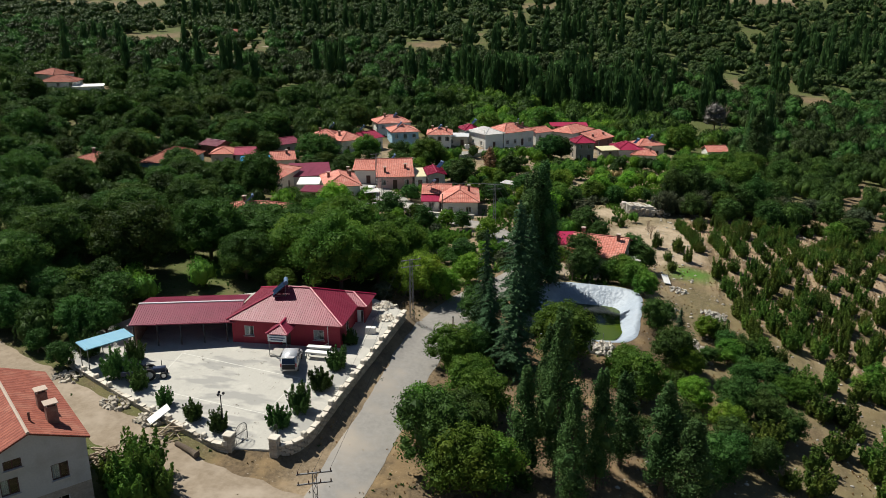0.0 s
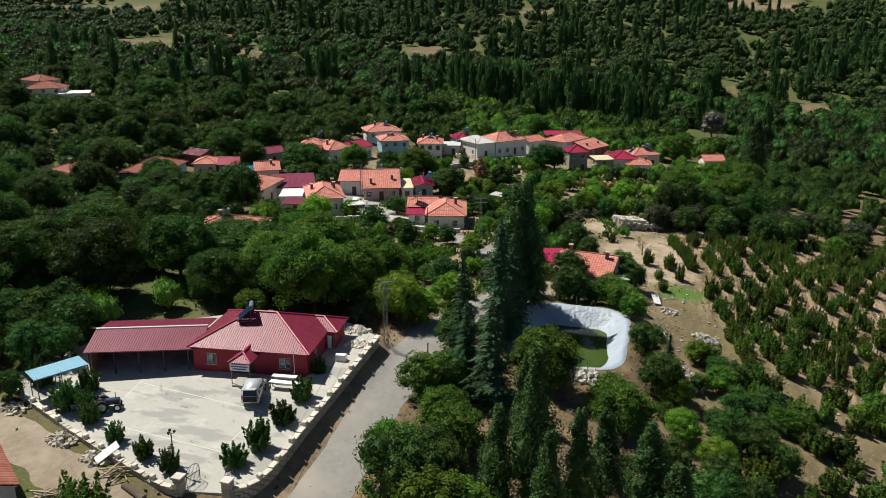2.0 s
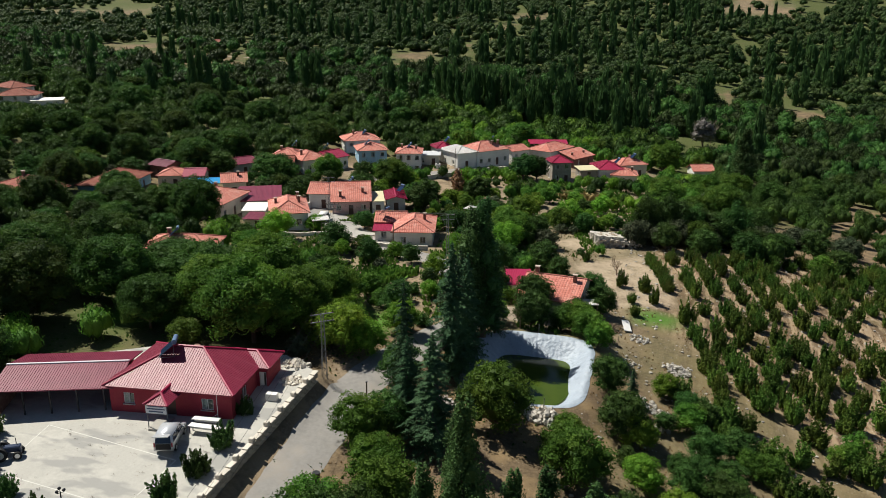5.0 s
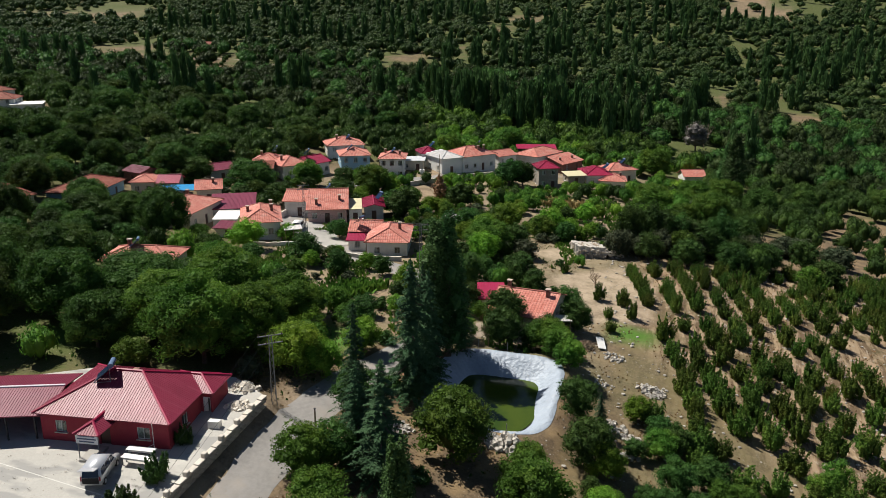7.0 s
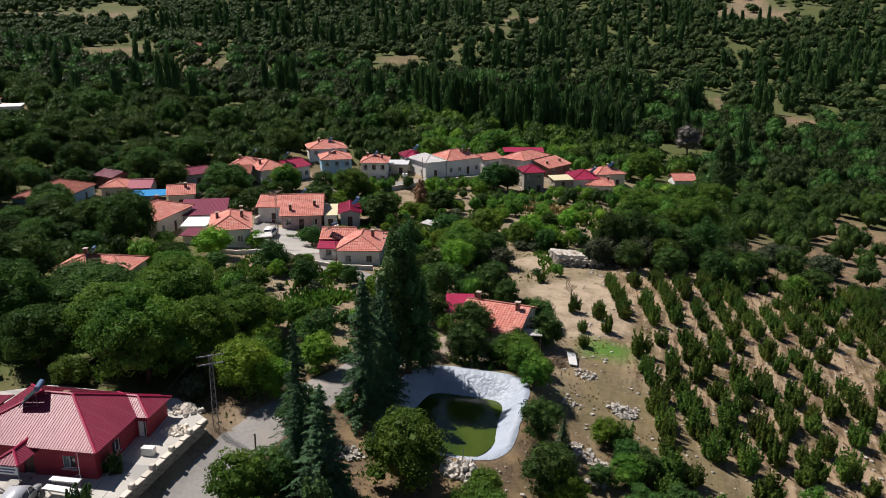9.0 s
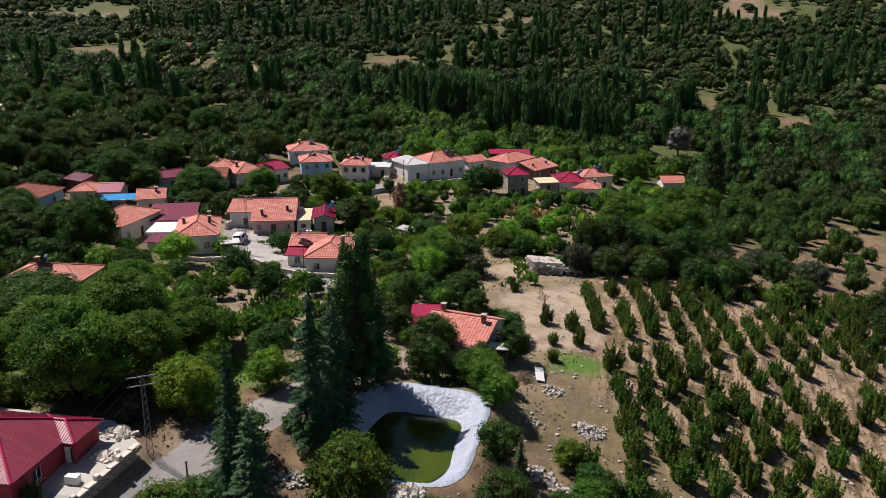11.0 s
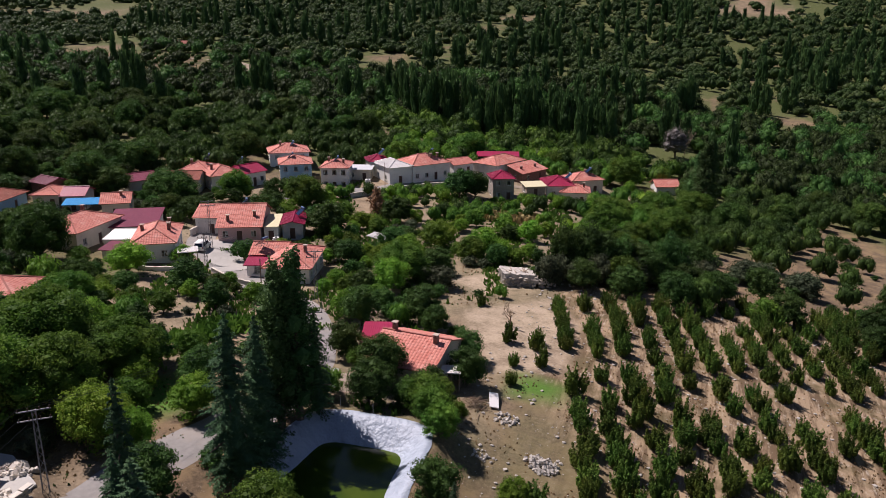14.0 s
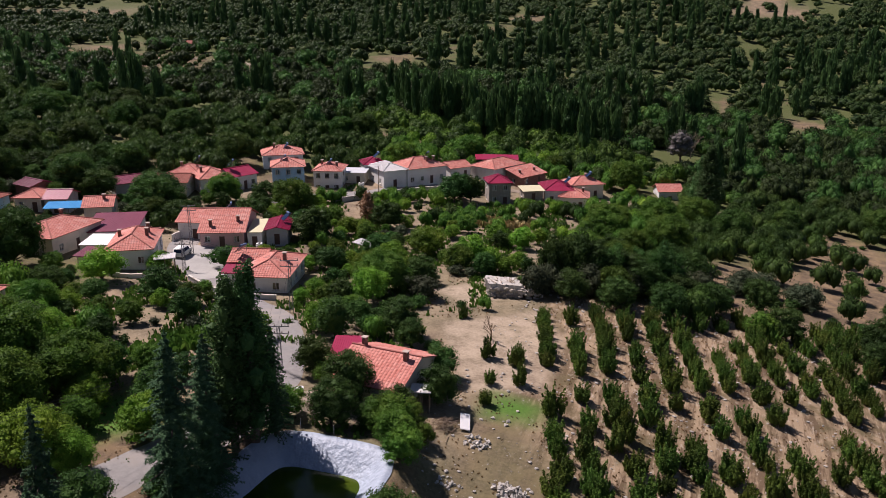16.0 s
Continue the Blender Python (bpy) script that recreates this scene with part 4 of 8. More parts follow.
def solar_heater(x, y, z, ang, s=1.0):
    """A roof-top water heater: two tilted panels on a steel rack with a tank behind."""
    ob = thing("solar_water_heater", pose(x, y, z, 0, 0, ang) @ Matrix.Scale(s, 4), "rooftop solar water heater with dark panels and a pale tank", "water heater",
               "solar water heaters on the roofs")
    tilt = Matrix.Rotation(radians(40), 4, "X")
    for k in (-0.5, 0.5):
        one_box("panel", (k, 0, 0.75), (0.94, 1.9, 0.08), M["panel"], ob, "", 0.01, tilt)
    for k in (-0.95, 0.95):
        for a, b in (((k, -0.75, 0.0), (k, -0.75, 0.14)), ((k, 0.75, 0.0), (k, 0.75, 1.45)), ((k, -0.75, 0.08), (k, 0.75, 0.08))):
            bm = Bm()
            rod(bm, a, b, 0.03)
            part("strut", bm, M["steel"], ob)
    bm = Bm()
    rod(bm, (-0.8, 0.85, 1.6), (0.8, 0.85, 1.6), 0.26, None, 14)
    part("tank", bm, M["heater_tank"], ob, smooth=False)
    return ob


# ---- the red public building with its yard ----
def red_building():
    ang = 7.5
    z0 = 2.9
    ob = thing("public_building", pose(-45.3, 69.9, z0, 0, 0, ang), "single-storey dark red public building with a crimson sheet roof", "building")
    W, D, H = 12.3, 9.6, 2.85
    bm = Bm()
    wall_run(bm, (0, 0), (W, 0), -0.6, H, [(1.4, 2.5, 0.95, 2.1), (5.7, 6.7, 0.0, 2.1), (9.3, 10.5, 0.95, 2.1)])
    wall_run(bm, (W, 0.25), (W, 6.1), -0.6, H, [(2.2, 3.3, 0.95, 2.1)])
    wall_run(bm, (W, 6.1), (13.45, 6.1), -0.6, H, [(0.25, 1.0, 0.15, 2.25)])
    wall_run(bm, (13.45, 6.35), (13.45, 9.35), -0.6, H, [])
    wall_run(bm, (13.45, 9.6), (0, 9.6), -0.6, H, [])
    wall_run(bm, (0, 9.35), (0, 0.25), -0.6, H, [])
    part("wall", bm, M["red_wall"], ob)
    X, Y = Vector((1, 0, 0)), Vector((0, 1, 0))
    window(ob, Vector((1.4, 0, 0)), X, 0.95, 2.1, 1.1, M["frame"], 0.5)
    window(ob, Vector((9.3, 0, 0)), X, 0.95, 2.1, 1.2, M["frame"], 0.35)
    window(ob, Vector((W, 2.45, 0)), Y, 0.95, 2.1, 1.1, M["frame"], 0.0)
    one_box("door", (6.2, 0.15, 1.05), (0.98, 0.06, 2.08), M["dark_frame"], ob, "dark entrance door")
    bm = Bm()
    for u in (12.59, 13.26):
        box(bm, (u, 6.2, 1.2), (0.08, 0.1, 2.1))
    box(bm, (12.925, 6.2, 2.21), (0.75, 0.1, 0.08))
    part("door_frame", bm, M["frame"], ob)
    one_box("door", (12.80, 6.27, 1.2), (0.36, 0.05, 2.0), M["white"], ob, "half-open white door leaf")
    roof(ob, -0.45, W + 0.45, -0.45, D + 0.3, H, 0.44, "hip", M["faded_red"], "rib", M["crimson"], "roof", "red corrugated sheet hip roof")
    roof(ob, 8.5, 13.85, 5.7, 9.88, H - 0.02, 0.44, "hip", M["faded_red"], "rib", M["crimson"], "wing_roof")
    # porch
    porch = roof(ob, 4.95, 7.35, -2.6, 1.6, 2.45, 0.55, "hip", M["faded_red"], "rib", M["crimson"], "porch_roof")
    bm = Bm()
    for u in (5.15, 7.1):
        rod(bm, (u, -2.35, -0.1), (u, -2.35, 2.5), 0.05, None, 8)
    box(bm, (6.13, -2.35, 2.48), (2.1, 0.08, 0.08))
    part("porch_post", bm, M["steel"], porch)
    one_box("ramp", (6.0, -1.6, 0.02), (1.5, 2.2, 0.34), M["concrete"], ob, "pale concrete entrance ramp", 0.03, Matrix.Rotation(radians(6), 4, "X"))
    # sign: three lines of writing as bars
    sg = one_box("sign", (6.1, -2.46, 2.02), (2.05, 0.05, 0.95), M["sign"], ob, "pale grey sign board with three dark lines", 0.01)
    for k, (w, z) in enumerate(((1.55, 2.3), (1.75, 2.03), (1.4, 1.77))):
        one_box("bar", (6.1, -2.492, z), (w, 0.012, 0.13), M["ink"], sg)
    bm = Bm()
    box(bm, (6.6, 5.2, 4.3), (0.6, 0.6, 1.6), None, 0.03)
    part("chimney", bm, M["brick"], ob)
    # drain pipe and wall lamp
    bm = Bm()
    rod(bm, (11.1, -0.5, 0.0), (11.1, -0.5, 2.8), 0.03, None, 6)
    rod(bm, (11.1, -0.5, 0.9), (9.6, -1.2, 0.1), 0.025, None, 6)
    part("rail", bm, M["white"], ob)


red_building()
solar_heater(-41.6, 74.2, 7.45, -62, 0.95)


def carport():
    ang = 21.5
    ob = thing("carport", pose(-45.75, 69.9, 2.75, 0, 0, ang), "open carport with a purple-red corrugated roof on steel posts", "carport")
    W, D, H = 10.6, 8.4, 2.6
    roof(ob, -W, 1.2, -0.3, D, H, 0.19, "gable_x", M["purple"], "rib", M["tank"], "roof")
    for i in range(5):
        u = -W + 0.4 + i * 2.5
        for v in (0.0, D - 0.4):
            bm = Bm()
            box(bm, (u, v, H / 2 - 0.1), (0.12, 0.12, H + 0.2))
            part("post", bm, M["dark_steel"], ob)
    bm = Bm()
    for v in (0.0, D - 0.4):
        box(bm, (-W / 2 + 0.4, v, H - 0.12), (W + 0.4, 0.1, 0.14))
    part("beam", bm, M["dark_steel"], ob)
    bm = Bm()
    wall_run(bm, (0.2, D - 0.1), (-W + 0.2, D - 0.1), -0.5, H - 0.1, [])
    wall_run(bm, (-W + 0.2, D - 0.35), (-W + 0.2, 0.4), -0.5, H - 0.1, [])
    # dark brick colour stands in for the deep shade under the roof
    part("back_wall", bm, M["brick"], ob)


carport()

# ---- the village ----
house((-41.9, 138.5), (-35.3, 140.3), 11.0, 3.2, 3.1, "hip", 0.40, "clay", "white_wall", "single-storey white house with a faded orange tile hip roof",
      wins=(2, 3), chims=((5.2, 5.5, 1.1),), door=False)
house((-46.3, 140.8), (-43.3, 141.7), 3.0, 2.5, 2.4, "mono_y", 0.12, "crimson", "white_wall", "crimson sheet awning on the side of a white house", "rib", (1, 0), cap=False, door=False)
house((-47.3, 144.1), (-42.3, 145.5), 6.0, 3.2, 3.1, "gable_x", 0.36, "clay", "cream_wall", "low orange-tiled wing of a village house", wins=(1, 1), door=False)
house((-65.7, 138.6), (-60.0, 141.9), 11.5, 4.6, 3.4, "hip", 0.44, "clay", "white_wall", "white house with an orange tile hip roof and two tall chimneys",
      wins=(2, 3), chims=((5.3, 5.2, 1.2), (5.2, 7.5, 1.4), (1.0, 6.0, 1.0)), door=False)
house((-62.2, 157.4), (-55.2, 160.3), 14.0, 3.0, 2.9, "gable_x", 0.36, "clay", "pink_wall", "dusty pink house with a wide orange tile roof",
      wins=(3, 2), chims=((1.6, 1.6, 1.0), (6.2, 3.0, 0.9)))
house((-69.0, 160.5), (-63.0, 162.0), 8.0, 3.6, 3.4, "gable_x", 0.36, "clay", "white_wall", "white outbuilding with a low orange tile roof", wins=(1, 1))
house((-54.9, 161.0), (-52.6, 162.0), 9.0, 2.7, 2.8, "mono_y", 0.02, "yellowed", "white_wall", "flat pale terrace beside a pink house", "flat", (1, 1), cap=False, over=0.1)
house((-52.4, 163.2), (-49.0, 164.7), 8.0, 2.9, 2.9, "gable_y", 0.25, "crimson", "grey_wall", "small house with a crimson sheet roof", "rib", (1, 2))
house((-76.9, 139.3), (-78.0, 151.5), 8.6, 5.3, 3.6, "hip", 0.36, "clay", "cream_wall", "cream house with a broad orange tile roof", wins=(3, 2), chims=((9.5, 5.5, 1.0), (2.5, 6.5, 1.0)))
house((-78.0, 147.8), (-71.0, 151.5), 9.0, 4.1, 3.0, "mono_y", 0.10, "purple", "grey_wall", "long low building with a purple-red sheet roof", "rib", (2, 1), cap=False)
house((-73.6, 141.6), (-69.6, 143.0), 5.5, 3.9, 2.8, "mono_y", 0.05, "white", "white_wall", "flat-roofed white plastered annexe", "flat", (1, 1), cap=False, over=0.2)
house((-70.6, 137.6), (-66.2, 138.2), 3.0, 3.6, 2.4, "mono_y", 0.12, "purple", "white_wall", "lean-to with a purple-red sheet roof", "rib", (1, 0), cap=False)
house((-88.6, 159.0), (-84.4, 161.6), 6.5, 5.0, 3.2, "gable_x", 0.38, "clay", "cream_wall", "small house with an orange tile gable roof", wins=(1, 1), chims=((3.4, 2.2, 0.8),))
house((-104.2, 158.2), (-99.6, 160.0), 6.5, 5.8, 3.0, "hip", 0.38, "clay", "cream_wall", "old house with an orange tile roof", wins=(2, 1))
house((-98.8, 160.0), (-95.0, 161.6), 6.0, 5.6, 3.0, "gable_x", 0.35, "crimson", "grey_wall", "annexe with a crimson sheet roof", "rib", (1, 1))
house((-95.4, 193.0), (-88.8, 194.8), 7.5, 4.9, 3.1, "hip", 0.40, "clay", "white_wall", "white house with an orange tile hip roof and chimney", wins=(2, 2), chims=((2.0, 3.0, 1.1),))
house((-85.3, 190.6), (-80.9, 196.3), 9.0, 4.6, 3.6, "hip", 0.42, "clay", "white_wall", "white house with an orange tile roof above an open ground floor",
      wins=(2, 2), chims=((1.5, 4.0, 1.2),))
house((-80.7, 196.8), (-78.4, 202.6), 7.0, 4.3, 3.4, "gable_x", 0.36, "crimson", "white_wall", "white house under a crimson sheet roof", "rib", (3, 1))
house((-97.5, 178.0), (-94.2, 183.6), 6.5, 5.0, 3.0, "gable_x", 0.30, "purple", "grey_wall", "grey barn with a dull purple-red sheet roof", "rib", (1, 1))
house((-93.6, 184.2), (-86.4, 187.0), 7.0, 4.5, 3.0, "gable_x", 0.34, "clay_dark", "cream_wall", "old cream house with a weathered tile roof", wins=(2, 1))
house((-77.6, 208.2), (-71.0, 212.0), 8.5, 4.7, 5.6, "hip", 0.38, "clay", "blue_wall", "two-storey pale blue house with an orange tile hip roof", wins=(3, 2), storeys=2)
house((-85.6, 217.6), (-77.2, 223.0), 9.0, 5.6, 5.5, "hip", 0.38, "clay", "white_wall", "two-storey white house with an orange tile hip roof", wins=(3, 2), storeys=2, chims=((3.0, 4.0, 1.0),))
house((-67.6, 210.2), (-61.3, 212.0), 8.0, 4.2, 5.6, "hip", 0.40, "clay", "white_wall", "two-storey white house with an orange tile roof, dark window frames",
      wins=(3, 1), storeys=2, chims=((5.2, 2.6, 1.0), (1.2, 5.0, 1.0)), frame_mat="dark_frame")
house((-64.5, 218.0), (-58.5, 219.5), 4.5, 2.6, 3.0, "mono_y", 0.06, "tank", "cream_wall", "long shed with a pale flat roof", "flat", (2, 1), cap=False)
house((-60.4, 224.0), (-56.2, 227.0), 6.0, 3.8, 4.2, "hip", 0.42, "crimson", "white_wall", "small house with a crimson sheet hip roof", "rib", (1, 1))
house((-52.8, 218.2), (-48.6, 222.6), 9.0, 3.6, 4.4, "hip", 0.40, "zinc", "white_wall", "white house with a bare and rusting zinc roof", "rib", (1, 2), 1)
house((-48.4, 222.9), (-41.4, 231.8), 9.0, 3.5, 4.3, "hip", 0.42, "clay", "white_wall", "long white house with an orange tile roof and a blue awning", wins=(4, 2), chims=((7.0, 2.4, 1.0), (9.0, 2.4, 1.0)))
house((-41.0, 234.5), (-37.2, 239.5), 6.0, 2.2, 3.0, "gable_x", 0.36, "clay", "white_wall", "small white house with an orange tile roof", wins=(2, 1))
house((-31.0, 240.5), (-26.0, 252.0), 8.0, 1.6, 4.4, "hip", 0.40, "clay", "white_wall", "two-storey white house with a wide orange tile hip roof", wins=(3, 2), storeys=1)
house((-27.3, 222.0), (-22.6, 224.2), 6.0, 1.8, 5.6, "hip", 0.50, "crimson", "stone_wall", "tall narrow stone house with a crimson sheet roof", "rib", (2, 1), 2)
house((-24.2, 241.6), (-19.6, 251.0), 5.0, -0.4, 2.8, "mono_y", 0.30, "clay", "brick", "low brick barn with an orange tile roof", wins=(2, 1), cap=False, chims=((2.0, 2.0, 0.7), (8.0, 2.0, 0.7)))
house((-20.6, 230.2), (-16.4, 232.6), 4.0, -1.4, 2.7, "mono_y", 0.10, "yellowed", "stone_wall", "stone shed under a yellowed sheet roof", "flat", (1, 1), cap=False)
house((-16.2, 234.0), (-9.6, 236.5), 9.0, -1.6, 3.6, "hip", 0.42, "crimson", "white_wall", "house with a bright crimson sheet hip roof", "rib", (2, 2))
house((-12.4, 233.4), (-5.6, 234.4), 7.0, -2.8, 3.2, "hip", 0.44, "clay", "white_wall", "white house with an orange tile hip roof", wins=(2, 2), chims=((5.6, 3.5, 1.0),))
house((-11.0, 244.5), (-3.8, 249.0), 7.0, -2.0, 3.8, "hip", 0.42, "clay", "cream_wall", "cream house with an orange tile hip roof", wins=(2, 2), chims=((5.6, 5.2, 0.9),))
house((9.8, 261.0), (15.6, 263.0), 6.0, -5.5, 3.4, "gable_x", 0.45, "clay", "white_wall", "small white house with an orange tile roof among trees", wins=(1, 1))
house((-70.2, 107.8), (-60.3, 110.1), 6.4, 6.5, 3.6, "hip", 0.36, "clay", "cream_wall", "cream house with an orange tile hip roof among walnut trees", wins=(2, 1), chims=((3.0, 3.5, 0.8),))
house((-14.2, 112.6), (-6.6, 111.8), 9.5, 3.3, 3.0, "gable_x", 0.36, "clay", "cream_wall", "old farmhouse with an orange tile gable roof by the pond",
      wins=(2, 1), chims=((6.6, 3.9, 0.9), (1.0, 5.0, 0.9)), name="farmhouse")
house((-16.4, 116.8), (-13.6, 117.6), 4.6, 3.3, 2.6, "mono_y", 0.10, "crimson", "cream_wall", "porch wing with a crimson sheet roof", "rib", (1, 0), cap=False)
house((-119.6, 130.0), (-109.4, 125.0), 9.0, 8.4, 3.4, "hip", 0.38, "clay_dark", "cream_wall", "old house with a weathered orange tile roof among trees", wins=(2, 1), chims=((4.0, 4.0, 0.9),))
house((-104.1, 146.2), (-107.4, 160.0), 9.4, 5.9, 3.0, "hip", 0.38, "clay_dark", "blue_wall", "pale blue house with a weathered orange tile roof", wins=(2, 1), chims=((2.0, 3.0, 0.9),))
house((-112.0, 166.0), (-106.5, 164.5), 5.0, 6.5, 3.0, "gable_x", 0.3, "purple", "brick", "dark brick shed with a purple-red roof", "rib", (1, 1))
house((-200.5, 210.5), (-190.5, 216.0), 9.0, 15.4, 5.2, "hip", 0.38, "clay_dark", "white_wall", "two-storey white house with a red tile roof on the slope", wins=(3, 2), storeys=2)
house((-213.0, 222.0), (-203.0, 220.0), 8.0, 17.0, 3.4, "hip", 0.38, "clay_dark", "white_wall", "white house with a red tile roof on the slope", wins=(2, 1))
house((-190.0, 214.0), (-183.0, 219.0), 7.0, 13.8, 3.2, "mono_y", 0.03, "white", "white_wall", "flat-roofed white annexe on the slope", "flat", (2, 1), cap=False)
house((-267.0, 431.0), (-258.5, 431.0), 6.0, 24.5, 3.0, "gable_x", 0.5, "clay_dark", "stone_wall", "small hut with a red roof among fields", wins=(1, 1))


# ---- trees ----
def ico(sub=1):
    bm = Bm()
    bmesh.ops.create_icosphere(bm, subdivisions=sub, radius=1.0)
    v = np.array([p.co for p in bm.verts])
    f = np.array([[q.index for q in p.verts] for p in bm.faces])
    bm.free()
    return v, f


ICO1, ICO2 = ico(1), ico(2)


class Leaves:
    """Collects leaf quads and inner masses for one crown."""
    def __init__(self, seed):
        self.r = np.random.default_rng(seed)
        self.v, self.q, self.t, self.n = [], [], [], 0

    def core(self, c, rad, sub=1, rough=0.25):
        v, f = ICO1 if sub == 1 else ICO2
        w = v * (1 + self.r.uniform(-rough, rough, (len(v), 1)))
        self.v.append(w * np.asarray(rad) + np.asarray(c))
        self.t.append(f + self.n)
        self.n += len(v)

    def leaves(self, pos, nrm, size, long=1.35, stray=0.5):
        """Quads at pos, facing about nrm, of about that size."""
        k = len(pos)
        nrm = nrm + self.r.normal(0, stray, (k, 3))
        nrm /= np.linalg.norm(nrm, axis=1, keepdims=True) + 1e-9
        a = self.r.normal(0, 1, (k, 3))
        a -= nrm * np.sum(a * nrm, 1, keepdims=True)
        a /= np.linalg.norm(a, axis=1, keepdims=True) + 1e-9
        b = np.cross(nrm, a)
        s = (size * self.r.uniform(0.6, 1.35, (k, 1)))
        a, b = a * s * long / 2, b * s / 2
        bend = nrm * s * 0.18
        quad = np.stack([pos - a, pos - b * 0.9 + bend, pos + a, pos + b * 0.9 + bend], 1)
        self.v.append(quad.reshape(-1, 3))
        self.q.append(np.arange(4 * k).reshape(k, 4) + self.n)
        self.n += 4 * k

    def blades(self, pos, nrm, size, stray=0.5):
        """Three-cornered leaf sprays, for crowns far off."""
        k = len(pos)
        nrm = nrm + self.r.normal(0, stray, (k, 3))
        nrm /= np.linalg.norm(nrm, axis=1, keepdims=True) + 1e-9
        a = np.cross(nrm, self.r.normal(0, 1, (k, 3)))
        a /= np.linalg.norm(a, axis=1, keepdims=True) + 1e-9
        b = np.cross(nrm, a)
        s = size * self.r.uniform(0.6, 1.4, (k, 1))
        tri = np.stack([pos - a * s * 0.6, pos + a * s * 0.6, pos + b * s * 1.1], 1)
        self.v.append(tri.reshape(-1, 3))
        self.t.append(np.arange(3 * k).reshape(k, 3) + self.n)
        self.n += 3 * k

    def cloud(self, c, rad, count, size, low=-0.6, stray=0.5):
        """Blades over one lobe."""
        d = self.r.normal(0, 1, (count, 3))
        d /= np.linalg.norm(d, axis=1, keepdims=True)
        d[:, 2] = np.where(d[:, 2] < low, -d[:, 2], d[:, 2])
        self.blades(np.asarray(c) + d * (1.0 + self.r.normal(0, 0.10, (count, 1))) * np.asarray(rad), d, size, stray)

    def lobe(self, c, rad, count, size, low=-0.5, stray=0.5):
        d = self.r.normal(0, 1, (count, 3))
        d /= np.linalg.norm(d, axis=1, keepdims=True)
        d[:, 2] = np.where(d[:, 2] < low, -d[:, 2], d[:, 2])
        rr = 1.0 + self.r.normal(0, 0.13, (count, 1))
        self.leaves(np.asarray(c) + d * rr * np.asarray(rad), d, size, 1.35, stray)

    def object(self, name, material, parent=None):
        faces = []
        for t in self.t:
            faces += t.tolist()
        for q in self.q:
            faces += q.tolist()
        return link(name, np.concatenate(self.v).tolist(), faces, material, parent)


def trunk(parent, h, r, limbs=(), material=None):
    bm = Bm()
    rod(bm, (0, 0, -0.4), (0, 0, h * 0.5), r * 1.25, r * 0.85, 8)
    rod(bm, (0, 0, h * 0.5), (0, 0, h), r * 0.85, r * 0.35, 8)
    for z, p in limbs:
        rod(bm, (0, 0, z), p, r * 0.5, r * 0.15, 6)
    return part("trunk", bm, material or M["bark"], parent)


def broadleaf(name, seed, H, R, material, label, count=1500, leaf=0.42, lobes=16, base=0.12, category="tree", group="", lump=(0.24, 0.46)):
    """A spreading tree: an uneven, lobed crown that hangs low, with gaps, on a trunk with limbs."""
    r = np.random.default_rng(seed)
    ob = thing(name, pose(0, 0, 0), label, category, group)
    L = Leaves(seed)
    limbs = []
    lo, ch = H * base, H * (1 - base)
    lean = r.normal(0, 0.10, 2) * R
    for i in range(lobes):
        a = i * 2.399963 + r.uniform(-0.4, 0.4)
        f = (i + 0.5) / lobes
        zc = lo + ch * (0.20 + 0.66 * f ** 0.9)
        wide = math.cos(math.asin(min(0.96, abs(f - 0.28) / 0.78))) if f > 0.28 else 0.80 + 0.7 * f
        rr = R * wide * r.uniform(0.42, 0.80) ** (1.0 if lump[0] > 0.2 else 0.55) * (1 if i < lobes - 2 else 0.35)
        c = (rr * math.cos(a) + lean[0] * f, rr * math.sin(a) + lean[1] * f, zc + r.normal(0, 0.03) * H)
        s = R * r.uniform(*lump)
        rad = np.array((s, s * r.uniform(0.85, 1.15), s * r.uniform(0.62, 0.92)))
        L.core(c, rad * 0.60, 2 if R > 4 else 1, 0.22)
        L.lobe(c, rad, int(count / lobes * (2 * s / R / sum(lump)) ** 2), leaf, -0.75)
        if i % 3 == 0:
            limbs.append((lo + ch * 0.08, (c[0] * 0.8, c[1] * 0.8, c[2])))
    L.core((0, 0, lo + ch * 0.45), (R * 0.55, R * 0.55, ch * 0.30), 2, 0.2)
    trunk(ob, H * 0.6, max(0.07, H * 0.024), limbs)
    L.object("crown", material, ob)
    return ob


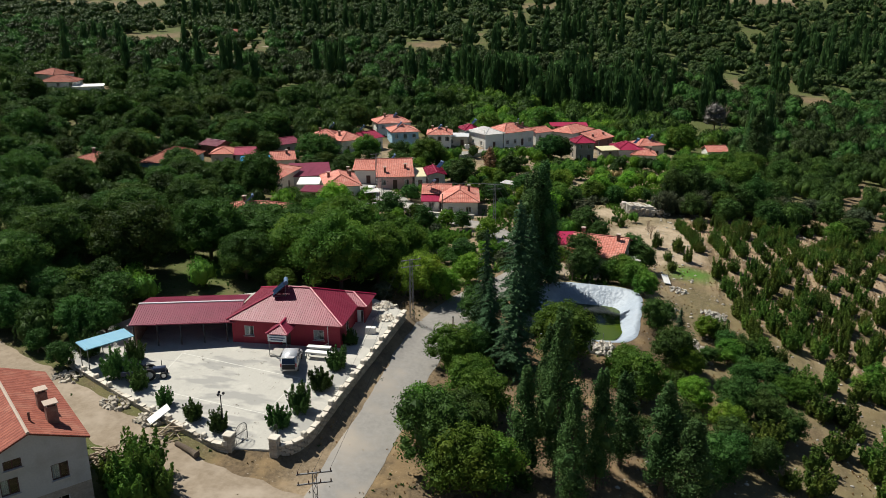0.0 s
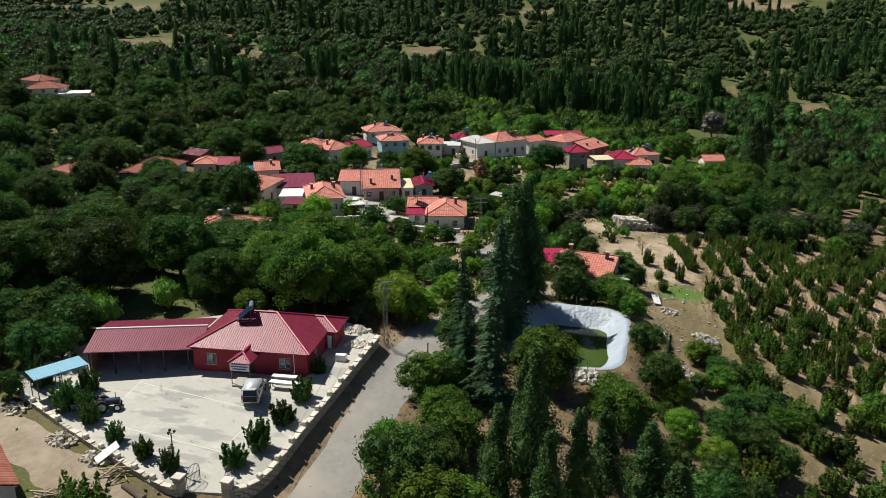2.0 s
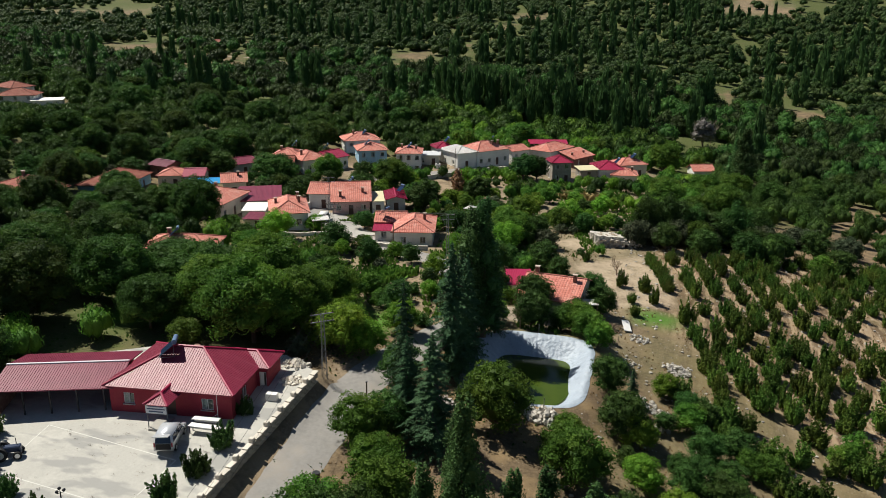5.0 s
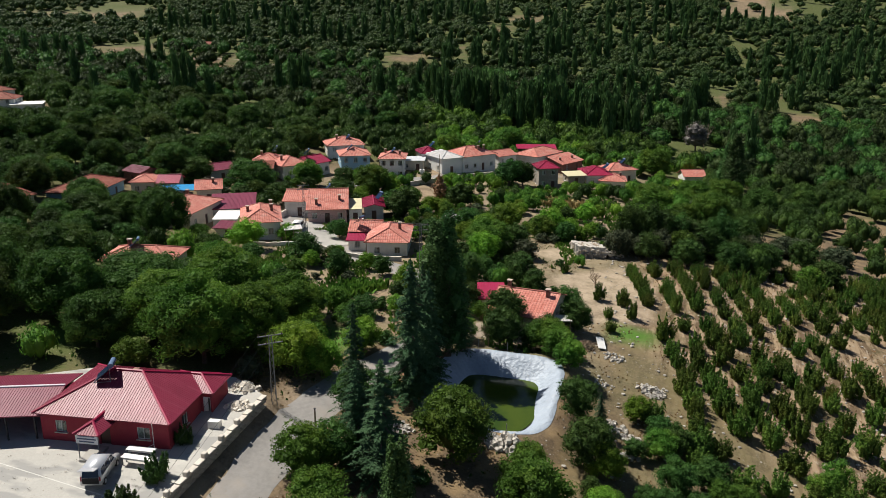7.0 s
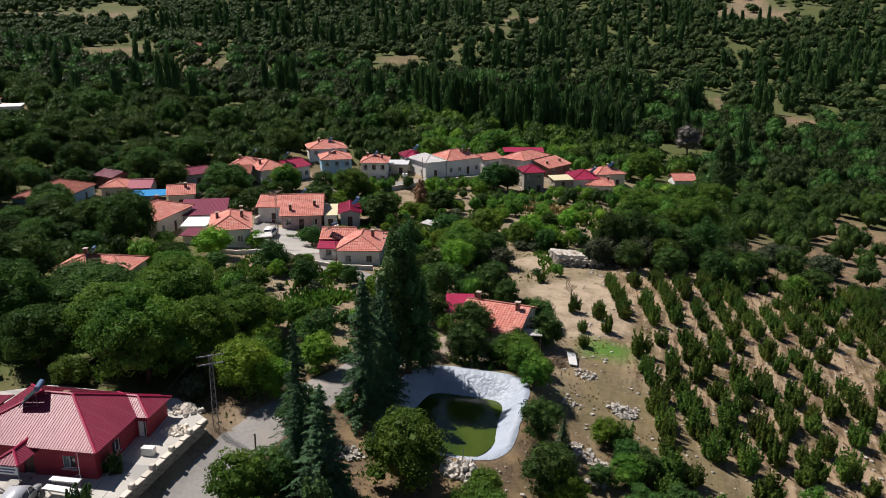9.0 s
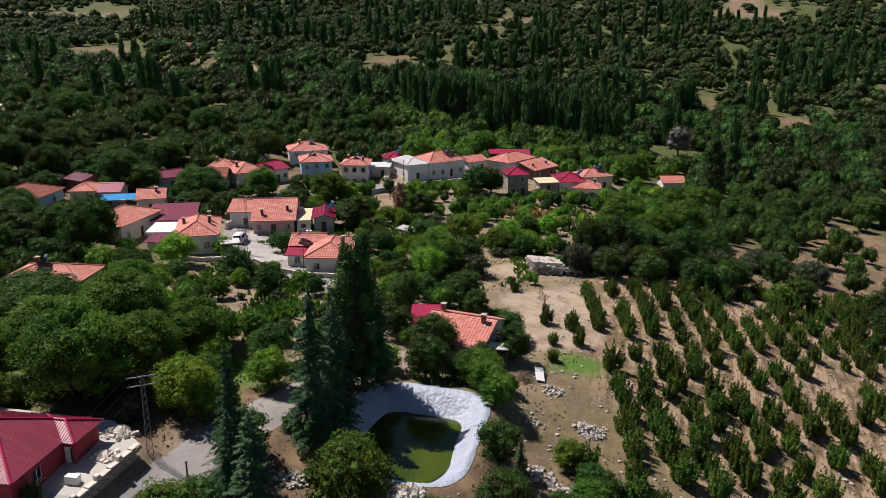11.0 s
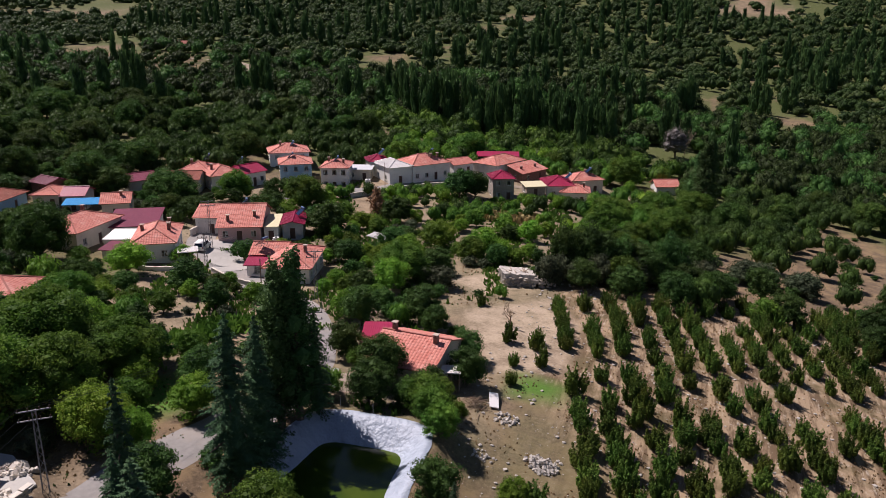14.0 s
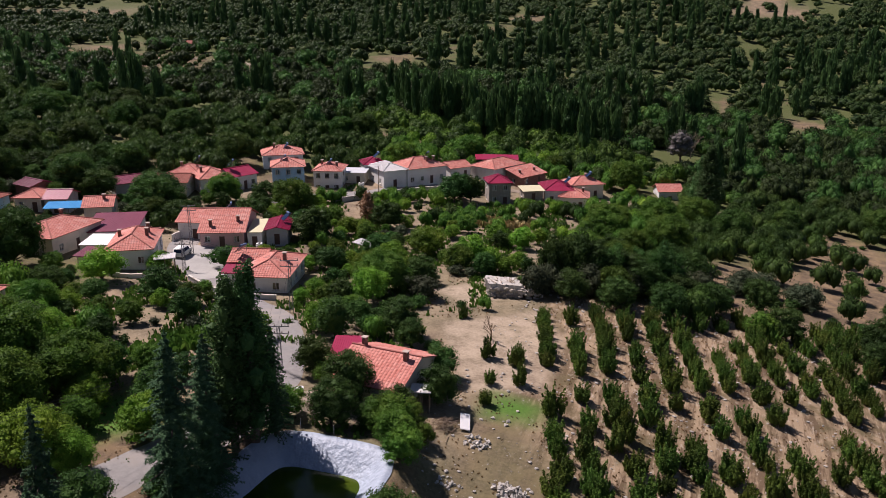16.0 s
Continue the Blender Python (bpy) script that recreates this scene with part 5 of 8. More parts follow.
def vase_tree(name, seed, H, R, material, label, count=420, leaf=0.30, group=""):
    """A small orchard tree: leafy shoots fanning out of a short stem, bushy down to the ground."""
    r = np.random.default_rng(seed)
    ob = thing(name, pose(0, 0, 0), label, "tree", group)
    L = Leaves(seed)
    limbs = []
    n = 26
    for i in range(n):
        a = i * 2.399963 + r.uniform(-0.4, 0.4)
        out = R * (0.15 + 0.88 * r.random() ** 0.8) if i else 0.1
        top = H * r.uniform(0.60, 1.12) * (1.0 - 0.36 * (out / R) ** 1.5)
        p0 = np.array([out * 0.50 * math.cos(a), out * 0.50 * math.sin(a), H * 0.06])
        p1 = np.array([out * math.cos(a), out * math.sin(a), top])
        if i % 2 == 0:
            limbs.append((H * 0.06, tuple(p0 + (p1 - p0) * 0.85)))
        k = count // n
        t = r.uniform(0.02, 1.08, (k, 1)) ** 0.9
        swell = (0.95 - 0.80 * np.clip(t, 0, 1) ** 1.6) * R * 0.36 * r.uniform(0.55, 1.1, (k, 1))
        d = r.normal(0, 1, (k, 3))
        d /= np.linalg.norm(d, axis=1, keepdims=True)
        L.leaves(p0 + (p1 - p0) * t + d * swell, d + np.array([0, 0, 0.3]), leaf, 1.8)
        L.core(p0 + (p1 - p0) * 0.42, (R * 0.19, R * 0.19, H * 0.20))
    trunk(ob, H * 0.3, 0.06, limbs)
    L.object("crown", material, ob)
    return ob


def poplar(name, seed, H, R, material, label, count=1300, leaf=0.36, base=0.1, group=""):
    """A column of steep branches, widest at a third of its height, with a loose tip."""
    r = np.random.default_rng(seed)
    ob = thing(name, pose(0, 0, 0), label, "tree", group)
    L = Leaves(seed)
    n = 26
    limbs = []
    for i in range(n):
        f = (i + 0.5) / n
        z = H * (base + (1 - base) * f)
        w = R * (0.45 + 0.9 * math.sin(math.pi * min(1, f * 0.8 + 0.18))) * (1 - f * 0.42) * r.uniform(0.75, 1.2)
        a = i * 2.399963 + r.uniform(-0.5, 0.5)
        o = w * r.uniform(0.3, 0.75)
        z += r.normal(0, 0.012) * H
        c = (o * math.cos(a), o * math.sin(a), z)
        rad = (w * 0.6, w * 0.6, H * 0.075 + w * 0.3)
        L.core(c, np.array(rad) * 0.58)
        L.lobe(c, rad, int(count / n), leaf, -1.0)
        if i % 4 == 0:
            limbs.append((z - H * 0.06, (c[0], c[1], z + H * 0.03)))
    trunk(ob, H * 0.9, H * 0.013 + 0.05, limbs)
    L.object("crown", material, ob)
    return ob


def conifer(name, seed, H, R, material, label, tiers=22, per=9, leaf=0.34, base=0.14, group=""):
    """A dark cone of drooping tiers of needle sprays, ragged at the edge."""
    r = np.random.default_rng(seed)
    ob = thing(name, pose(0, 0, 0), label, "tree", group)
    L = Leaves(seed)
    limbs = []
    for i in range(tiers):
        f = i / (tiers - 1)
        z = H * (base + (0.985 - base) * f)
        reach = R * (1 - f) ** 0.72 * r.uniform(0.8, 1.12) + 0.16
        for k in range(max(4, int(per * (1 - f * 0.5)))):
            a = r.uniform(0, 2 * math.pi)
            w = reach * r.uniform(0.7, 1.15)
            m = 64 if f < 0.75 else 36
            t = r.uniform(0.10, 1.0, (m, 1)) ** 0.8
            side = r.normal(0, 0.15, (m, 1)) * w * (1.10 - t)
            d, s = np.array([math.cos(a), math.sin(a), 0]), np.array([-math.sin(a), math.cos(a), 0])
            pos = d * t * w + s * side + np.array([0, 0, 1]) * (z - 0.26 * w * t ** 1.6 - np.abs(r.normal(0, 0.09, (m, 1))))
            L.leaves(pos, np.tile([0.25 * d[0], 0.25 * d[1], 1.0], (m, 1)), leaf, 3.4, 0.35)
            if k == 0 and i % 3 == 0:
                limbs.append((z, (d[0] * w * 0.8, d[1] * w * 0.8, z - 0.15 * w)))
        L.core((0, 0, z), (reach * 0.36, reach * 0.36, H / tiers * 0.8))
    trunk(ob, H * 0.93, H * 0.014 + 0.06, limbs)
    L.object("crown", material, ob)
    return ob


def place(proto, x, y, s=1.0, sz=None, turn=None, z=None):
    """One more tree like proto at x, y, standing on the ground."""
    z = gzf(x, y) if z is None else z
    m = pose(x, y, z, 0, 0, rnd.uniform(0, 360) if turn is None else turn) @ Matrix.Diagonal((s, s, s if sz is None else sz, 1))
    return copy_thing(proto, m)


WALNUT = [broadleaf("walnut_tree", 100 + i, 9.0, 4.8, M["walnut"], "broad walnut tree with a full mid-green crown", 14500, 0.185, 66, 0.05, lump=(0.14, 0.30)) for i in range(4)]
LIGHT = [broadleaf("walnut_tree", 110 + i, 9.0, 4.8, M["fresh"], "broad walnut tree with a fresh yellow-green crown", 14500, 0.185, 66, 0.05, lump=(0.14, 0.30)) for i in range(3)]
DARK = [broadleaf("broadleaf_tree", 120 + i, 5.6, 2.7, M["dark_leaf"], "rounded dark green broadleaf tree", 4600, 0.150, 34, 0.02, lump=(0.18, 0.38)) for i in range(6)]
BRIGHT = [broadleaf("garden_tree", 140 + i, 5.4, 2.8, M["bright"], "bright yellow-green garden tree", 4600, 0.150, 34, 0.02, lump=(0.18, 0.38)) for i in range(4)]
FRESH = [broadleaf("garden_tree", 150 + i, 5.4, 2.8, M["fresh"], "leafy mid-green garden tree", 4600, 0.150, 34, 0.02, lump=(0.18, 0.38)) for i in range(3)]
TWIG = [broadleaf("dead_tree", 280, 9.0, 4.2, M["twig"], "large leafless grey tree among green trees", 2600, 0.22, 30, 0.1)]
BUSH = [broadleaf("bush", 160 + i, 1.7, 1.5, M["dark_leaf"], "low rounded dark green bush", 620, 0.17, 11, -0.1, "bush") for i in range(3)]
FRUIT = [vase_tree("fruit_tree", 180 + i, 2.9, 1.55, M["fruit"], "small upright orchard tree with dull green leaves", 1900, 0.150, "orchard trees in rows") for i in range(6)]
POPLAR = [poplar("poplar_tree", 200 + i, 16, 1.6, M["poplar"], "tall slender green poplar tree", 8200, 0.17, 0.14) for i in range(4)]
CEDAR = [conifer("conifer_tree", 220 + i, 15, 3.3, M["needle"], "tall dark blue-green conifer tree", 27, 15, 0.105, 0.07) for i in range(3)]
GREYBUSH = [broadleaf("bush", 240 + i, 3.2, 2.2, M["grey_leaf"], "wild grey-green thorny bush", 1300, 0.19, 16, -0.06, "bush") for i in range(2)]
YARDTREE = [vase_tree("young_tree", 260 + i, 2.7, 1.30, M["dark_leaf"], "young bushy dark green tree planted along the yard wall", 2800, 0.125, "young trees in the yard") for i in range(3)]
PROTOS = WALNUT + LIGHT + DARK + BRIGHT + FRESH + BUSH + FRUIT + POPLAR + CEDAR + GREYBUSH + YARDTREE + TWIG

taken = []          # circles already used by trees


def free(x, y, r):
    return all((x - a) ** 2 + (y - b) ** 2 > (r + c) ** 2 for a, b, c in taken)


def put(protos, x, y, s=1.0, r=2.0, sz=None):
    taken.append((x, y, r))
    return place(rnd.choice(protos), x, y, s, sz)


# conifers and poplars by the pond and the road
for x, y, h, w in ((-17.6, 91.4, 15.8, 1.0), (-18.9, 79.6, 14.2, 0.72), (-17.9, 77.6, 10.0, 0.62), (-14.9, 75.9, 11.8, 0.95), (-16.6, 94.2, 13.6, 0.8),
                   (-18.0, 96.5, 12.6, 0.8), (2.2, 91.6, 6.2, 0.42), (-15.3, 102.7, 11.0, 0.6)):
    put(CEDAR, x, y, w, 1.6, h / 15)
for x, y, h, w in ((-16.4, 101.0, 16.6, 1.35), (-17.4, 99.2, 15.8, 1.3), (-18.4, 101.8, 14.6, 1.2), (-7.8, 60.4, 15.5, 1.0), (-9.2, 64.5, 12.0, 0.9), (-4.2, 61.0, 11.0, 0.8),
                   (1.2, 63.2, 10.5, 1.0), (-6.0, 57.0, 11.0, 0.8), (-2.6, 65.5, 9.0, 0.8), (-10.6, 60.0, 10.0, 0.8), (3.6, 61.5, 9.0, 1.0)):
    put(POPLAR, x, y, w, 1.2, h / 16)
# broad trees beside the road and the pond
for x, y, s, p in ((-18.2, 57.5, 1.35, DARK), (-15.2, 55.5, 1.2, BRIGHT), (-19.8, 61.0, 1.0, BRIGHT), (-16.0, 61.0, 1.1, DARK), (-13.0, 57.0, 1.0, BRIGHT), (-21.3, 73.6, 0.95, BRIGHT), (-19.6, 75.5, 0.85, DARK), (-18.0, 69.2, 0.9, BRIGHT),
                   (-15.8, 66.6, 1.0, BRIGHT), (-10.6, 82.5, 1.25, BRIGHT), (-11.8, 86.6, 0.9, BRIGHT), (-1.4, 78.0, 1.1, BRIGHT), (-3.6, 80.5, 0.8, BRIGHT), (1.5, 88.2, 0.95, DARK),
                   (-0.4, 94.6, 0.85, DARK), (-3.6, 84.0, 0.6, BRIGHT), (-11.8, 111.8, 1.05, DARK), (-11.4, 106.4, 0.9, DARK), (-5.9, 107.4, 0.85, BRIGHT), (-3.9, 104.8, 0.75, BRIGHT), (-6.4, 110.8, 0.7, DARK), (-2.6, 102.6, 0.65, BRIGHT), (-7.8, 107.8, 0.6, DARK), (-4.6, 109.8, 0.6, BRIGHT), (-5.4, 121.2, 0.75, DARK), (-11.1, 127.4, 0.7, DARK), (-32.6, 90.7, 0.9, BRIGHT), (-25.6, 97.0, 0.8, BRIGHT), (-28.2, 102.2, 0.8, DARK), (-35.8, 105.3, 0.75, DARK), (-33.2, 98.9, 0.7, BRIGHT),
                   (-2.6, 108.0, 0.45, BRIGHT), (-3.6, 115.6, 0.8, DARK), (-20.6, 126.0, 1.0, DARK), (-18.4, 116.2, 0.8, DARK), (-22.4, 139.6, 1.0, BRIGHT), (-29.6, 89.0, 1.15, BRIGHT), (-26.9, 89.6, 0.8, BRIGHT), (-21.0, 84.8, 0.95, DARK)):
    put(FRESH if p is BRIGHT and y < 112 and x > -24 else p, x, y, s, 2.2 * s)
# the walnut grove behind the red building
for x, y, s in ((-40.0, 87.5, 1.15), (-47.0, 92.0, 1.2), (-36.5, 91.5, 0.95), (-54.0, 97.0, 1.15), (-44.0, 99.0, 1.1), (-62.0, 92.0, 1.1), 
                (-68.0, 83.0, 1.15), (-51.0, 106.0, 1.1), (-60.0, 102.5, 1.1), (-74.0, 92.0, 1.1), (-70.0, 101.0, 1.1), (-78.0, 80.0, 1.1), (-53.5, 87.0, 0.8)):
    # darker walnuts westward: the view's dimmer side put into the leaf colour
    put(LIGHT if -48.5 < x and y < 100 else WALNUT, x, y, s, 3.6 * s, s * (0.62 if (x, y) in ((-60.0, 102.5), (-51.0, 106.0)) else 0.8 if x in (-54.0, -47.0) else 1.0))
# low fruit trees and shrubs in the gardens beside the road
for x, y, s, p in ((-33.5, 99.5, 0.55, DARK), (-31.2, 104.6, 0.5, FRESH), (-29.6, 108.4, 0.55, DARK),
                   (-41.6, 108.2, 0.6, FRESH), (-40.2, 101.2, 0.6, BRIGHT), (-31.0, 95.6, 0.6, FRESH), (-26.6, 111.4, 0.5, BRIGHT), (-28.4, 117.0, 0.5, DARK), (-44.0, 112.6, 0.6, DARK),
                   (-34.6, 126.8, 0.6, DARK), (-40.6, 123.6, 0.75, DARK), (-45.6, 119.4, 0.6, FRESH), (-38.0, 129.4, 0.55, BRIGHT)):
    put(p, x, y, s, 1.7 * s)
# tall trees before the western houses
for x, y, s, sz in ((-77.0, 131.5, 1.0, 1.05), (-84.5, 133.0, 0.85, 0.85), (-99.5, 174.0, 1.0, 0.75)):
    put(WALNUT, x, y, s, 3.4 * s, sz)
# young trees along the yard's walls
for x, y, s in ((-32.7, 56.6, 1.1), (-31.9, 59.6, 1.25), (-31.7, 63.5, 1.15), (-31.8, 67.7, 1.15), (-32.4, 72.6, 0.85), (-45.0, 56.9, 0.95), (-41.0, 55.6, 0.95), (-37.7, 54.7, 1.0),
                (-49.4, 59.0, 1.05), (-53.0, 60.2, 1.4), (-51.0, 60.4, 1.0), (-59.0, 63.4, 1.4), (-61.5, 64.8, 1.3), (-53.4, 63.6, 1.1)):
    put(YARDTREE, x, y, s * 0.85, 1.0)
for x, y, s in ((-40.3, 47.2, 1.6), (-37.6, 45.4, 1.3), (-41.4, 45.4, 1.2), (-39.2, 44.6, 1.7)):
    put(FRUIT, x, y, s * 0.85, 1.2, s)

for x, y, s in ((-60.5, 68.0, 0.8), (-63.5, 66.5, 0.9), (-66.0, 69.5, 0.9), (-63.0, 72.5, 1.0), (-68.5, 66.0, 0.8), (-70.5, 71.0, 1.0), (-59.5, 60.0, 0.55), (-64.5, 62.0, 0.5), (-73.5, 66.5, 0.9), (-66.5, 75.5, 1.0),
                (3.6, 87.0, 0.7), (5.4, 98.6, 0.55), (4.2, 80.5, 0.7), (7.4, 77.0, 0.65), (3.0, 72.5, 0.8), (7.0, 70.0, 0.8), (-1.5, 69.5, 0.6), (7.6, 84.4, 0.5), (8.2, 96.0, 0.55), (2.4, 83.2, 0.4)):
    put(DARK if x < -30 else DARK + BRIGHT, x, y, s, 1.6 * s)

# larger trees between the houses and in the gardens
for x, y, s, sz, p in ((-84.9, 175.5, 1.15, 0.85, WALNUT), (-76.5, 187.0, 0.8, 0.75, LIGHT), (-59.8, 186.5, 0.95, 0.85, LIGHT), (-46.2, 169.5, 1.35, 1.2, DARK), (-34.4, 153.4, 0.95, 0.8, DARK), (-49.5, 172.0, 1.1, 1.0, DARK),
                       (-22.4, 145.4, 0.85, 0.75, LIGHT), (-15.8, 145.2, 1.15, 1.1, GREYBUSH), (-14.1, 130.6, 0.95, 0.9, DARK), (-48.8, 129.0, 1.05, 0.9, DARK), (-61.9, 133.0, 1.1, 1.0, BRIGHT), (-58.5, 141.6, 0.75, 0.6, BRIGHT),
                       (-51.6, 148.8, 0.8, 0.7, DARK), (-104.2, 174.7, 1.05, 1.0, WALNUT), (-34.2, 216.5, 1.5, 1.3, DARK), (-31.0, 219.0, 1.25, 1.2, DARK), (-48.1, 108.4, 1.1, 0.9, BRIGHT), (-86.0, 127.0, 1.3, 1.2, DARK), (-90.5, 129.0, 1.3, 1.2, DARK), (-94.0, 134.0, 0.9, 0.8, WALNUT), (-81.0, 131.5, 1.0, 0.8, DARK), (-99.0, 139.0, 0.9, 0.8, WALNUT), (-26.5, 158.0, 1.0, 0.9, BRIGHT),
                       (-30.5, 163.5, 1.0, 0.9, DARK), (-8.5, 140.5, 0.5, 0.6, FRUIT), (-19.0, 152.5, 0.9, 0.8, DARK), (-24.5, 170.0, 1.2, 1.0, BRIGHT), (-15.5, 166.0, 1.1, 1.0, BRIGHT), (-38.5, 186.0, 1.2, 1.0, DARK),
                       (9.7, 94.6, 0.6, 0.6, DARK), (9.9, 88.0, 0.75, 0.7, DARK), (8.6, 81.2, 0.85, 0.8, DARK), (11.2, 80.0, 0.8, 0.8, DARK), (5.6, 66.6, 0.95, 0.95, DARK), (7.6, 73.6, 0.75, 0.7, DARK), (13.6, 79.0, 0.75, 0.7, DARK), (12.2, 84.4, 0.7, 0.6, DARK),
                       (10.6, 72.0, 0.7, 0.7, DARK), (13.0, 90.4, 0.7, 0.6, DARK), (5.9, 92.0, 0.45, 0.4, DARK)):
    put(p, x, y, s, 2.0 * s, sz)
put(POPLAR, 22.1, 239.5, 1.9, 2.0, 1.15)
put(TWIG, 13.0, 314.0, 1.1, 5.0)
put(POPLAR, 20.4, 243.0, 1.5, 2.0, 0.95)

HOUSES = [o for o in scene.objects if o.get("category") in ("house", "building", "carport")]
BLOCK = []
for o in HOUSES:
    c = [o.matrix_basis @ Vector(v.co) for ch in o.children if ch.name.startswith(("wall", "back_wall")) for v in ch.data.vertices]
    xs, ys = [v.x for v in c], [v.y for v in c]
    BLOCK.append((min(xs) - 1.5, max(xs) + 1.5, min(ys) - 1.5, max(ys) + 1.5))
ROADLINE = [q for o in scene.objects if o.name.startswith("road") for q in [Vector((v.co.x, v.co.y)) for v in list(o.data.vertices)[3::21]]]
ROADXY = np.array([(q.x, q.y) for q in ROADLINE])


def clear(x, y, road=4.0):
    if any(a < x < b and c < y < d for a, b, c, d in BLOCK):
        return False
    if np.min(np.hypot(ROADXY[:, 0] - x, ROADXY[:, 1] - y)) < road:
        return False
    if float(polygon_gap(np.array(x), np.array(y), YARD)) < 1.5 or float(pond_reach(np.array(x), np.array(y), 6.7, 8.5, 7.0)) < 1.25:
        return False
    return all(float(polygon_gap(np.array(x), np.array(y), p)) > 1.0 for p in FIELDS + PLOTS + FAR_FIELDS + GREENS)


SIGHT = Vector((8.0, 24.0))
SPANS = []
for a, b, c, d in BLOCK:
    if (c > 130 and (a + b) / 2 > -120) or (c > 108 and -90 < a < -60) or (c > 195 and a < -180 and c < 225):
        ang = [math.atan2(px - SIGHT.x, py - SIGHT.y) for px in (a + 2, b - 2) for py in (c + 2, d - 2)]
        SPANS.append((min(ang), max(ang), math.hypot((a + b) / 2 - SIGHT.x, (c + d) / 2 - SIGHT.y) - (b - a + d - c) / 5))


def low_before_houses(x, y):
    """How high a tree may stand here: gardens before the houses hold low trees only."""
    ang, dist = math.atan2(x - SIGHT.x, y - SIGHT.y), math.hypot(x - SIGHT.x, y - SIGHT.y)
    top = 99.0
    for a, b, d in SPANS:
        if a - 1.2 / dist < ang < b + 1.2 / dist and 0 < d - dist < 45:
            top = min(top, 1.3 + 0.20 * (d - dist))
    return top


def in_view(x, y, slack=0.0):
    """Within the wedge of land that the flight looks over."""
    return -1.10 * y - 25 - slack < x < 0.27 * y + 24 + slack and y > 40


# orchard: rows that run down towards the pond side, straight above and looser below, with gaps
made = 0
for i in range(-2, 15):
    for j in range(38):
        t = 100 + j * 2.05 + (0.9 if i % 2 else 0) + i * 1.0
        low = min(1.0, max(0.0, (130 + i - t) / 10))
        x = 1.2 + 3.5 * i + (147 + 0.9 * i - t) * 0.24 + rnd.uniform(-1, 1) * (0.22 + 0.5 * low)
        y = t + rnd.uniform(-1, 1) * (0.4 + 0.6 * low)
        if y > 147.0 + 1.1 * i + max(0, i - 5) * 2.2 * rnd.random() or 126.0 + i < y < 128.6 + i or not in_view(x, y, 4) or made >= 345:
            continue
        if i < 0 and not (117.5 < y < 133 and rnd.random() < 0.75) or rnd.random() < 0.10 + 0.26 * low + 0.022 * max(0, i - 3) or (i > 0 and not clear(x, y, 3)):
            continue
        if free(x, y, 0.3):
            taken.append((x, y, 0.7))
            s = rnd.uniform(0.68, 1.08) * (1 + 0.08 * low) * (0.8 if i < 0 else 1.0)
            place(rnd.choice(FRUIT), x, y, s * 0.86, s * rnd.uniform(0.9, 1.2))
            made += 1
for i in range(-1, 16):
    for j in range(14):
        t = 64 + j * 2.9
        x = 10.5 + i * 3.5 + (101 - t) * 0.2 + rnd.uniform(-1.0, 1.0)
        y = t + rnd.uniform(-1.0, 1.0) + i * 0.8
        if y > 100 + i * 0.8 or rnd.random() < 0.22 or not in_view(x, y, 3) or not clear(x, y, 3) or not free(x, y, 0.7) or made > 470:
            continue
        taken.append((x, y, 0.9))
        s = rnd.uniform(0.75, 1.25)
        if rnd.random() < 0.72:
            place(rnd.choice(FRUIT), x, y, s, s * 0.95)
        else:
            place(rnd.choice(FRESH + DARK[:2]), x, y, s * 0.55, s * 0.52)
        made += 1
# the hedge of wild bushes at the top of the orchard, and bushes on the slope behind it
for k in range(30):
    x = -1.5 + k * 0.80
    put(GREYBUSH * 3 + DARK[4:], x + rnd.uniform(-0.8, 0.8), 156.5 + 0.62 * x + rnd.uniform(-2.0, 3.5), rnd.uniform(0.95, 1.45), 1.3, rnd.uniform(1.1, 1.6))
for k in range(12):
    put(GREYBUSH, rnd.uniform(27, 40), rnd.uniform(176, 184), rnd.uniform(0.8, 1.3), 1.3)

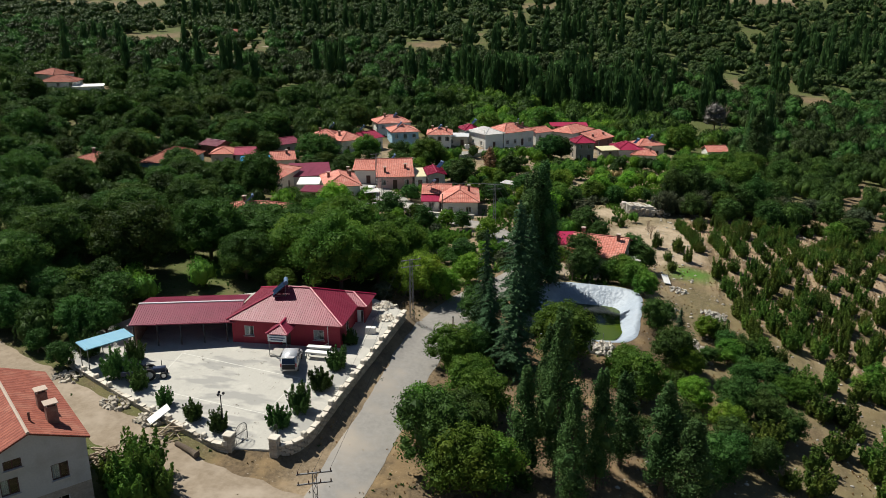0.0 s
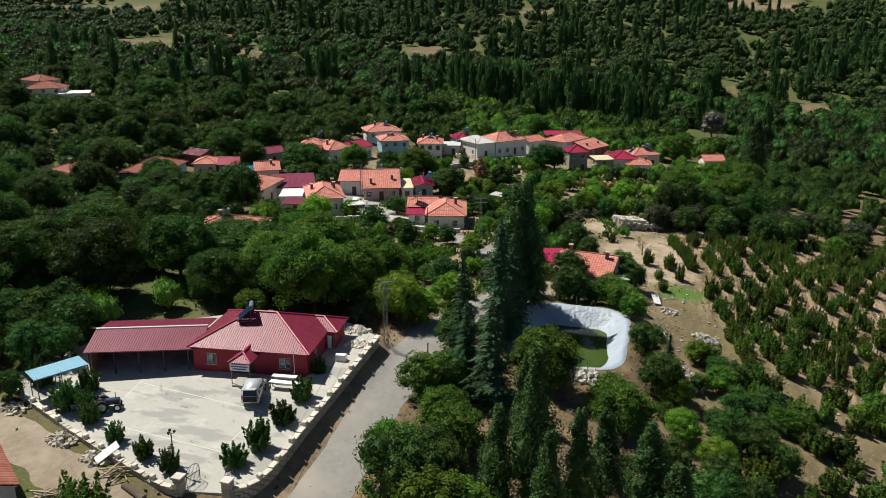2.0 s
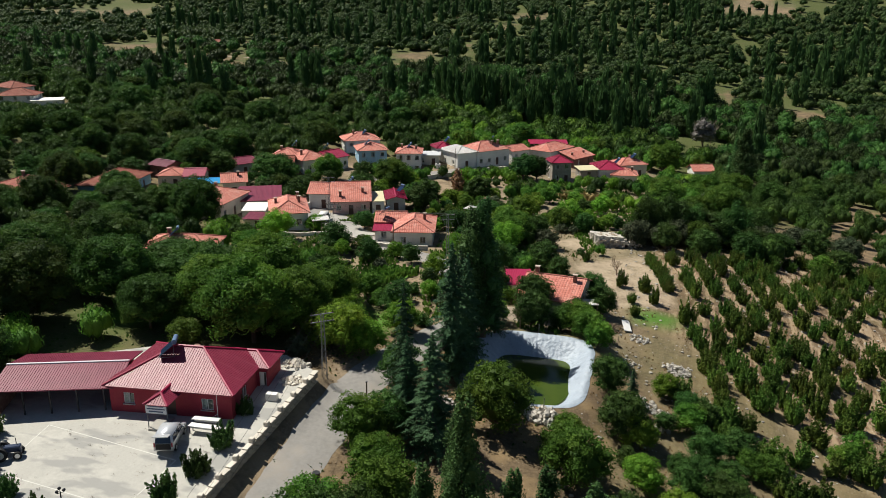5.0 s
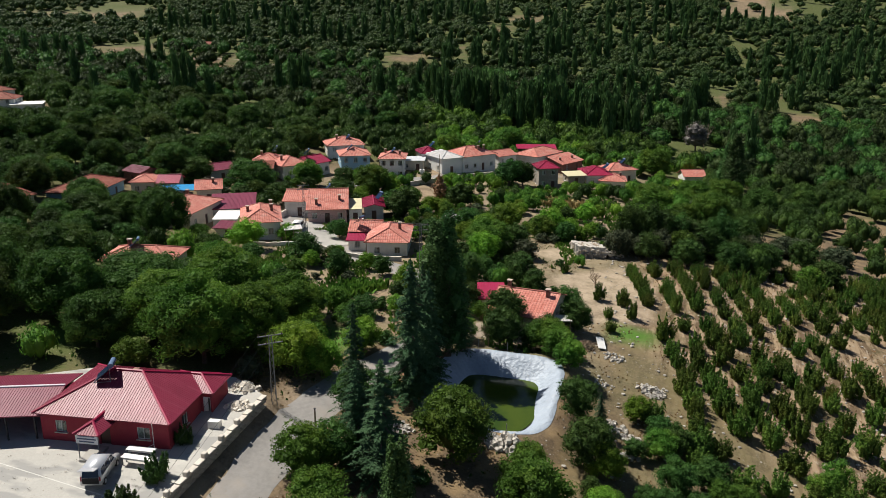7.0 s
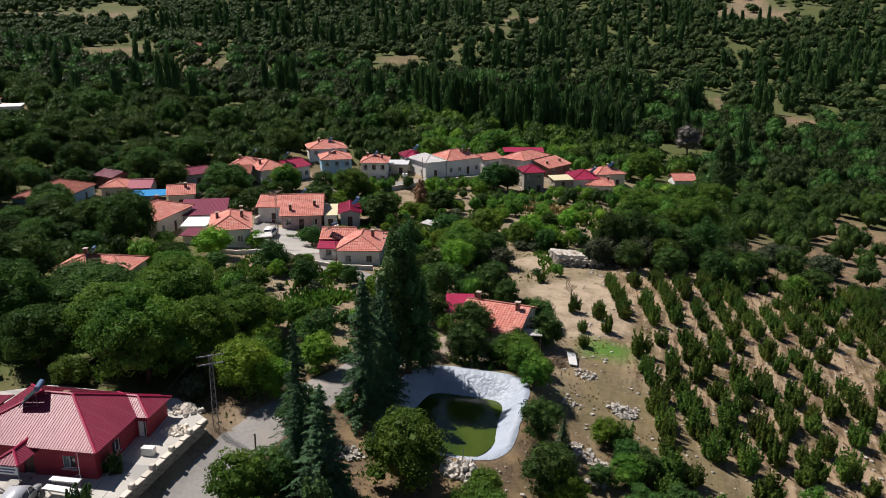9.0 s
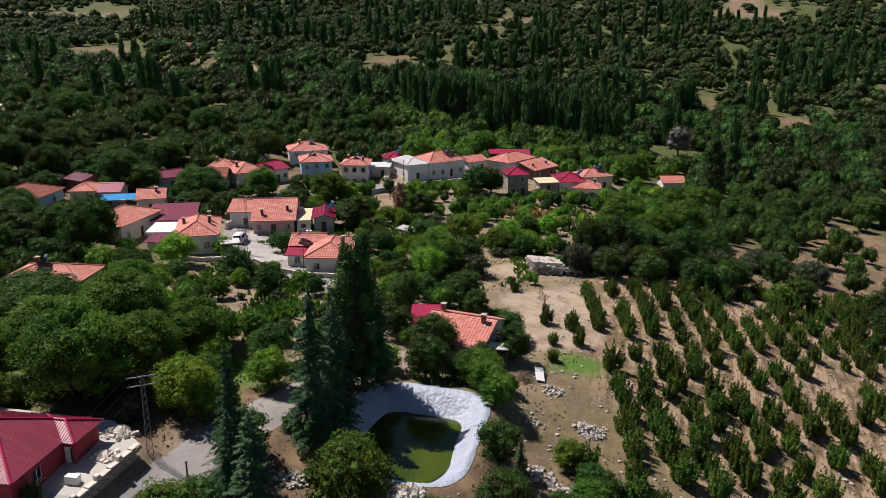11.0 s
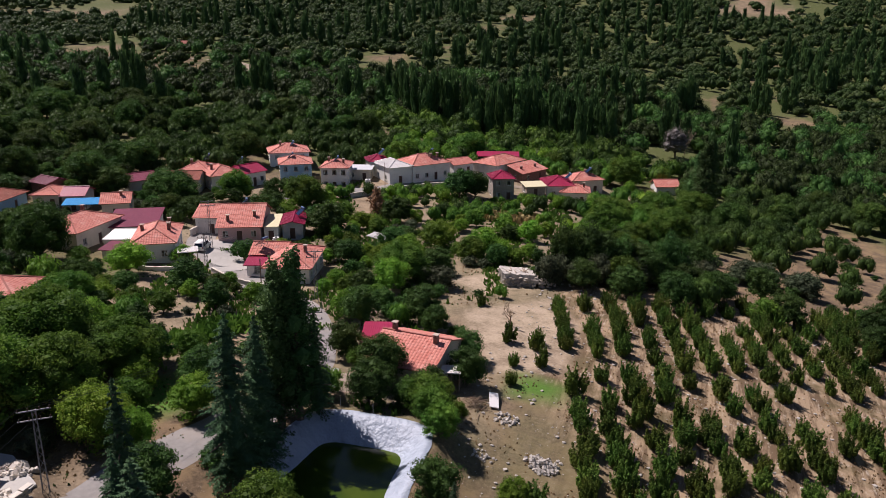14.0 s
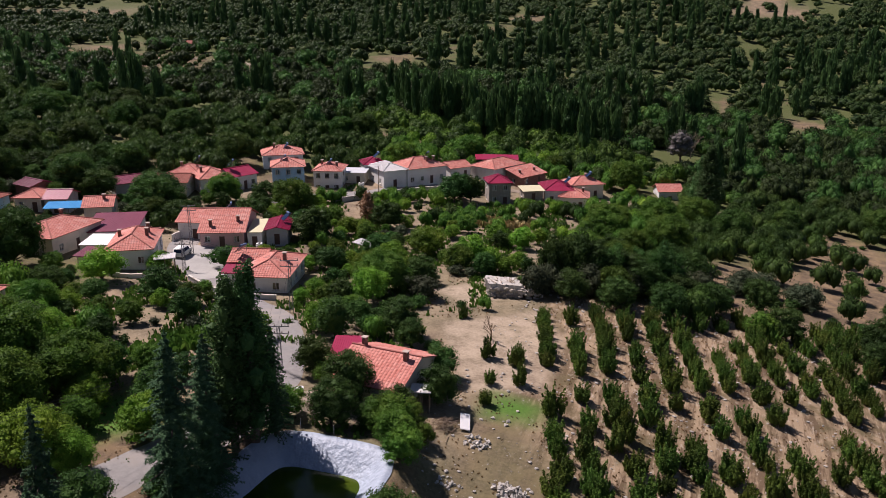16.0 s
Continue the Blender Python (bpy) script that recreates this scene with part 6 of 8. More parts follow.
# woods round the village: walnuts, darker broadleaf trees and garden trees, thinning into gardens
tally = {"walnut": 15, "dark": 16, "bright": 14, "grey": 42}
most = {"walnut": 120, "dark": 270, "bright": 270, "grey": 120}
MID = []            # those too far off to be told apart join the woods below
for k in range(9000):
    y = 56 + 215 * rnd.random() ** 0.85
    x = rnd.uniform(-1.10 * y - 24, 0.26 * y + 22)
    if (x > -5 and y < 153) or (x > -31 and y < 106) or (-33 < x < -3 and 106 <= y < 152 and rnd.random() < 0.35):
        continue
    if -46 < x < -25 and 98 < y < 128 and rnd.random() < 0.8:
        continue
    garden = -62 < x < 0 and 104 < y < 215 and x > -62 + (125 - y) * 0.6
    open_slope = any(float(polygon_gap(np.array(x), np.array(y), p)) < 0.5 for p in SLOPES)
    if (garden and noise.noise((x / 8, y / 8, 2)) < -0.02) or (open_slope and rnd.random() < 0.9):
        continue
    big = rnd.random() < (0.5 if x < -30 and y < 135 and not garden else 0.04 if garden else 0.45 if 0 < x < 20 and y > 165 else 0.25)
    big = big and not (x > -4 and y < 182)
    r = 3.3 if big else 1.9
    if not free(x, y, r * (rnd.uniform(0.2, 0.5) if garden else rnd.uniform(0.55, 0.85))) or not clear(x, y, 2.2 + r * 0.5):
        continue
    s = rnd.uniform(0.7, 1.12) * (rnd.uniform(0.42, 0.8) if garden else 1.0)
    top = low_before_houses(x, y)
    if top < 1.5:
        continue
    s = min(s, top / (9.0 if big else 5.6))
    if big and s < 0.55:
        continue
    taken.append((x, y, r * s))
    u = rnd.random()
    # darker kinds west and east imitate light falling off towards the view's edges
    kind = "walnut" if big else "dark" if u < (0.20 if garden else 0.78 if x < -64 else 0.45 if x < -30 else 0.36 if -6 < x < 14 and y < 240 else 0.80) else "bright" if u < 0.86 else "grey"
    if tally[kind] >= most[kind] or (y > 190 and kind != "walnut"):
        MID.append((x, y, 5.5 * s, 2.7 * s))
        continue
    tally[kind] += 1
    place(rnd.choice({"walnut": LIGHT if -60 < x < 22 else WALNUT, "dark": DARK, "bright": BRIGHT + FRESH if garden else FRESH + FRESH + BRIGHT[:1] if x > -64 else FRESH, "grey": GREYBUSH}[kind]), x, y, s, s * rnd.uniform(0.85, 1.05))
for k in range(260):
    x, y = (rnd.uniform(-60, -8), rnd.uniform(52, 172)) if k < 170 else (rnd.uniform(10, 60), rnd.uniform(155, 260))
    if free(x, y, 0.5) and clear(x, y, 3.2) and not (-33 < x < -23 and y < 95):
        taken.append((x, y, 0.9))
        place(rnd.choice(BUSH), x, y, rnd.uniform(0.5, 1.1))

for p in PROTOS:
    for o in (*p.children_recursive, p):
        bpy.data.objects.remove(o)


# ---- far woods, too many to count: joined low crowns ----
def far_mesh(name, kind, spots, material, label, rich=1):
    """spots: x, y, height, radius."""
    tmpl = []
    for i in range(5):
        L = Leaves(900 + i + (50 if kind == "poplar" else 0))
        if kind == "poplar":
            for j, f in enumerate((0.10, 0.22, 0.34, 0.46, 0.58, 0.70, 0.82)):
                w = (0.80 + 0.5 * min(f, 0.3)) * (1.0 - 0.75 * max(0, f - 0.40)) * L.r.uniform(0.85, 1.12)
                c = (L.r.normal(0, 0.14), L.r.normal(0, 0.14), f + 0.05)
                L.core(c, (0.66 * w, 0.66 * w, 0.12), 1, 0.25)
                L.cloud(c, (0.82 * w, 0.82 * w, 0.13), 70, 0.15, -1.0, 0.35)
        else:
            n = 6 if rich > 1 else 5
            for j in range(n):
                a = j * 2.4 + L.r.uniform(0, 1)
                out = 0.46 * L.r.uniform(0.75, 1.15) if j < n - 1 else 0.1
                c = (out * math.cos(a), out * math.sin(a), 0.40 + 0.22 * j / n + L.r.uniform(-0.05, 0.05))
                rr = L.r.uniform(0.40, 0.54)
                L.core(c, (rr * 0.86, rr * 0.86, 0.30), 1, 0.2)
                L.cloud(c, (rr, rr, 0.36), int(46 * rich), 0.108 / rich ** 0.4, -0.6, 0.45)
        tmpl.append((np.concatenate(L.v), np.concatenate(L.t)))
    V, T, n = [], [], 0
    zs = gz(np.array([s[0] for s in spots]), np.array([s[1] for s in spots]))
    for (x, y, h, r), z in zip(spots, zs):
        v, t = tmpl[rng.integers(5)]
        a = rng.uniform(0, 6.28)
        c, s = math.cos(a), math.sin(a)
        w = np.stack([(v[:, 0] * c - v[:, 1] * s) * r + x, (v[:, 0] * s + v[:, 1] * c) * r + y, v[:, 2] * h + z - 0.15], 1)
        V.append(w)
        T.append(t + n)
        n += len(v)
    V, T = np.concatenate(V), np.concatenate(T)
    me = bpy.data.meshes.new(name)
    me.vertices.add(len(V))
    me.vertices.foreach_set("co", V.astype(np.float32).ravel())
    me.loops.add(T.size)
    me.loops.foreach_set("vertex_index", T.ravel().astype(np.int32))
    me.polygons.add(len(T))
    me.polygons.foreach_set("loop_start", (np.arange(len(T)) * 3).astype(np.int32))
    me.update(calc_edges=True)
    me.validate()
    me.materials.append(material)
    ob = new(name, me)
    return tagged(ob, label, "woods", kind="stuff")


def scatter(n, y0, y1, gap, seed, thin=0.0):
    r = np.random.default_rng(seed)
    cell, used, out = gap, {}, []
    fields = FAR_FIELDS + SCARS + GREENS
    Y = y0 + (y1 - y0) * r.random(n) ** 0.75
    X = r.uniform(-1.12 * Y - 30, 0.28 * Y + 30)
    ok = np.ones(n, bool)
    far = np.hypot(X, Y)
    lone = r.random(n)                          # the few trees that stand in the open
    for p in fields:
        for ahead in (0, 7, 14, 20):        # keeps the near side of a field open
            ok &= (polygon_gap(X * (1 + ahead / far), Y * (1 + ahead / far), p) > 1.0) | (lone < (0.035 if p in SCARS else 0.006))
    for x, y in zip(X[ok], Y[ok]):
        k = (int(x // cell), int(y // cell))
        if k in used or noise.noise((x / 30, y / 22, 5)) + 0.5 * noise.noise((x / 9, y / 9, 3)) < -0.24 - 0.10 * (y > 300) + thin:
            continue
        if y < 300 and (any(a < x < b and c < y < d for a, b, c, d in BLOCK) or not free(x, y, 1.2)
                        or np.min(np.hypot(ROADXY[:, 0] - x, ROADXY[:, 1] - y)) < 3.5):
            continue
        if -260 < x < -175 and 355 < y < 405 and np.min(np.hypot(ROADXY[:, 0] - x, ROADXY[:, 1] - y)) < 5:
            continue
        used[k] = 1
        out.append((x, y))
    return out


near_spots = scatter(11000, 262, 420, 5.4, 1)
far_spots = scatter(17000, 415, 1000, 8.0, 2)


def stand_of(spots, pick, h, r):
    """Trees of one kind: pick(i) of every eight, with heights and radii in those ranges."""
    return [(x, y, rng.uniform(*h), rng.uniform(*r)) for i, (x, y) in enumerate(spots) if pick(i % 8)]


behind = [p for p in near_spots if p[1] < 305 and -95 < p[0] < 14]
near_spots = [p for p in near_spots if not (p[1] < 305 and -95 < p[0] < 14)]
far_mesh("far_woods", "broad", stand_of(behind, lambda i: i % 2 == 0, (3.5, 7), (2.4, 4.6)), M["fresh"], "fresh green trees behind the village", 2)
far_mesh("far_woods", "broad", stand_of(behind, lambda i: i % 2 == 1, (3.5, 8), (2.4, 4.6)), M["walnut"], "green trees behind the village", 2)
# Valley and hillside stands: darkened leaf colours take the place of weaker light.
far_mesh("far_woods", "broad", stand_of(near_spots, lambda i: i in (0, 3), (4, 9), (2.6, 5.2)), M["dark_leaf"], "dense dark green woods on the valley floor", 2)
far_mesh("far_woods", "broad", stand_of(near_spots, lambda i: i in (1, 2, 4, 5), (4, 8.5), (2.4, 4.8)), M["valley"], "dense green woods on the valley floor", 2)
far_mesh("far_woods", "broad", stand_of(near_spots, lambda i: i == 6, (3, 7), (2.2, 4.4)), M["olive"], "olive green trees in the valley woods", 2)
far_mesh("far_woods", "broad", stand_of(near_spots, lambda i: i == 7, (3, 6), (2.2, 4.2)), M["walnut"], "scattered lighter green trees in the valley woods", 2)
far_mesh("far_woods", "broad", stand_of(far_spots, lambda i: i in (0, 4, 6), (4, 8), (3.6, 6.2)), M["olive"], "olive green woods covering the far hillside")
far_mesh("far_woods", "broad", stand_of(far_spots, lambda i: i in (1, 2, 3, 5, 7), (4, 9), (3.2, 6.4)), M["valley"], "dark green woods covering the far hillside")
# Both sides get dark leaf tones, the middle bright ones, imitating lens falloff.
WEST, EAST = [m for m in MID if m[0] < -66 or m[0] > 14], [m for m in MID if -66 <= m[0] <= 14]
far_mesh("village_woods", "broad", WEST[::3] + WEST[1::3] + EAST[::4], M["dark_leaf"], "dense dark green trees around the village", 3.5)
far_mesh("village_woods", "broad", EAST[1::4], M["bright"], "bright green trees around the village", 3.5)
far_mesh("village_woods", "broad", WEST[2::3], M["walnut"], "dense green trees beside the village", 3.5)
far_mesh("village_woods", "broad", EAST[2::4] + EAST[3::4], M["fresh"], "fresh green trees around the village", 3.5)
# saplings planted in rows on the far field
rows = [(-258 + 5.4 * i + 3.0 * j, 396 + 2.0 * i - 7.0 * j) for i in range(6) for j in range(7)]
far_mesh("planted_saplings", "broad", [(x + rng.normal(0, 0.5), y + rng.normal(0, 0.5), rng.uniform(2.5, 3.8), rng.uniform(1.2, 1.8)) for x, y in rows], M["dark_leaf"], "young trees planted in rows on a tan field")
# poplar belts
belts = []
for ax, ay, bx, by, n, w in ((-75, 312, -52, 308, 26, 12), (-48, 310, -12, 318, 54, 14), (-112, 322, -80, 318, 10, 14), (-146, 300, -132, 306, 6, 6), (-215, 245, -150, 262, 10, 12),
                             (-4, 300, 12, 340, 6, 12), (40, 425, 62, 440, 6, 8), (10, 395, 22, 400, 8, 3), (-240, 470, -150, 500, 22, 24), (-130, 430, -70, 450, 16, 20),
                             (-110, 480, -20, 520, 26, 30), (40, 520, 150, 600, 34, 40), (-330, 480, -260, 540, 26, 30), (-60, 600, 60, 680, 40, 50), (-420, 640, -200, 700, 40, 50),
                             (22, 288, 30, 300, 3, 5), (-300, 330, -215, 350, 14, 16), (60, 470, 110, 520, 12, 16), (-60, 380, 20, 420, 12, 24), (100, 640, 220, 720, 30, 40), (-200, 560, -80, 640, 40, 50)):
    for k in range(n):
        f = rng.random()
        belts.append((ax + (bx - ax) * f + rng.normal(0, w / 3), ay + (by - ay) * f + rng.normal(0, w / 2), rng.uniform(12, 19), rng.uniform(1.7, 2.7)))
belts = [b for b in belts if all(float(polygon_gap(np.array(b[0] * (1 + k / b[1])), np.array(b[1] + k), p)) > 1.0 for p in FAR_FIELDS + SCARS for k in (0, 12, 24, 36))]
far_mesh("poplar_belt", "poplar", belts, M["poplar"], "rows of tall dark poplars across the valley")


# ---- yard ----
def yard_slab():
    bm = Bm()
    top = [bm.verts.new((x, y, yard_z(y))) for x, y in YARD]
    low = [bm.verts.new((x, y, yard_z(y) - 0.5)) for x, y in YARD]
    bm.faces.new(top)
    for i in range(len(YARD)):
        j = (i + 1) % len(YARD)
        bm.faces.new([top[i], low[i], low[j], top[j]])
    ob = part("pavement_yard", bm, yard_material())
    tagged(ob, "pale worn concrete yard with darker damp patches", "pavement", kind="structure")
    corners = [(-49.4, 66.3), (-34.6, 64.7), (-35.0, 58.1), (-48.6, 59.3)]
    for a, b in zip(corners, corners[1:] + corners[:1]):
        a, b = Vector(a), Vector(b)
        d = (b - a).normalized()
        s = Vector((-d.y, d.x)) * 0.045
        n = 12
        v, f = [], []
        for k in range(n + 1):
            p = a + (b - a) * (k / n)
            for q in (p - s, p + s):
                v.append((q.x, q.y, yard_z(q.y) + 0.006))
        for k in range(n):
            f.append((2 * k, 2 * k + 2, 2 * k + 3, 2 * k + 1))
        tagged(link("court_line", v, f, M["line"]), "worn white court line painted on concrete", "road marking", kind="structure")


def yard_material():
    n = Nodes("yard_concrete")
    at = n.where("world")
    fine, mid, big = n.noise(at, 5.0, 5.0, 0.7), n.noise(at, 0.55, 5.0, 0.65), n.noise(at, 0.13, 3.0, 0.6, (1.0, 2.6, 1.0))
    c = n.mix(n.ramp(fine, 0.3, 0.7), (0.385, 0.37, 0.335), (0.45, 0.435, 0.395))
    c = n.mix(n.ramp(mid, 0.5, 0.72), c, (0.50, 0.48, 0.435))
    c = n.mix(n.math("MULTIPLY", n.ramp(big, 0.52, 0.58), 0.80), c, (0.285, 0.28, 0.265))
    spot = n.ramp(n.noise(at, 1.9, 4.0, 0.8), 0.645, 0.70)
    c = n.mix(n.math("MULTIPLY", spot, 0.6), c, (0.20, 0.17, 0.12))
    n.bump(fine, 0.15, 0.02)
    return n.done(c, 0.9, 0.0, 0.25)


yard_slab()


def stone_mesh(name, s, material, seed=0, rough=0.05):
    """A worn block of about size s, for sharing."""
    r = random.Random(seed)
    bm = Bm()
    box(bm, (0, 0, 0), s, None, min(s) * 0.12)
    for v in bm.verts:
        v.co += Vector((r.uniform(-1, 1), r.uniform(-1, 1), r.uniform(-1, 1))) * min(s) * rough
    me = bpy.data.meshes.new(name)
    bmesh.ops.recalc_face_normals(bm, faces=bm.faces)
    bm.to_mesh(me)
    bm.free()
    me.materials.append(material)
    return me


def stone_wall(name, pts, height, base_of, label, thick=0.4, piers=3.0, pier_mat="pale_stone", cope=True, rows=4, gaps=0.0, block=0.55, seed=3):
    """A low wall of single blocks along a line, with a core, piers and coping slabs."""
    r = random.Random(seed)
    line = smooth_line(pts, 0.25)
    ob = thing(name, pose(0, 0, 0), label, "wall", kind="structure")
    h = height / rows
    blocks = [stone_mesh("stone", (block - 0.03, thick, h - 0.03), M["ashlar"], seed + k) for k in range(4)]
    piers_me = [stone_mesh("pier", (0.44, 0.46, 0.5), M[pier_mat], seed + 9 + k, 0.03) for k in range(2)]
    slab_me = [stone_mesh("coping_stone", (1.0, thick + 0.12, 0.12), M[pier_mat], seed + 20 + k, 0.06) for k in range(2)]
    dist, acc, made = [0.0], 0.0, 0
    for a, b in zip(line, line[1:]):
        acc += (b - a).length
        dist.append(acc)

    def at(u):
        k = min(max(int(np.searchsorted(dist, u)) - 1, 0), len(line) - 2)
        f = (u - dist[k]) / max(1e-6, dist[k + 1] - dist[k])
        p = line[k] + (line[k + 1] - line[k]) * f
        d = line[k + 1] - line[k]
        return p, math.degrees(math.atan2(d.y, d.x))

    def set_piece(me, u, z, nm, jig=1.0):
        p, a = at(u)
        o = new(nm, me)
        o.parent = ob
        o.matrix_basis = pose(p.x, p.y, z, r.uniform(-1, 1) * jig, r.uniform(-1, 1) * jig, a + r.uniform(-1.5, 1.5) * jig)
    n = int(acc / block)
    for i in range(n):
        for j in range(rows):
            u = (i + 0.5 + (0.5 if j % 2 else 0)) * block
            if u > acc - block * 0.4 or (j == rows - 1 and r.random() < gaps):
                continue
            p, _ = at(u)
            set_piece(r.choice(blocks), u, base_of(p) + (j + 0.5) * h, "stone")
    u = 0.3
    while u < acc - 0.3:
        p, _ = at(u)
        if r.random() > gaps:
            set_piece(r.choice(piers_me), u, base_of(p) + height + 0.22, "pier", 2.0)
        if cope:
            w = u + 0.85
            while w < min(u + piers - 0.6, acc - 0.3):
                q, _ = at(w)
                if r.random() > gaps * 1.2:
                    set_piece(r.choice(slab_me), w, base_of(q) + height + 0.05, "coping_stone", 2.0)
                w += 1.04
        u += piers
    return ob


# road-side wall: its foot follows the road, its head the yard
stone_wall("wall_road", [(-31.3, 53.0), (-29.9, 53.9), (-29.15, 56.0), (-29.1, 62), (-29.0, 70), (-28.9, 80.8)], 1.75,
           lambda p: yard_z(p.y) - 1.15, "grey stone yard wall with pale piers and coping", 0.42, 2.6, rows=6, block=0.68, seed=31)
stone_wall("wall_track", [(-35.2, 52.2), (-37.0, 52.4), (-40.6, 53.6), (-48.1, 56.3), (-57.2, 60.0), (-66, 63.6)], 0.75,
           lambda p: yard_z(p.y) - 0.25, "low broken stone wall with pale slabs along the track", 0.4, 2.5, rows=3, gaps=0.2, block=0.6, seed=47)


def iron_gate(x, y, ang, label):
    ob = thing("gate", pose(x, y, yard_z(y), 0, 0, ang), label, "gate", "iron yard gates")
    bm = Bm()
    box(bm, (0.03, 0, 0.7), (0.05, 0.05, 1.35))
    box(bm, (1.45, 0, 0.7), (0.05, 0.05, 1.35))
    box(bm, (0.74, 0, 0.1), (1.45, 0.045, 0.05))
    box(bm, (0.74, 0, 1.0), (1.45, 0.045, 0.05))
    part("frame", bm, M["dark_steel"], ob)
    bm = Bm()
    last = None
    for k in range(13):
        a = math.pi * k / 12
        p = (0.74 - 0.7 * math.cos(a), 0, 1.36 + 0.5 * math.sin(a))
        if last:
            rod(bm, last, p, 0.025, None, 6)
        last = p
    part("arch", bm, M["dark_steel"], ob)
    for k in range(9):
        u = 0.16 + k * 0.145
        top = 1.36 + 0.5 * math.sin(math.acos(max(-1, min(1, (0.74 - u) / 0.7))))
        bm = Bm()
        rod(bm, (u, 0, 0.1), (u, 0, top), 0.012, None, 5)
        part("bar", bm, M["dark_steel"], ob)


iron_gate(-34.9, 52.9, 78, "open dark iron gate leaf with an arched top")
iron_gate(-31.6, 53.4, 100, "open dark iron gate leaf with an arched top")


def gate_pier(x, y):
    ob = thing("gate_pier", pose(x, y, yard_z(y) - 0.5), "square cut-stone gate pier", "pier", "gate piers")
    for j in range(6):
        for k in range(2):
            o = new("stone", stone_mesh("stone", (0.78, 0.38, 0.30), M["ashlar"], j * 2 + k))
            o.parent = ob
            o.matrix_basis = pose(0, -0.19 + 0.38 * k, 0.15 + j * 0.31, 0, 0, 0) if j % 2 == 0 else pose(-0.19 + 0.38 * k, 0, 0.15 + j * 0.31, 0, 0, 90)
    one_box("cap", (0, 0, 1.93), (0.92, 0.92, 0.12), M["pale_stone"], ob, "pale cap stone", 0.03)


gate_pier(-35.3, 52.5)
gate_pier(-31.2, 53.1)


def lamp_post(x, y):
    ob = thing("street_lamp", pose(x, y, yard_z(y)), "dark metal lamp post with three small globes", "street lamp")
    bm = Bm()
    rod(bm, (0, 0, 0), (0, 0, 0.5), 0.11, 0.09, 10)
    rod(bm, (0, 0, 0.5), (0, 0, 3.7), 0.06, 0.045, 10)
    part("post", bm, M["dark_steel"], ob)
    for a in range(3):
        c, s = math.cos(a * 2.094 + 0.4), math.sin(a * 2.094 + 0.4)
        bm = Bm()
        rod(bm, (0, 0, 3.6), (0.28 * c, 0.28 * s, 3.68), 0.022, None, 6)
        arm = part("arm", bm, M["dark_steel"], ob)
        bm = Bm()
        bmesh.ops.create_uvsphere(bm, u_segments=10, v_segments=7, radius=0.13, matrix=Matrix.Translation((0.28 * c, 0.28 * s, 3.84)))
        part("globe", bm, M["dark_steel"], arm, "dark glass globe")


lamp_post(-37.2, 54.6)


def wheel(parent, x, y, r=0.31, w=0.2):
    bm = Bm()
    rod(bm, (x, y - w / 2, r), (x, y + w / 2, r), r, None, 18)
    ob = part("wheel", bm, M["black"], parent)
    bm = Bm()
    rod(bm, (x, y - w / 2 - 0.01, r), (x, y + w / 2 + 0.01, r), r * 0.6, None, 12)
    part("rim", bm, M["silver"], ob)


def side_shell(bm, outline, half, tuck=0.0, z_tuck=1.0):
    """A body from a side outline (x, z), drawn out to both sides and leaning in above z_tuck."""
    def lay(sign):
        return [bm.verts.new((x, sign * (half - (tuck * max(0, z - z_tuck))), z)) for x, z in outline]
    a, b = lay(-1), lay(1)
    n = len(outline)
    bm.faces.new(a)
    bm.faces.new(list(reversed(b)))
    for i in range(n):
        j = (i + 1) % n
        bm.faces.new([a[j], a[i], b[i], b[j]])
    bmesh.ops.bevel(bm, geom=bm.edges[:], offset=0.05, segments=2, affect="EDGES")


def panel(name, pts, material, parent, out):
    """A thin glazed or painted panel a little proud of the body."""
    bm = Bm()
    p = [Vector(q) for q in pts]
    o = Vector(out)
    a, b = [bm.verts.new(q + o) for q in p], [bm.verts.new(q - o) for q in p]
    bm.faces.new(a)
    bm.faces.new(list(reversed(b)))
    for i in range(len(p)):
        j = (i + 1) % len(p)
        bm.faces.new([a[i], a[j], b[j], b[i]])
    return part(name, bm, material, parent)


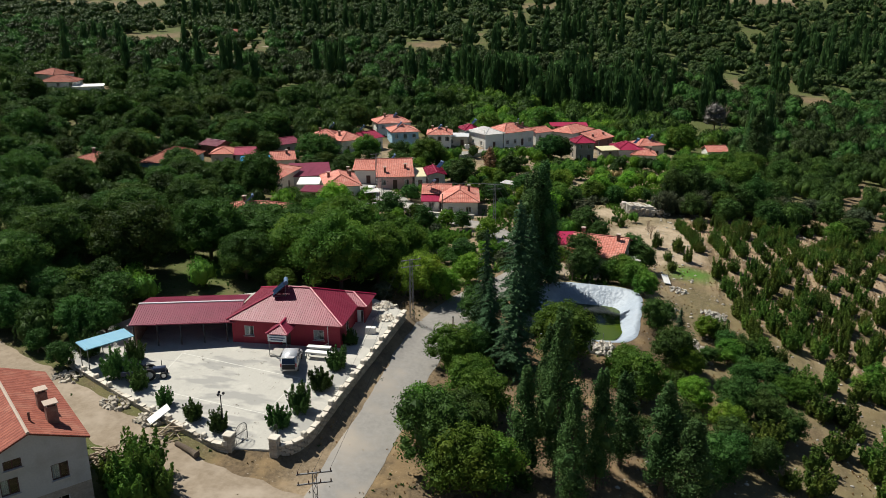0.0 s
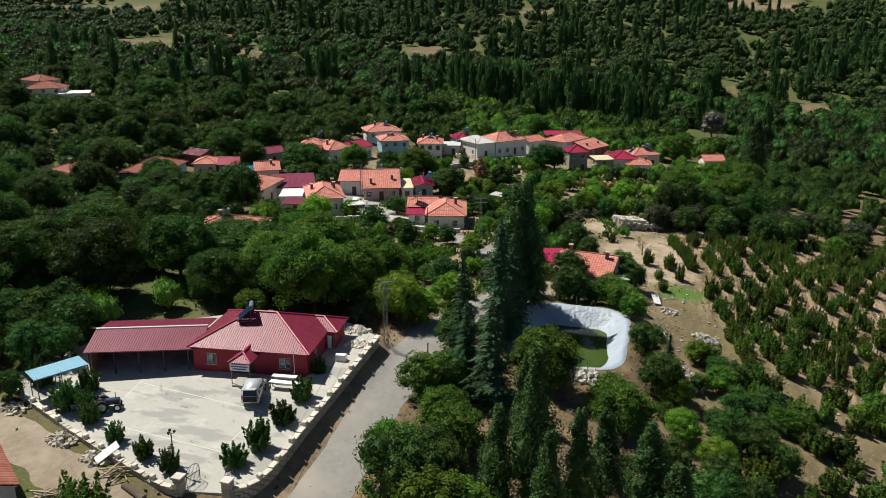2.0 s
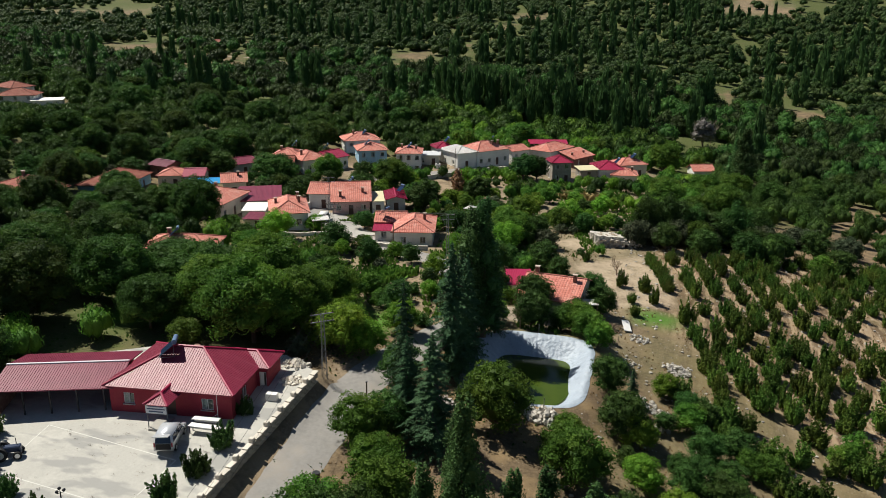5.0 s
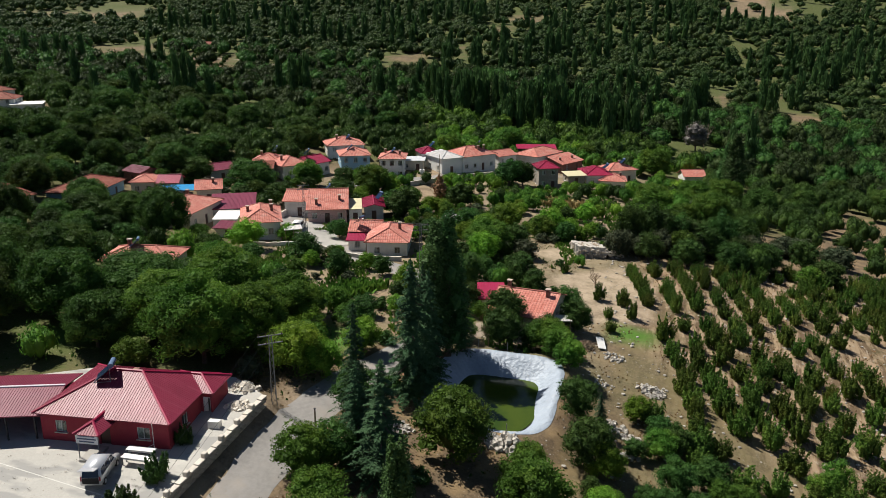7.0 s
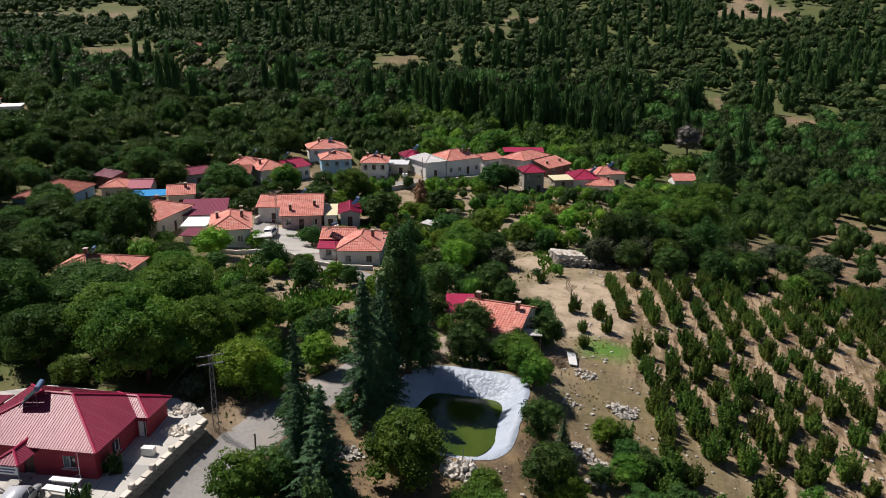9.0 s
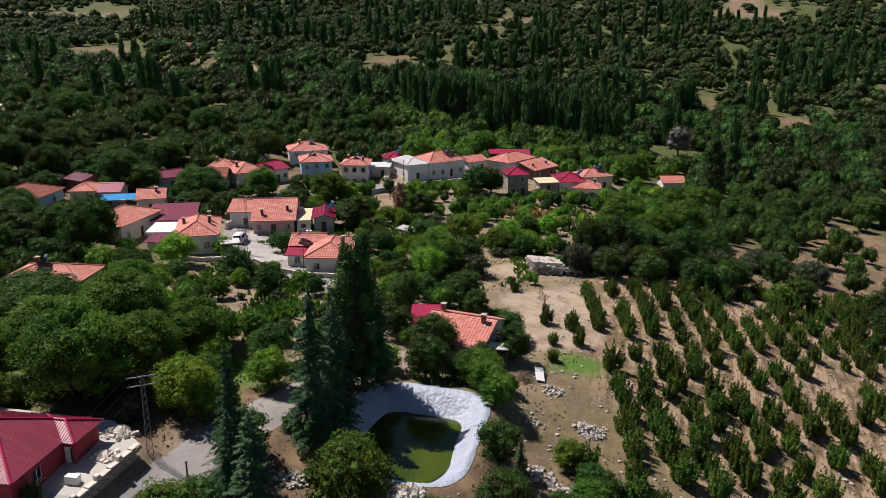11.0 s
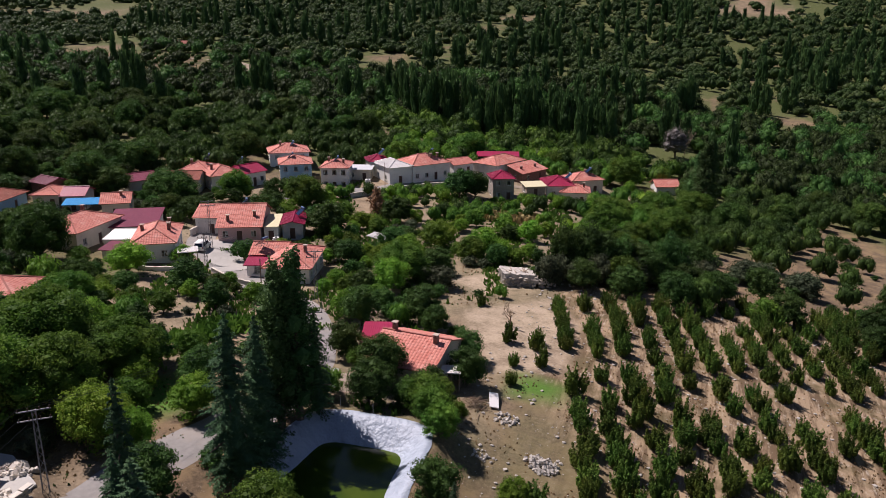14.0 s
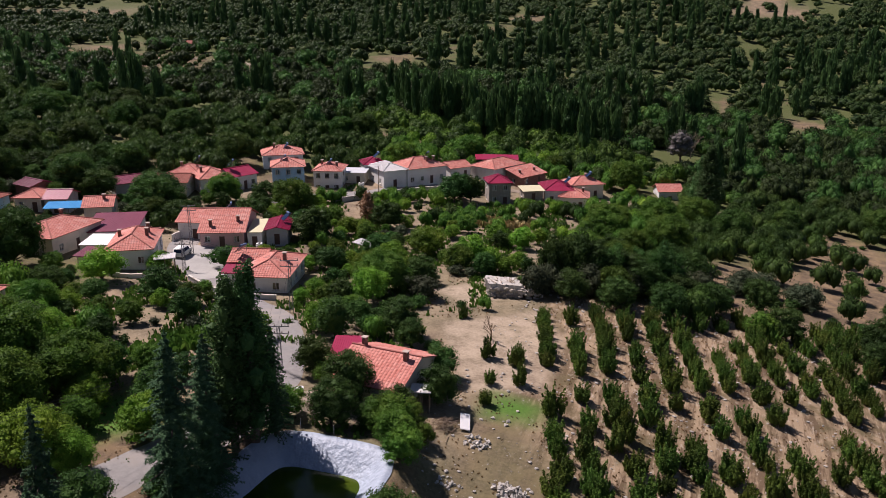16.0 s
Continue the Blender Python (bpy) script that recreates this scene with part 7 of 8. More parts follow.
def van(x, y, z, ang, paint, label, open_back=True, name="van"):
    ob = thing(name, pose(x, y, z, 0, 0, ang), label, "van" if name == "van" else "car")
    bm = Bm()
    side_shell(bm, [(-2.1, 0.35), (2.1, 0.35), (2.15, 0.75), (1.95, 0.95), (1.1, 1.08), (0.55, 1.70), (0.2, 1.80), (-1.85, 1.80), (-2.1, 1.0)], 0.86, 0.14, 1.0)
    part("body", bm, M[paint], ob, smooth=True)
    for s in (-1, 1):
        y0, y1 = s * 0.862, s * 0.772
        panel("side_window", [(0.95, y0, 1.10), (0.50, y1, 1.62), (0.12, y1, 1.68), (0.12, y0, 1.10)], M["panel"], ob, (0, s * 0.012, 0.003))
        panel("side_window", [(0.0, y0, 1.10), (0.0, y1, 1.68), (-0.85, y1, 1.68), (-0.85, y0, 1.10)], M["panel"], ob, (0, s * 0.012, 0.003))
        panel("side_window", [(-0.97, y0, 1.10), (-0.97, y1, 1.68), (-1.7, y1, 1.66), (-1.85, y0, 1.10)], M["panel"], ob, (0, s * 0.012, 0.003))
        for wx in (-1.35, 1.35):
            wheel(ob, wx, s * 0.80)
        one_box("mirror", (0.85, s * 0.97, 1.12), (0.12, 0.18, 0.16), M[paint], ob, "", 0.03)
        one_box("headlight", (2.08, s * 0.62, 0.78), (0.12, 0.34, 0.16), M["glass"], ob, "", 0.03)
        one_box("tail_light", (-2.08, s * 0.76, 0.95), (0.08, 0.12, 0.4), M["red_wall"], ob, "", 0.02)
    panel("windscreen", [(1.08, -0.74, 1.11), (1.08, 0.74, 1.11), (0.58, 0.66, 1.68), (0.58, -0.66, 1.68)], M["panel"], ob, (0.012, 0, 0.012))
    panel("back_window", [(-2.09, -0.68, 1.08), (-1.90, -0.62, 1.68), (-1.90, 0.62, 1.68), (-2.09, 0.68, 1.08)], M["panel"], ob, (0.012, 0, 0.0))
    if open_back:
        # flat black sheet on the solid body paints the shade of the load space
        panel("load_opening", [(-2.1, -0.66, 0.5), (-2.1, 0.66, 0.5), (-2.1, 0.66, 1.04), (-2.1, -0.66, 1.04)], M["black"], ob, (0.012, 0, 0))
        panel("tailgate", [(-1.85, -0.68, 1.82), (-2.75, -0.66, 2.05), (-2.75, 0.66, 2.05), (-1.85, 0.68, 1.82)], M[paint], ob, (0, 0, 0.03))
    one_box("bumper", (2.12, 0, 0.45), (0.12, 1.6, 0.2), M["black"], ob, "", 0.04)
    return ob


van(-36.6, 66.9, yard_z(66.9), 109, "silver", "silver panel van with its tailgate open in the yard")
van(-60.9, 150.6, gzf(-60.9, 150.6) + 0.15, 105, "white", "white car parked on the village street", False, "car")


def pickup(x, y, z, ang):
    ob = thing("tractor", pose(x, y, z, 0, 0, ang), "dark blue old tractor with a low trailer bed", "tractor")
    bm = Bm()
    box(bm, (0.9, 0, 0.85), (1.4, 0.62, 0.55), None, 0.08)
    part("bonnet", bm, M["dark_blue"], ob)
    bm = Bm()
    box(bm, (-1.5, 0, 0.85), (2.3, 1.5, 0.1), None, 0.02)
    for s in (-1, 1):
        box(bm, (-1.5, s * 0.74, 1.05), (2.3, 0.05, 0.4))
    part("trailer", bm, M["dark_blue"], ob)
    for px, py, r in ((0.0, -0.62, 0.62), (0.0, 0.62, 0.62), (1.35, -0.5, 0.36), (1.35, 0.5, 0.36), (-1.7, -0.7, 0.34), (-1.7, 0.7, 0.34)):
        wheel(ob, px, py, r, 0.26)
    bm = Bm()
    rod(bm, (0.35, 0, 1.1), (0.1, 0, 1.5), 0.03)
    box(bm, (-0.25, 0, 1.15), (0.45, 0.5, 0.12), None, 0.03)
    box(bm, (-0.47, 0, 1.35), (0.08, 0.5, 0.4), None, 0.03)
    part("seat", bm, M["black"], ob)
    bm = Bm()
    rod(bm, (1.2, 0.2, 1.1), (1.2, 0.2, 1.7), 0.035)
    part("exhaust", bm, M["dark_steel"], ob)


pickup(-49.6, 61.0, yard_z(61.0), 32)


def long_table(x, y, ang, L=3.2):
    ob = thing("long_table", pose(x, y, yard_z(y), 0, 0, ang), "long white table standing in front of the building", "table", "white tables by the building")
    one_box("tabletop", (0, 0, 0.74), (L, 0.7, 0.06), M["white"], ob, "", 0.015)
    one_box("apron", (0, 0, 0.62), (L - 0.3, 0.5, 0.18), M["white"], ob)
    for sx in (-1, 1):
        for sy in (-1, 1):
            one_box("leg", (sx * (L / 2 - 0.15), sy * 0.26, 0.36), (0.07, 0.07, 0.71), M["steel"], ob)


long_table(-34.3, 68.9, 4)
long_table(-34.9, 70.0, 7.5, 2.6)


def blue_canopy():
    ob = thing("canopy", pose(-56.3, 62.9, yard_z(62.9), 0, 0, 62), "open shelter with a light blue sheet roof", "shelter")
    roof(ob, -2.6, 2.6, -1.25, 1.25, 2.45, 0.05, "mono_y", M["blue_sheet"], "rib")
    for sx in (-1, 0, 1):
        for sy in (-1, 1):
            bm = Bm()
            rod(bm, (sx * 2.3, sy * 1.0, -0.3), (sx * 2.3, sy * 1.0, 2.5), 0.05)
            part("post", bm, M["steel"], ob)


blue_canopy()


def white_board(name, x, y, z, size, rot, label, mat="white"):
    ob = thing(name, pose(x, y, z, *rot), label, "board")
    one_box("board", (0, 0, 0), size, M[mat], ob, "", 0.01)


white_board("board", -43.9, 54.5, yard_z(54.5) + 0.75, (1.0, 2.2, 0.05), (28, 8, -35), "white board leaning on the broken wall")
white_board("cabinet", -31.2, 75.6, yard_z(75.6) + 0.33, (1.1, 0.6, 0.7), (0, 0, 8), "white metal cabinet beside the yard wall")
white_board("board", 0.1, 113.2, gzf(0.1, 113.2) + 0.45, (1.0, 2.2, 0.12), (18, 12, 20), "discarded pale board lying on rubbish")


# ---- rubble, logs, twigs ----
def heap(name, x, y, rad, n, material, label, size=0.32, high=0.5, category="rubble", seed=1):
    """A heap of single stones, each a part, resting on the ground."""
    r = random.Random(seed)
    ob = thing(name, pose(x, y, gzf(x, y)), label, category)
    mes = [stone_mesh("stone", (size * r.uniform(0.8, 1.3), size * r.uniform(0.7, 1.1), size * r.uniform(0.5, 0.9)), M[material], seed * 7 + k, 0.16) for k in range(4)]
    for k in range(n):
        a, d = r.uniform(0, 6.28), rad * r.random() ** 0.6
        px, py = d * math.cos(a), d * math.sin(a) * 0.75
        z = gzf(x + px, y + py) - gzf(x, y) + high * max(0, 1 - d / rad) * r.random() + size * 0.2
        o = new("stone", r.choice(mes))
        o.parent = ob
        o.matrix_basis = pose(px, py, z, r.uniform(0, 90), r.uniform(0, 40), r.uniform(0, 360)) @ Matrix.Scale(r.uniform(0.6, 1.4), 4)


heap("rubble_heap", 6.7, 105.6, 1.7, 110, "white_stone", "heap of pale field stones in the orchard", 0.28, 0.6, seed=2)
heap("rubble_heap", 3.3, 96.2, 1.5, 70, "white_stone", "pale field stones tipped on dry ground", 0.3, 0.4, seed=3)
heap("rubble_heap", 5.3, 94.9, 1.0, 36, "white_stone", "pale field stones tipped on dry ground", 0.3, 0.3, seed=4)
heap("rubble_heap", 5.4, 91.8, 0.9, 24, "white_stone", "pale field stones tipped on dry ground", 0.3, 0.25, seed=5)
heap("rubble_heap", -6.4, 86.6, 1.8, 90, "white_stone", "pale round stones below the pond bank", 0.36, 0.5, seed=6)
heap("rubble_heap", -15.9, 96.6, 1.3, 60, "white_stone", "broken stones beside the pond liner", 0.3, 0.4, seed=7)
heap("rubble_heap", -16.4, 84.4, 1.6, 50, "white_stone", "pale stones on the road verge", 0.3, 0.3, seed=8)
heap("rubble_heap", 1.5, 103.9, 1.2, 30, "white_stone", "scattered rubble beside a footpath", 0.22, 0.15, seed=9)
heap("rubble_heap", 2.0, 111.2, 1.4, 46, "white_stone", "pale rubble with rubbish by the garden", 0.26, 0.3, seed=10)
heap("rubble_heap", -44.9, 54.3, 1.5, 60, "ashlar", "tumbled wall stones beside the track", 0.34, 0.4, seed=11)
heap("rubble_heap", -49.6, 55.6, 1.5, 50, "ashlar", "tumbled wall stones along the track", 0.34, 0.4, seed=12)
heap("rubble_heap", -32.0, 82.6, 1.6, 50, "pale_stone", "pale building stones stacked behind the yard", 0.42, 0.5, seed=13)
heap("rubble_heap", -31.0, 79.2, 1.2, 36, "pale_stone", "pale building stones lying in the yard", 0.4, 0.3, seed=14)
heap("rubble_heap", -57.5, 58.4, 1.6, 40, "ashlar", "tumbled dark stones along the track", 0.34, 0.3, seed=15)


def log_pile(name, x, y, n, L, label, spread=1.0, thick=0.08, seed=1, material="log", category="wood pile"):
    r = random.Random(seed)
    ob = thing(name, pose(x, y, gzf(x, y)), label, category)
    mes = []
    for k in range(3):
        bm = Bm()
        rod(bm, (-L / 2, 0, 0), (L * 0.1, 0.02 * k, 0.03), thick, thick * 0.9, 7)
        rod(bm, (L * 0.1, 0.02 * k, 0.03), (L / 2, 0, 0), thick * 0.9, thick * 0.65, 7)
        me = bpy.data.meshes.new("log")
        bm.to_mesh(me)
        bm.free()
        me.materials.append(M[material])
        mes.append(me)
    for k in range(n):
        o = new("log", r.choice(mes))
        o.parent = ob
        px, py = r.gauss(0, spread * 0.5), r.gauss(0, spread * 0.5)
        lift = max(0.05, 0.75 * math.exp(-(px * px + py * py) / (spread * spread)) * r.random())
        o.matrix_basis = pose(px, py, gzf(x + px, y + py) - gzf(x, y) + lift + thick * 0.5, 0, r.uniform(-8, 8), r.gauss(65, 34)) @ Matrix.Scale(r.uniform(0.6, 1.2), 4)


log_pile("log_pile", -45.0, 48.3, 46, 1.9, "loose pile of bleached firewood logs by the house", 0.85, 0.09, 2)
log_pile("log_pile", -41.6, 53.0, 18, 2.2, "split poles lying along the broken wall", 0.9, 0.06, 3)
log_pile("brush_pile", -1.7, 111.9, 46, 1.6, "pile of cut reddish-brown branches", 1.1, 0.035, 4, "wood")


def big_log(x, y, ang):
    ob = thing("tree_trunk", pose(x, y, gzf(x, y) + 0.22, 0, 0, ang), "thick dark felled tree trunk lying by the track", "log")
    bm = Bm()
    rod(bm, (-1.5, 0, 0), (0.3, 0.05, 0.02), 0.24, 0.26, 12)
    rod(bm, (0.3, 0.05, 0.02), (1.5, 0, 0), 0.26, 0.30, 12)
    part("trunk", bm, M["bark"], ob)
    bm = Bm()
    rod(bm, (1.2, 0, 0.1), (1.6, 0.3, 0.35), 0.09, 0.05, 7)
    part("branch_stub", bm, M["bark"], ob)


big_log(-38.7, 51.1, -22)


# ---- the white two-storey house by the track ----
def track_house():
    fl, fr = Vector((-45.3, 36.2)), Vector((-41.0, 42.4))
    e = fr - fl
    W, D, H, z0 = e.length, 13.5, 6.5, 1.0
    ob = thing("house", pose(fl.x, fl.y, z0, 0, 0, math.degrees(math.atan2(e.y, e.x))), "white two-storey house with a stone base and red tile roof", "house")
    X, Y = Vector((1, 0, 0)), Vector((0, 1, 0))
    bm = Bm()
    for p, q, hs in (((0, 0), (W, 0), [(4.7, 5.9, 0.9, 2.1)]), ((W, 0.25), (W, D - 0.25), []), ((W, D), (0, D), []), ((0, D - 0.25), (0, 0.25), [])):
        wall_run(bm, p, q, -2.0, 2.7, hs)
    part("stone_base", bm, M["stone_wall"], ob, "rough stone ground floor")
    front = [(1.5, 2.7, 3.6, 4.9), (4.9, 6.1, 3.6, 4.9)]
    bm = Bm()
    wall_run(bm, (0, 0), (W, 0), 2.7, 5.35, front)
    wall_run(bm, (0, 0), (W, 0), 5.35, H, [(1.9, 3.1, 5.6, 6.35)])
    for p, q in (((W, 0.25), (W, D - 0.25)), ((W, D), (0, D)), ((0, D - 0.25), (0, 0.25))):
        wall_run(bm, p, q, 2.7, H, [])
    r = W / 2 * 0.42
    for y0 in (0.0, D - 0.25):
        va = [bm.verts.new(v) for v in ((0, y0, H), (W, y0, H), (W / 2, y0, H + r))]
        vb = [bm.verts.new(v) for v in ((0, y0 + 0.25, H), (W, y0 + 0.25, H), (W / 2, y0 + 0.25, H + r))]
        bm.faces.new(va)
        bm.faces.new(list(reversed(vb)))
        for i in range(3):
            j = (i + 1) % 3
            bm.faces.new([va[i], va[j], vb[j], vb[i]])
    # grey plaster on this white house: the front's shade put into the wall colour
    part("wall", bm, M["grey_wall"], ob)
    window(ob, Vector((1.5, 0, 0)), X, 3.6, 4.9, 1.2, M["dark_frame"], 0.45)
    window(ob, Vector((4.9, 0, 0)), X, 3.6, 4.9, 1.2, M["dark_frame"], 0.5)
    window(ob, Vector((1.9, 0, 0)), X, 5.6, 6.35, 1.2, M["dark_frame"], 0.0)
    window(ob, Vector((4.7, 0, 0)), X, 0.9, 2.1, 1.2, M["frame"], 0.3)
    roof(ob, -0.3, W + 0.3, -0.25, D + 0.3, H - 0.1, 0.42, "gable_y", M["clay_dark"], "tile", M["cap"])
    chimney(ob, W - 1.6, 2.4, H + 0.4, H + 2.1, 0.8, M["brick"])
    chimney(ob, W - 1.7, 5.0, H + 0.4, H + 2.2, 0.75, M["brick"])
    bm = Bm()
    rod(bm, (W / 2 + 0.6, 2.2, H + 1.1), (W / 2 + 0.6, 2.2, H + 2.1), 0.09, None, 8)
    part("flue", bm, M["brick"], ob)


track_house()


def leaf_litter():
    """Dark heaps of fallen leaves on the yard's concrete."""
    r = np.random.default_rng(31)
    L = Leaves(31)
    for k in range(120):
        u, v = r.uniform(-52, -30.6), r.uniform(58, 72) if k < 80 else r.uniform(54, 60)
        if k < 80:
            u, v = -47 + 15 * r.random(), 61.5 + 9.5 * r.random() ** 0.5
        if polygon_gap(np.array(u), np.array(v), YARD) > -1.5 or any(a < u < b and c < v < d for a, b, c, d in BLOCK[:1]):
            continue
        m = int(r.integers(4, 16))
        w = r.uniform(0.05, 0.16)
        p = np.stack([u + r.normal(0, w * 1.6, m), v + r.normal(0, w, m), np.full(m, yard_z(v) + 0.05) + r.uniform(0, 0.05, m)], 1)
        L.leaves(p, np.tile(np.array([[0, 0, 1.0]]), (m, 1)), 0.055, 1.4, 0.3)
    ob = L.object("leaf_litter", M["bark"])
    tagged(ob, "dark dry fallen leaves scattered over pale concrete", "leaf litter", kind="stuff")


leaf_litter()

# ---- poles and wires ----
def lattice_pole(x, y, H, ang, label="tapered steel lattice power pole with cross arms", arms=2):
    ob = thing("power_pole", pose(x, y, gzf(x, y), 0, 0, ang), label, "power pole", "power poles")
    bm = Bm()
    w0, w1 = 0.25, 0.13
    cor = [(-1, -1), (1, -1), (1, 1), (-1, 1)]
    for a, b in cor:
        rod(bm, (a * w0, b * w0, -0.4), (a * w1, b * w1, H), 0.028, None, 5)
    n = int(H / 0.7)
    for k in range(n):
        z, zz = H * k / n, H * (k + 1) / n
        w, ww = w0 + (w1 - w0) * k / n, w0 + (w1 - w0) * (k + 1) / n
        for i in range(4):
            a, b = cor[i], cor[(i + 1) % 4]
            rod(bm, (a[0] * w, a[1] * w, z), (b[0] * ww, b[1] * ww, zz), 0.018, None, 4)
    part("mast", bm, M["steel"], ob)
    for j in range(arms):
        z = H - 0.1 - j * 0.8
        bm = Bm()
        box(bm, (0, 0, z), (2.4, 0.09, 0.09))
        arm = part("cross_arm", bm, M["steel"], ob)
        for u in (-1.1, -0.4, 0.4, 1.1):
            bm = Bm()
            rod(bm, (u, 0, z + 0.04), (u, 0, z + 0.26), 0.05, 0.035, 8)
            part("insulator", bm, M["dark_frame"], arm)


POLES = [(-21.6, 41.6, 9.0, 28), (-28.4, 81.6, 7.2, 40), (-22.0, 115.2, 5.4, 20), (-30.2, 132.4, 7.4, 25), (-56.2, 144.6, 5.2, 20), (-60.8, 153.0, 8.5, 30)]
for p in POLES:
    lattice_pole(*p)


def wood_pole(x, y, H, label="slim dark wooden pole beside the road"):
    ob = thing("wooden_pole", pose(x, y, gzf(x, y)), label, "pole")
    bm = Bm()
    rod(bm, (0, 0, -0.4), (0.03, 0, H), 0.09, 0.07, 8)
    part("post", bm, M["wood"], ob)
    bm = Bm()
    box(bm, (0.03, 0, H + 0.04), (0.16, 0.16, 0.08))
    part("cap", bm, M["dark_steel"], ob)


wood_pole(-22.4, 78.3, 3.6)
wood_pole(-41.0, 136.0, 4.2, "slim wooden pole beside a house")
wood_pole(-62.0, 196.0, 6.0, "slim wooden pole in the village")
wood_pole(-52.0, 213.0, 6.5, "slim wooden pole beside the upper street")


def wire(a, b, sag):
    a, b = Vector(a), Vector(b)
    v, f, n = [], [], 15
    for k in range(n):
        t = k / (n - 1)
        p = a + (b - a) * t - Vector((0, 0, 4 * sag * t * (1 - t)))
        for q in ((0.014, 0, 0), (-0.007, 0.012, 0.007), (-0.007, -0.012, -0.007), (0, 0, 0.014)):
            v.append(p + Vector(q))
    for k in range(n - 1):
        for i in range(4):
            j = (i + 1) % 4
            f.append((4 * k + i, 4 * k + j, 4 * k + 4 + j, 4 * k + 4 + i))
    tagged(link("power_cable", v, f, M["dark_steel"]), "thin sagging cable between power poles", "cable", "cables between poles")


for (ax, ay, ah, aa), (bx, by, bh, ba) in zip(POLES, POLES[1:]):
    for u in (-1.1, 0.0, 1.1):
        ca, sa, cb, sb = math.cos(radians(aa)), math.sin(radians(aa)), math.cos(radians(ba)), math.sin(radians(ba))
        wire((ax + u * ca, ay + u * sa, gzf(ax, ay) + ah + 0.15), (bx + u * cb, by + u * sb, gzf(bx, by) + bh + 0.15), 0.5)


# ---- ruin, sheds, small village things ----
def ruin():
    r = random.Random(5)
    ob = thing("ruined_hut", pose(-5.2, 154.2, gzf(-5.2, 154.2), 0, 0, 20), "collapsed stone hut with a bleached earth and timber roof", "ruin")
    for name, x0, x1, y0, y1, top, dip, lab in (("earth_roof", -3.7, 1.4, -2.4, 2.9, 2.3, -0.10, "bleached flat earth roof, broken at the edges"),
                                                ("fallen_roof", 0.6, 4.3, -2.9, 1.9, 1.3, -0.18, "fallen pale roof slab")):
        bm = Bm()
        n = 18
        g = {}
        for i in range(-1, n + 2):
            for j in range(-1, n + 2):
                ii, jj = min(max(i, 0), n), min(max(j, 0), n)
                x, y = x0 + (x1 - x0) * ii / n, y0 + (y1 - y0) * jj / n
                z = top + dip * (x - x0) - 0.10 * (y - y0) * (1 if name == "earth_roof" else -0.5) + 0.10 * noise.noise((x * 1.2, y * 1.2, 1)) + 0.16 * noise.noise((x * 3.1, y * 3.1, 4))
                if (i, j) != (ii, jj):
                    z = -0.5 if name == "earth_roof" else z - 0.45
                g[i, j] = bm.verts.new((x + 0.4 * noise.noise((x * 1.7, y * 1.7, 8)), y + 0.4 * noise.noise((x * 1.7, y * 1.7, 9)), z))
        for i in range(-1, n + 1):
            for j in range(-1, n + 1):
                if (i, j) in ((-1, -1), (n, -1), (-1, n), (n, n)):
                    continue
                bm.faces.new([g[i, j], g[i + 1, j], g[i + 1, j + 1], g[i, j + 1]])
        part(name, bm, M["white_stone"], ob, lab)
    me = stone_mesh("stone", (0.5, 0.36, 0.26), M["ashlar"], 3, 0.12)
    for k in range(130):
        u = r.uniform(0, 1)
        side = r.choice(((-3.5 + 7 * u, -2.75), (3.55, -2.7 + 5.4 * u), (-3.55, -2.7 + 5.4 * u)))
        o = new("stone", me)
        o.parent = ob
        o.matrix_basis = pose(side[0] + r.uniform(-0.25, 0.25), side[1] + r.uniform(-0.25, 0.25), r.uniform(-0.2, 1.6), r.uniform(0, 20), r.uniform(0, 20), r.uniform(0, 180))
    for k in range(18):                     # bleached roof poles lying askew over the slab and the fallen side
        bm = Bm()
        x = -3.4 + 7.4 * r.random()
        y = r.uniform(-2.6, 1.4)
        z = (2.35 - 0.10 * (x + 3.7) - 0.10 * (y + 2.4)) if x < 1.0 else 1.35 - 0.16 * (x - 0.6)
        a, L = r.uniform(0.9, 2.2), r.uniform(1.2, 2.8)
        rod(bm, (x, y, z + 0.06), (x + L * math.cos(a), y + L * math.sin(a), z + r.uniform(-0.25, 0.22)), 0.07, 0.05, 6)
        part("beam", bm, M["log"], ob)


ruin()


def open_shed(x, y, ang, L, D, H, mat, label):
    ob = thing("open_shed", pose(x, y, gzf(x, y), 0, 0, ang), label, "shed")
    roof(ob, -L / 2, L / 2, -D / 2, D / 2, H, 0.12, "mono_y", M[mat], "rib")
    for sx in (-1, 0, 1):
        for sy in (-1, 1):
            bm = Bm()
            rod(bm, (sx * (L / 2 - 0.2), sy * (D / 2 - 0.2), -0.4), (sx * (L / 2 - 0.2), sy * (D / 2 - 0.2), H + (0.1 if sy < 0 else D * 0.12)), 0.06)
            part("post", bm, M["wood"], ob)


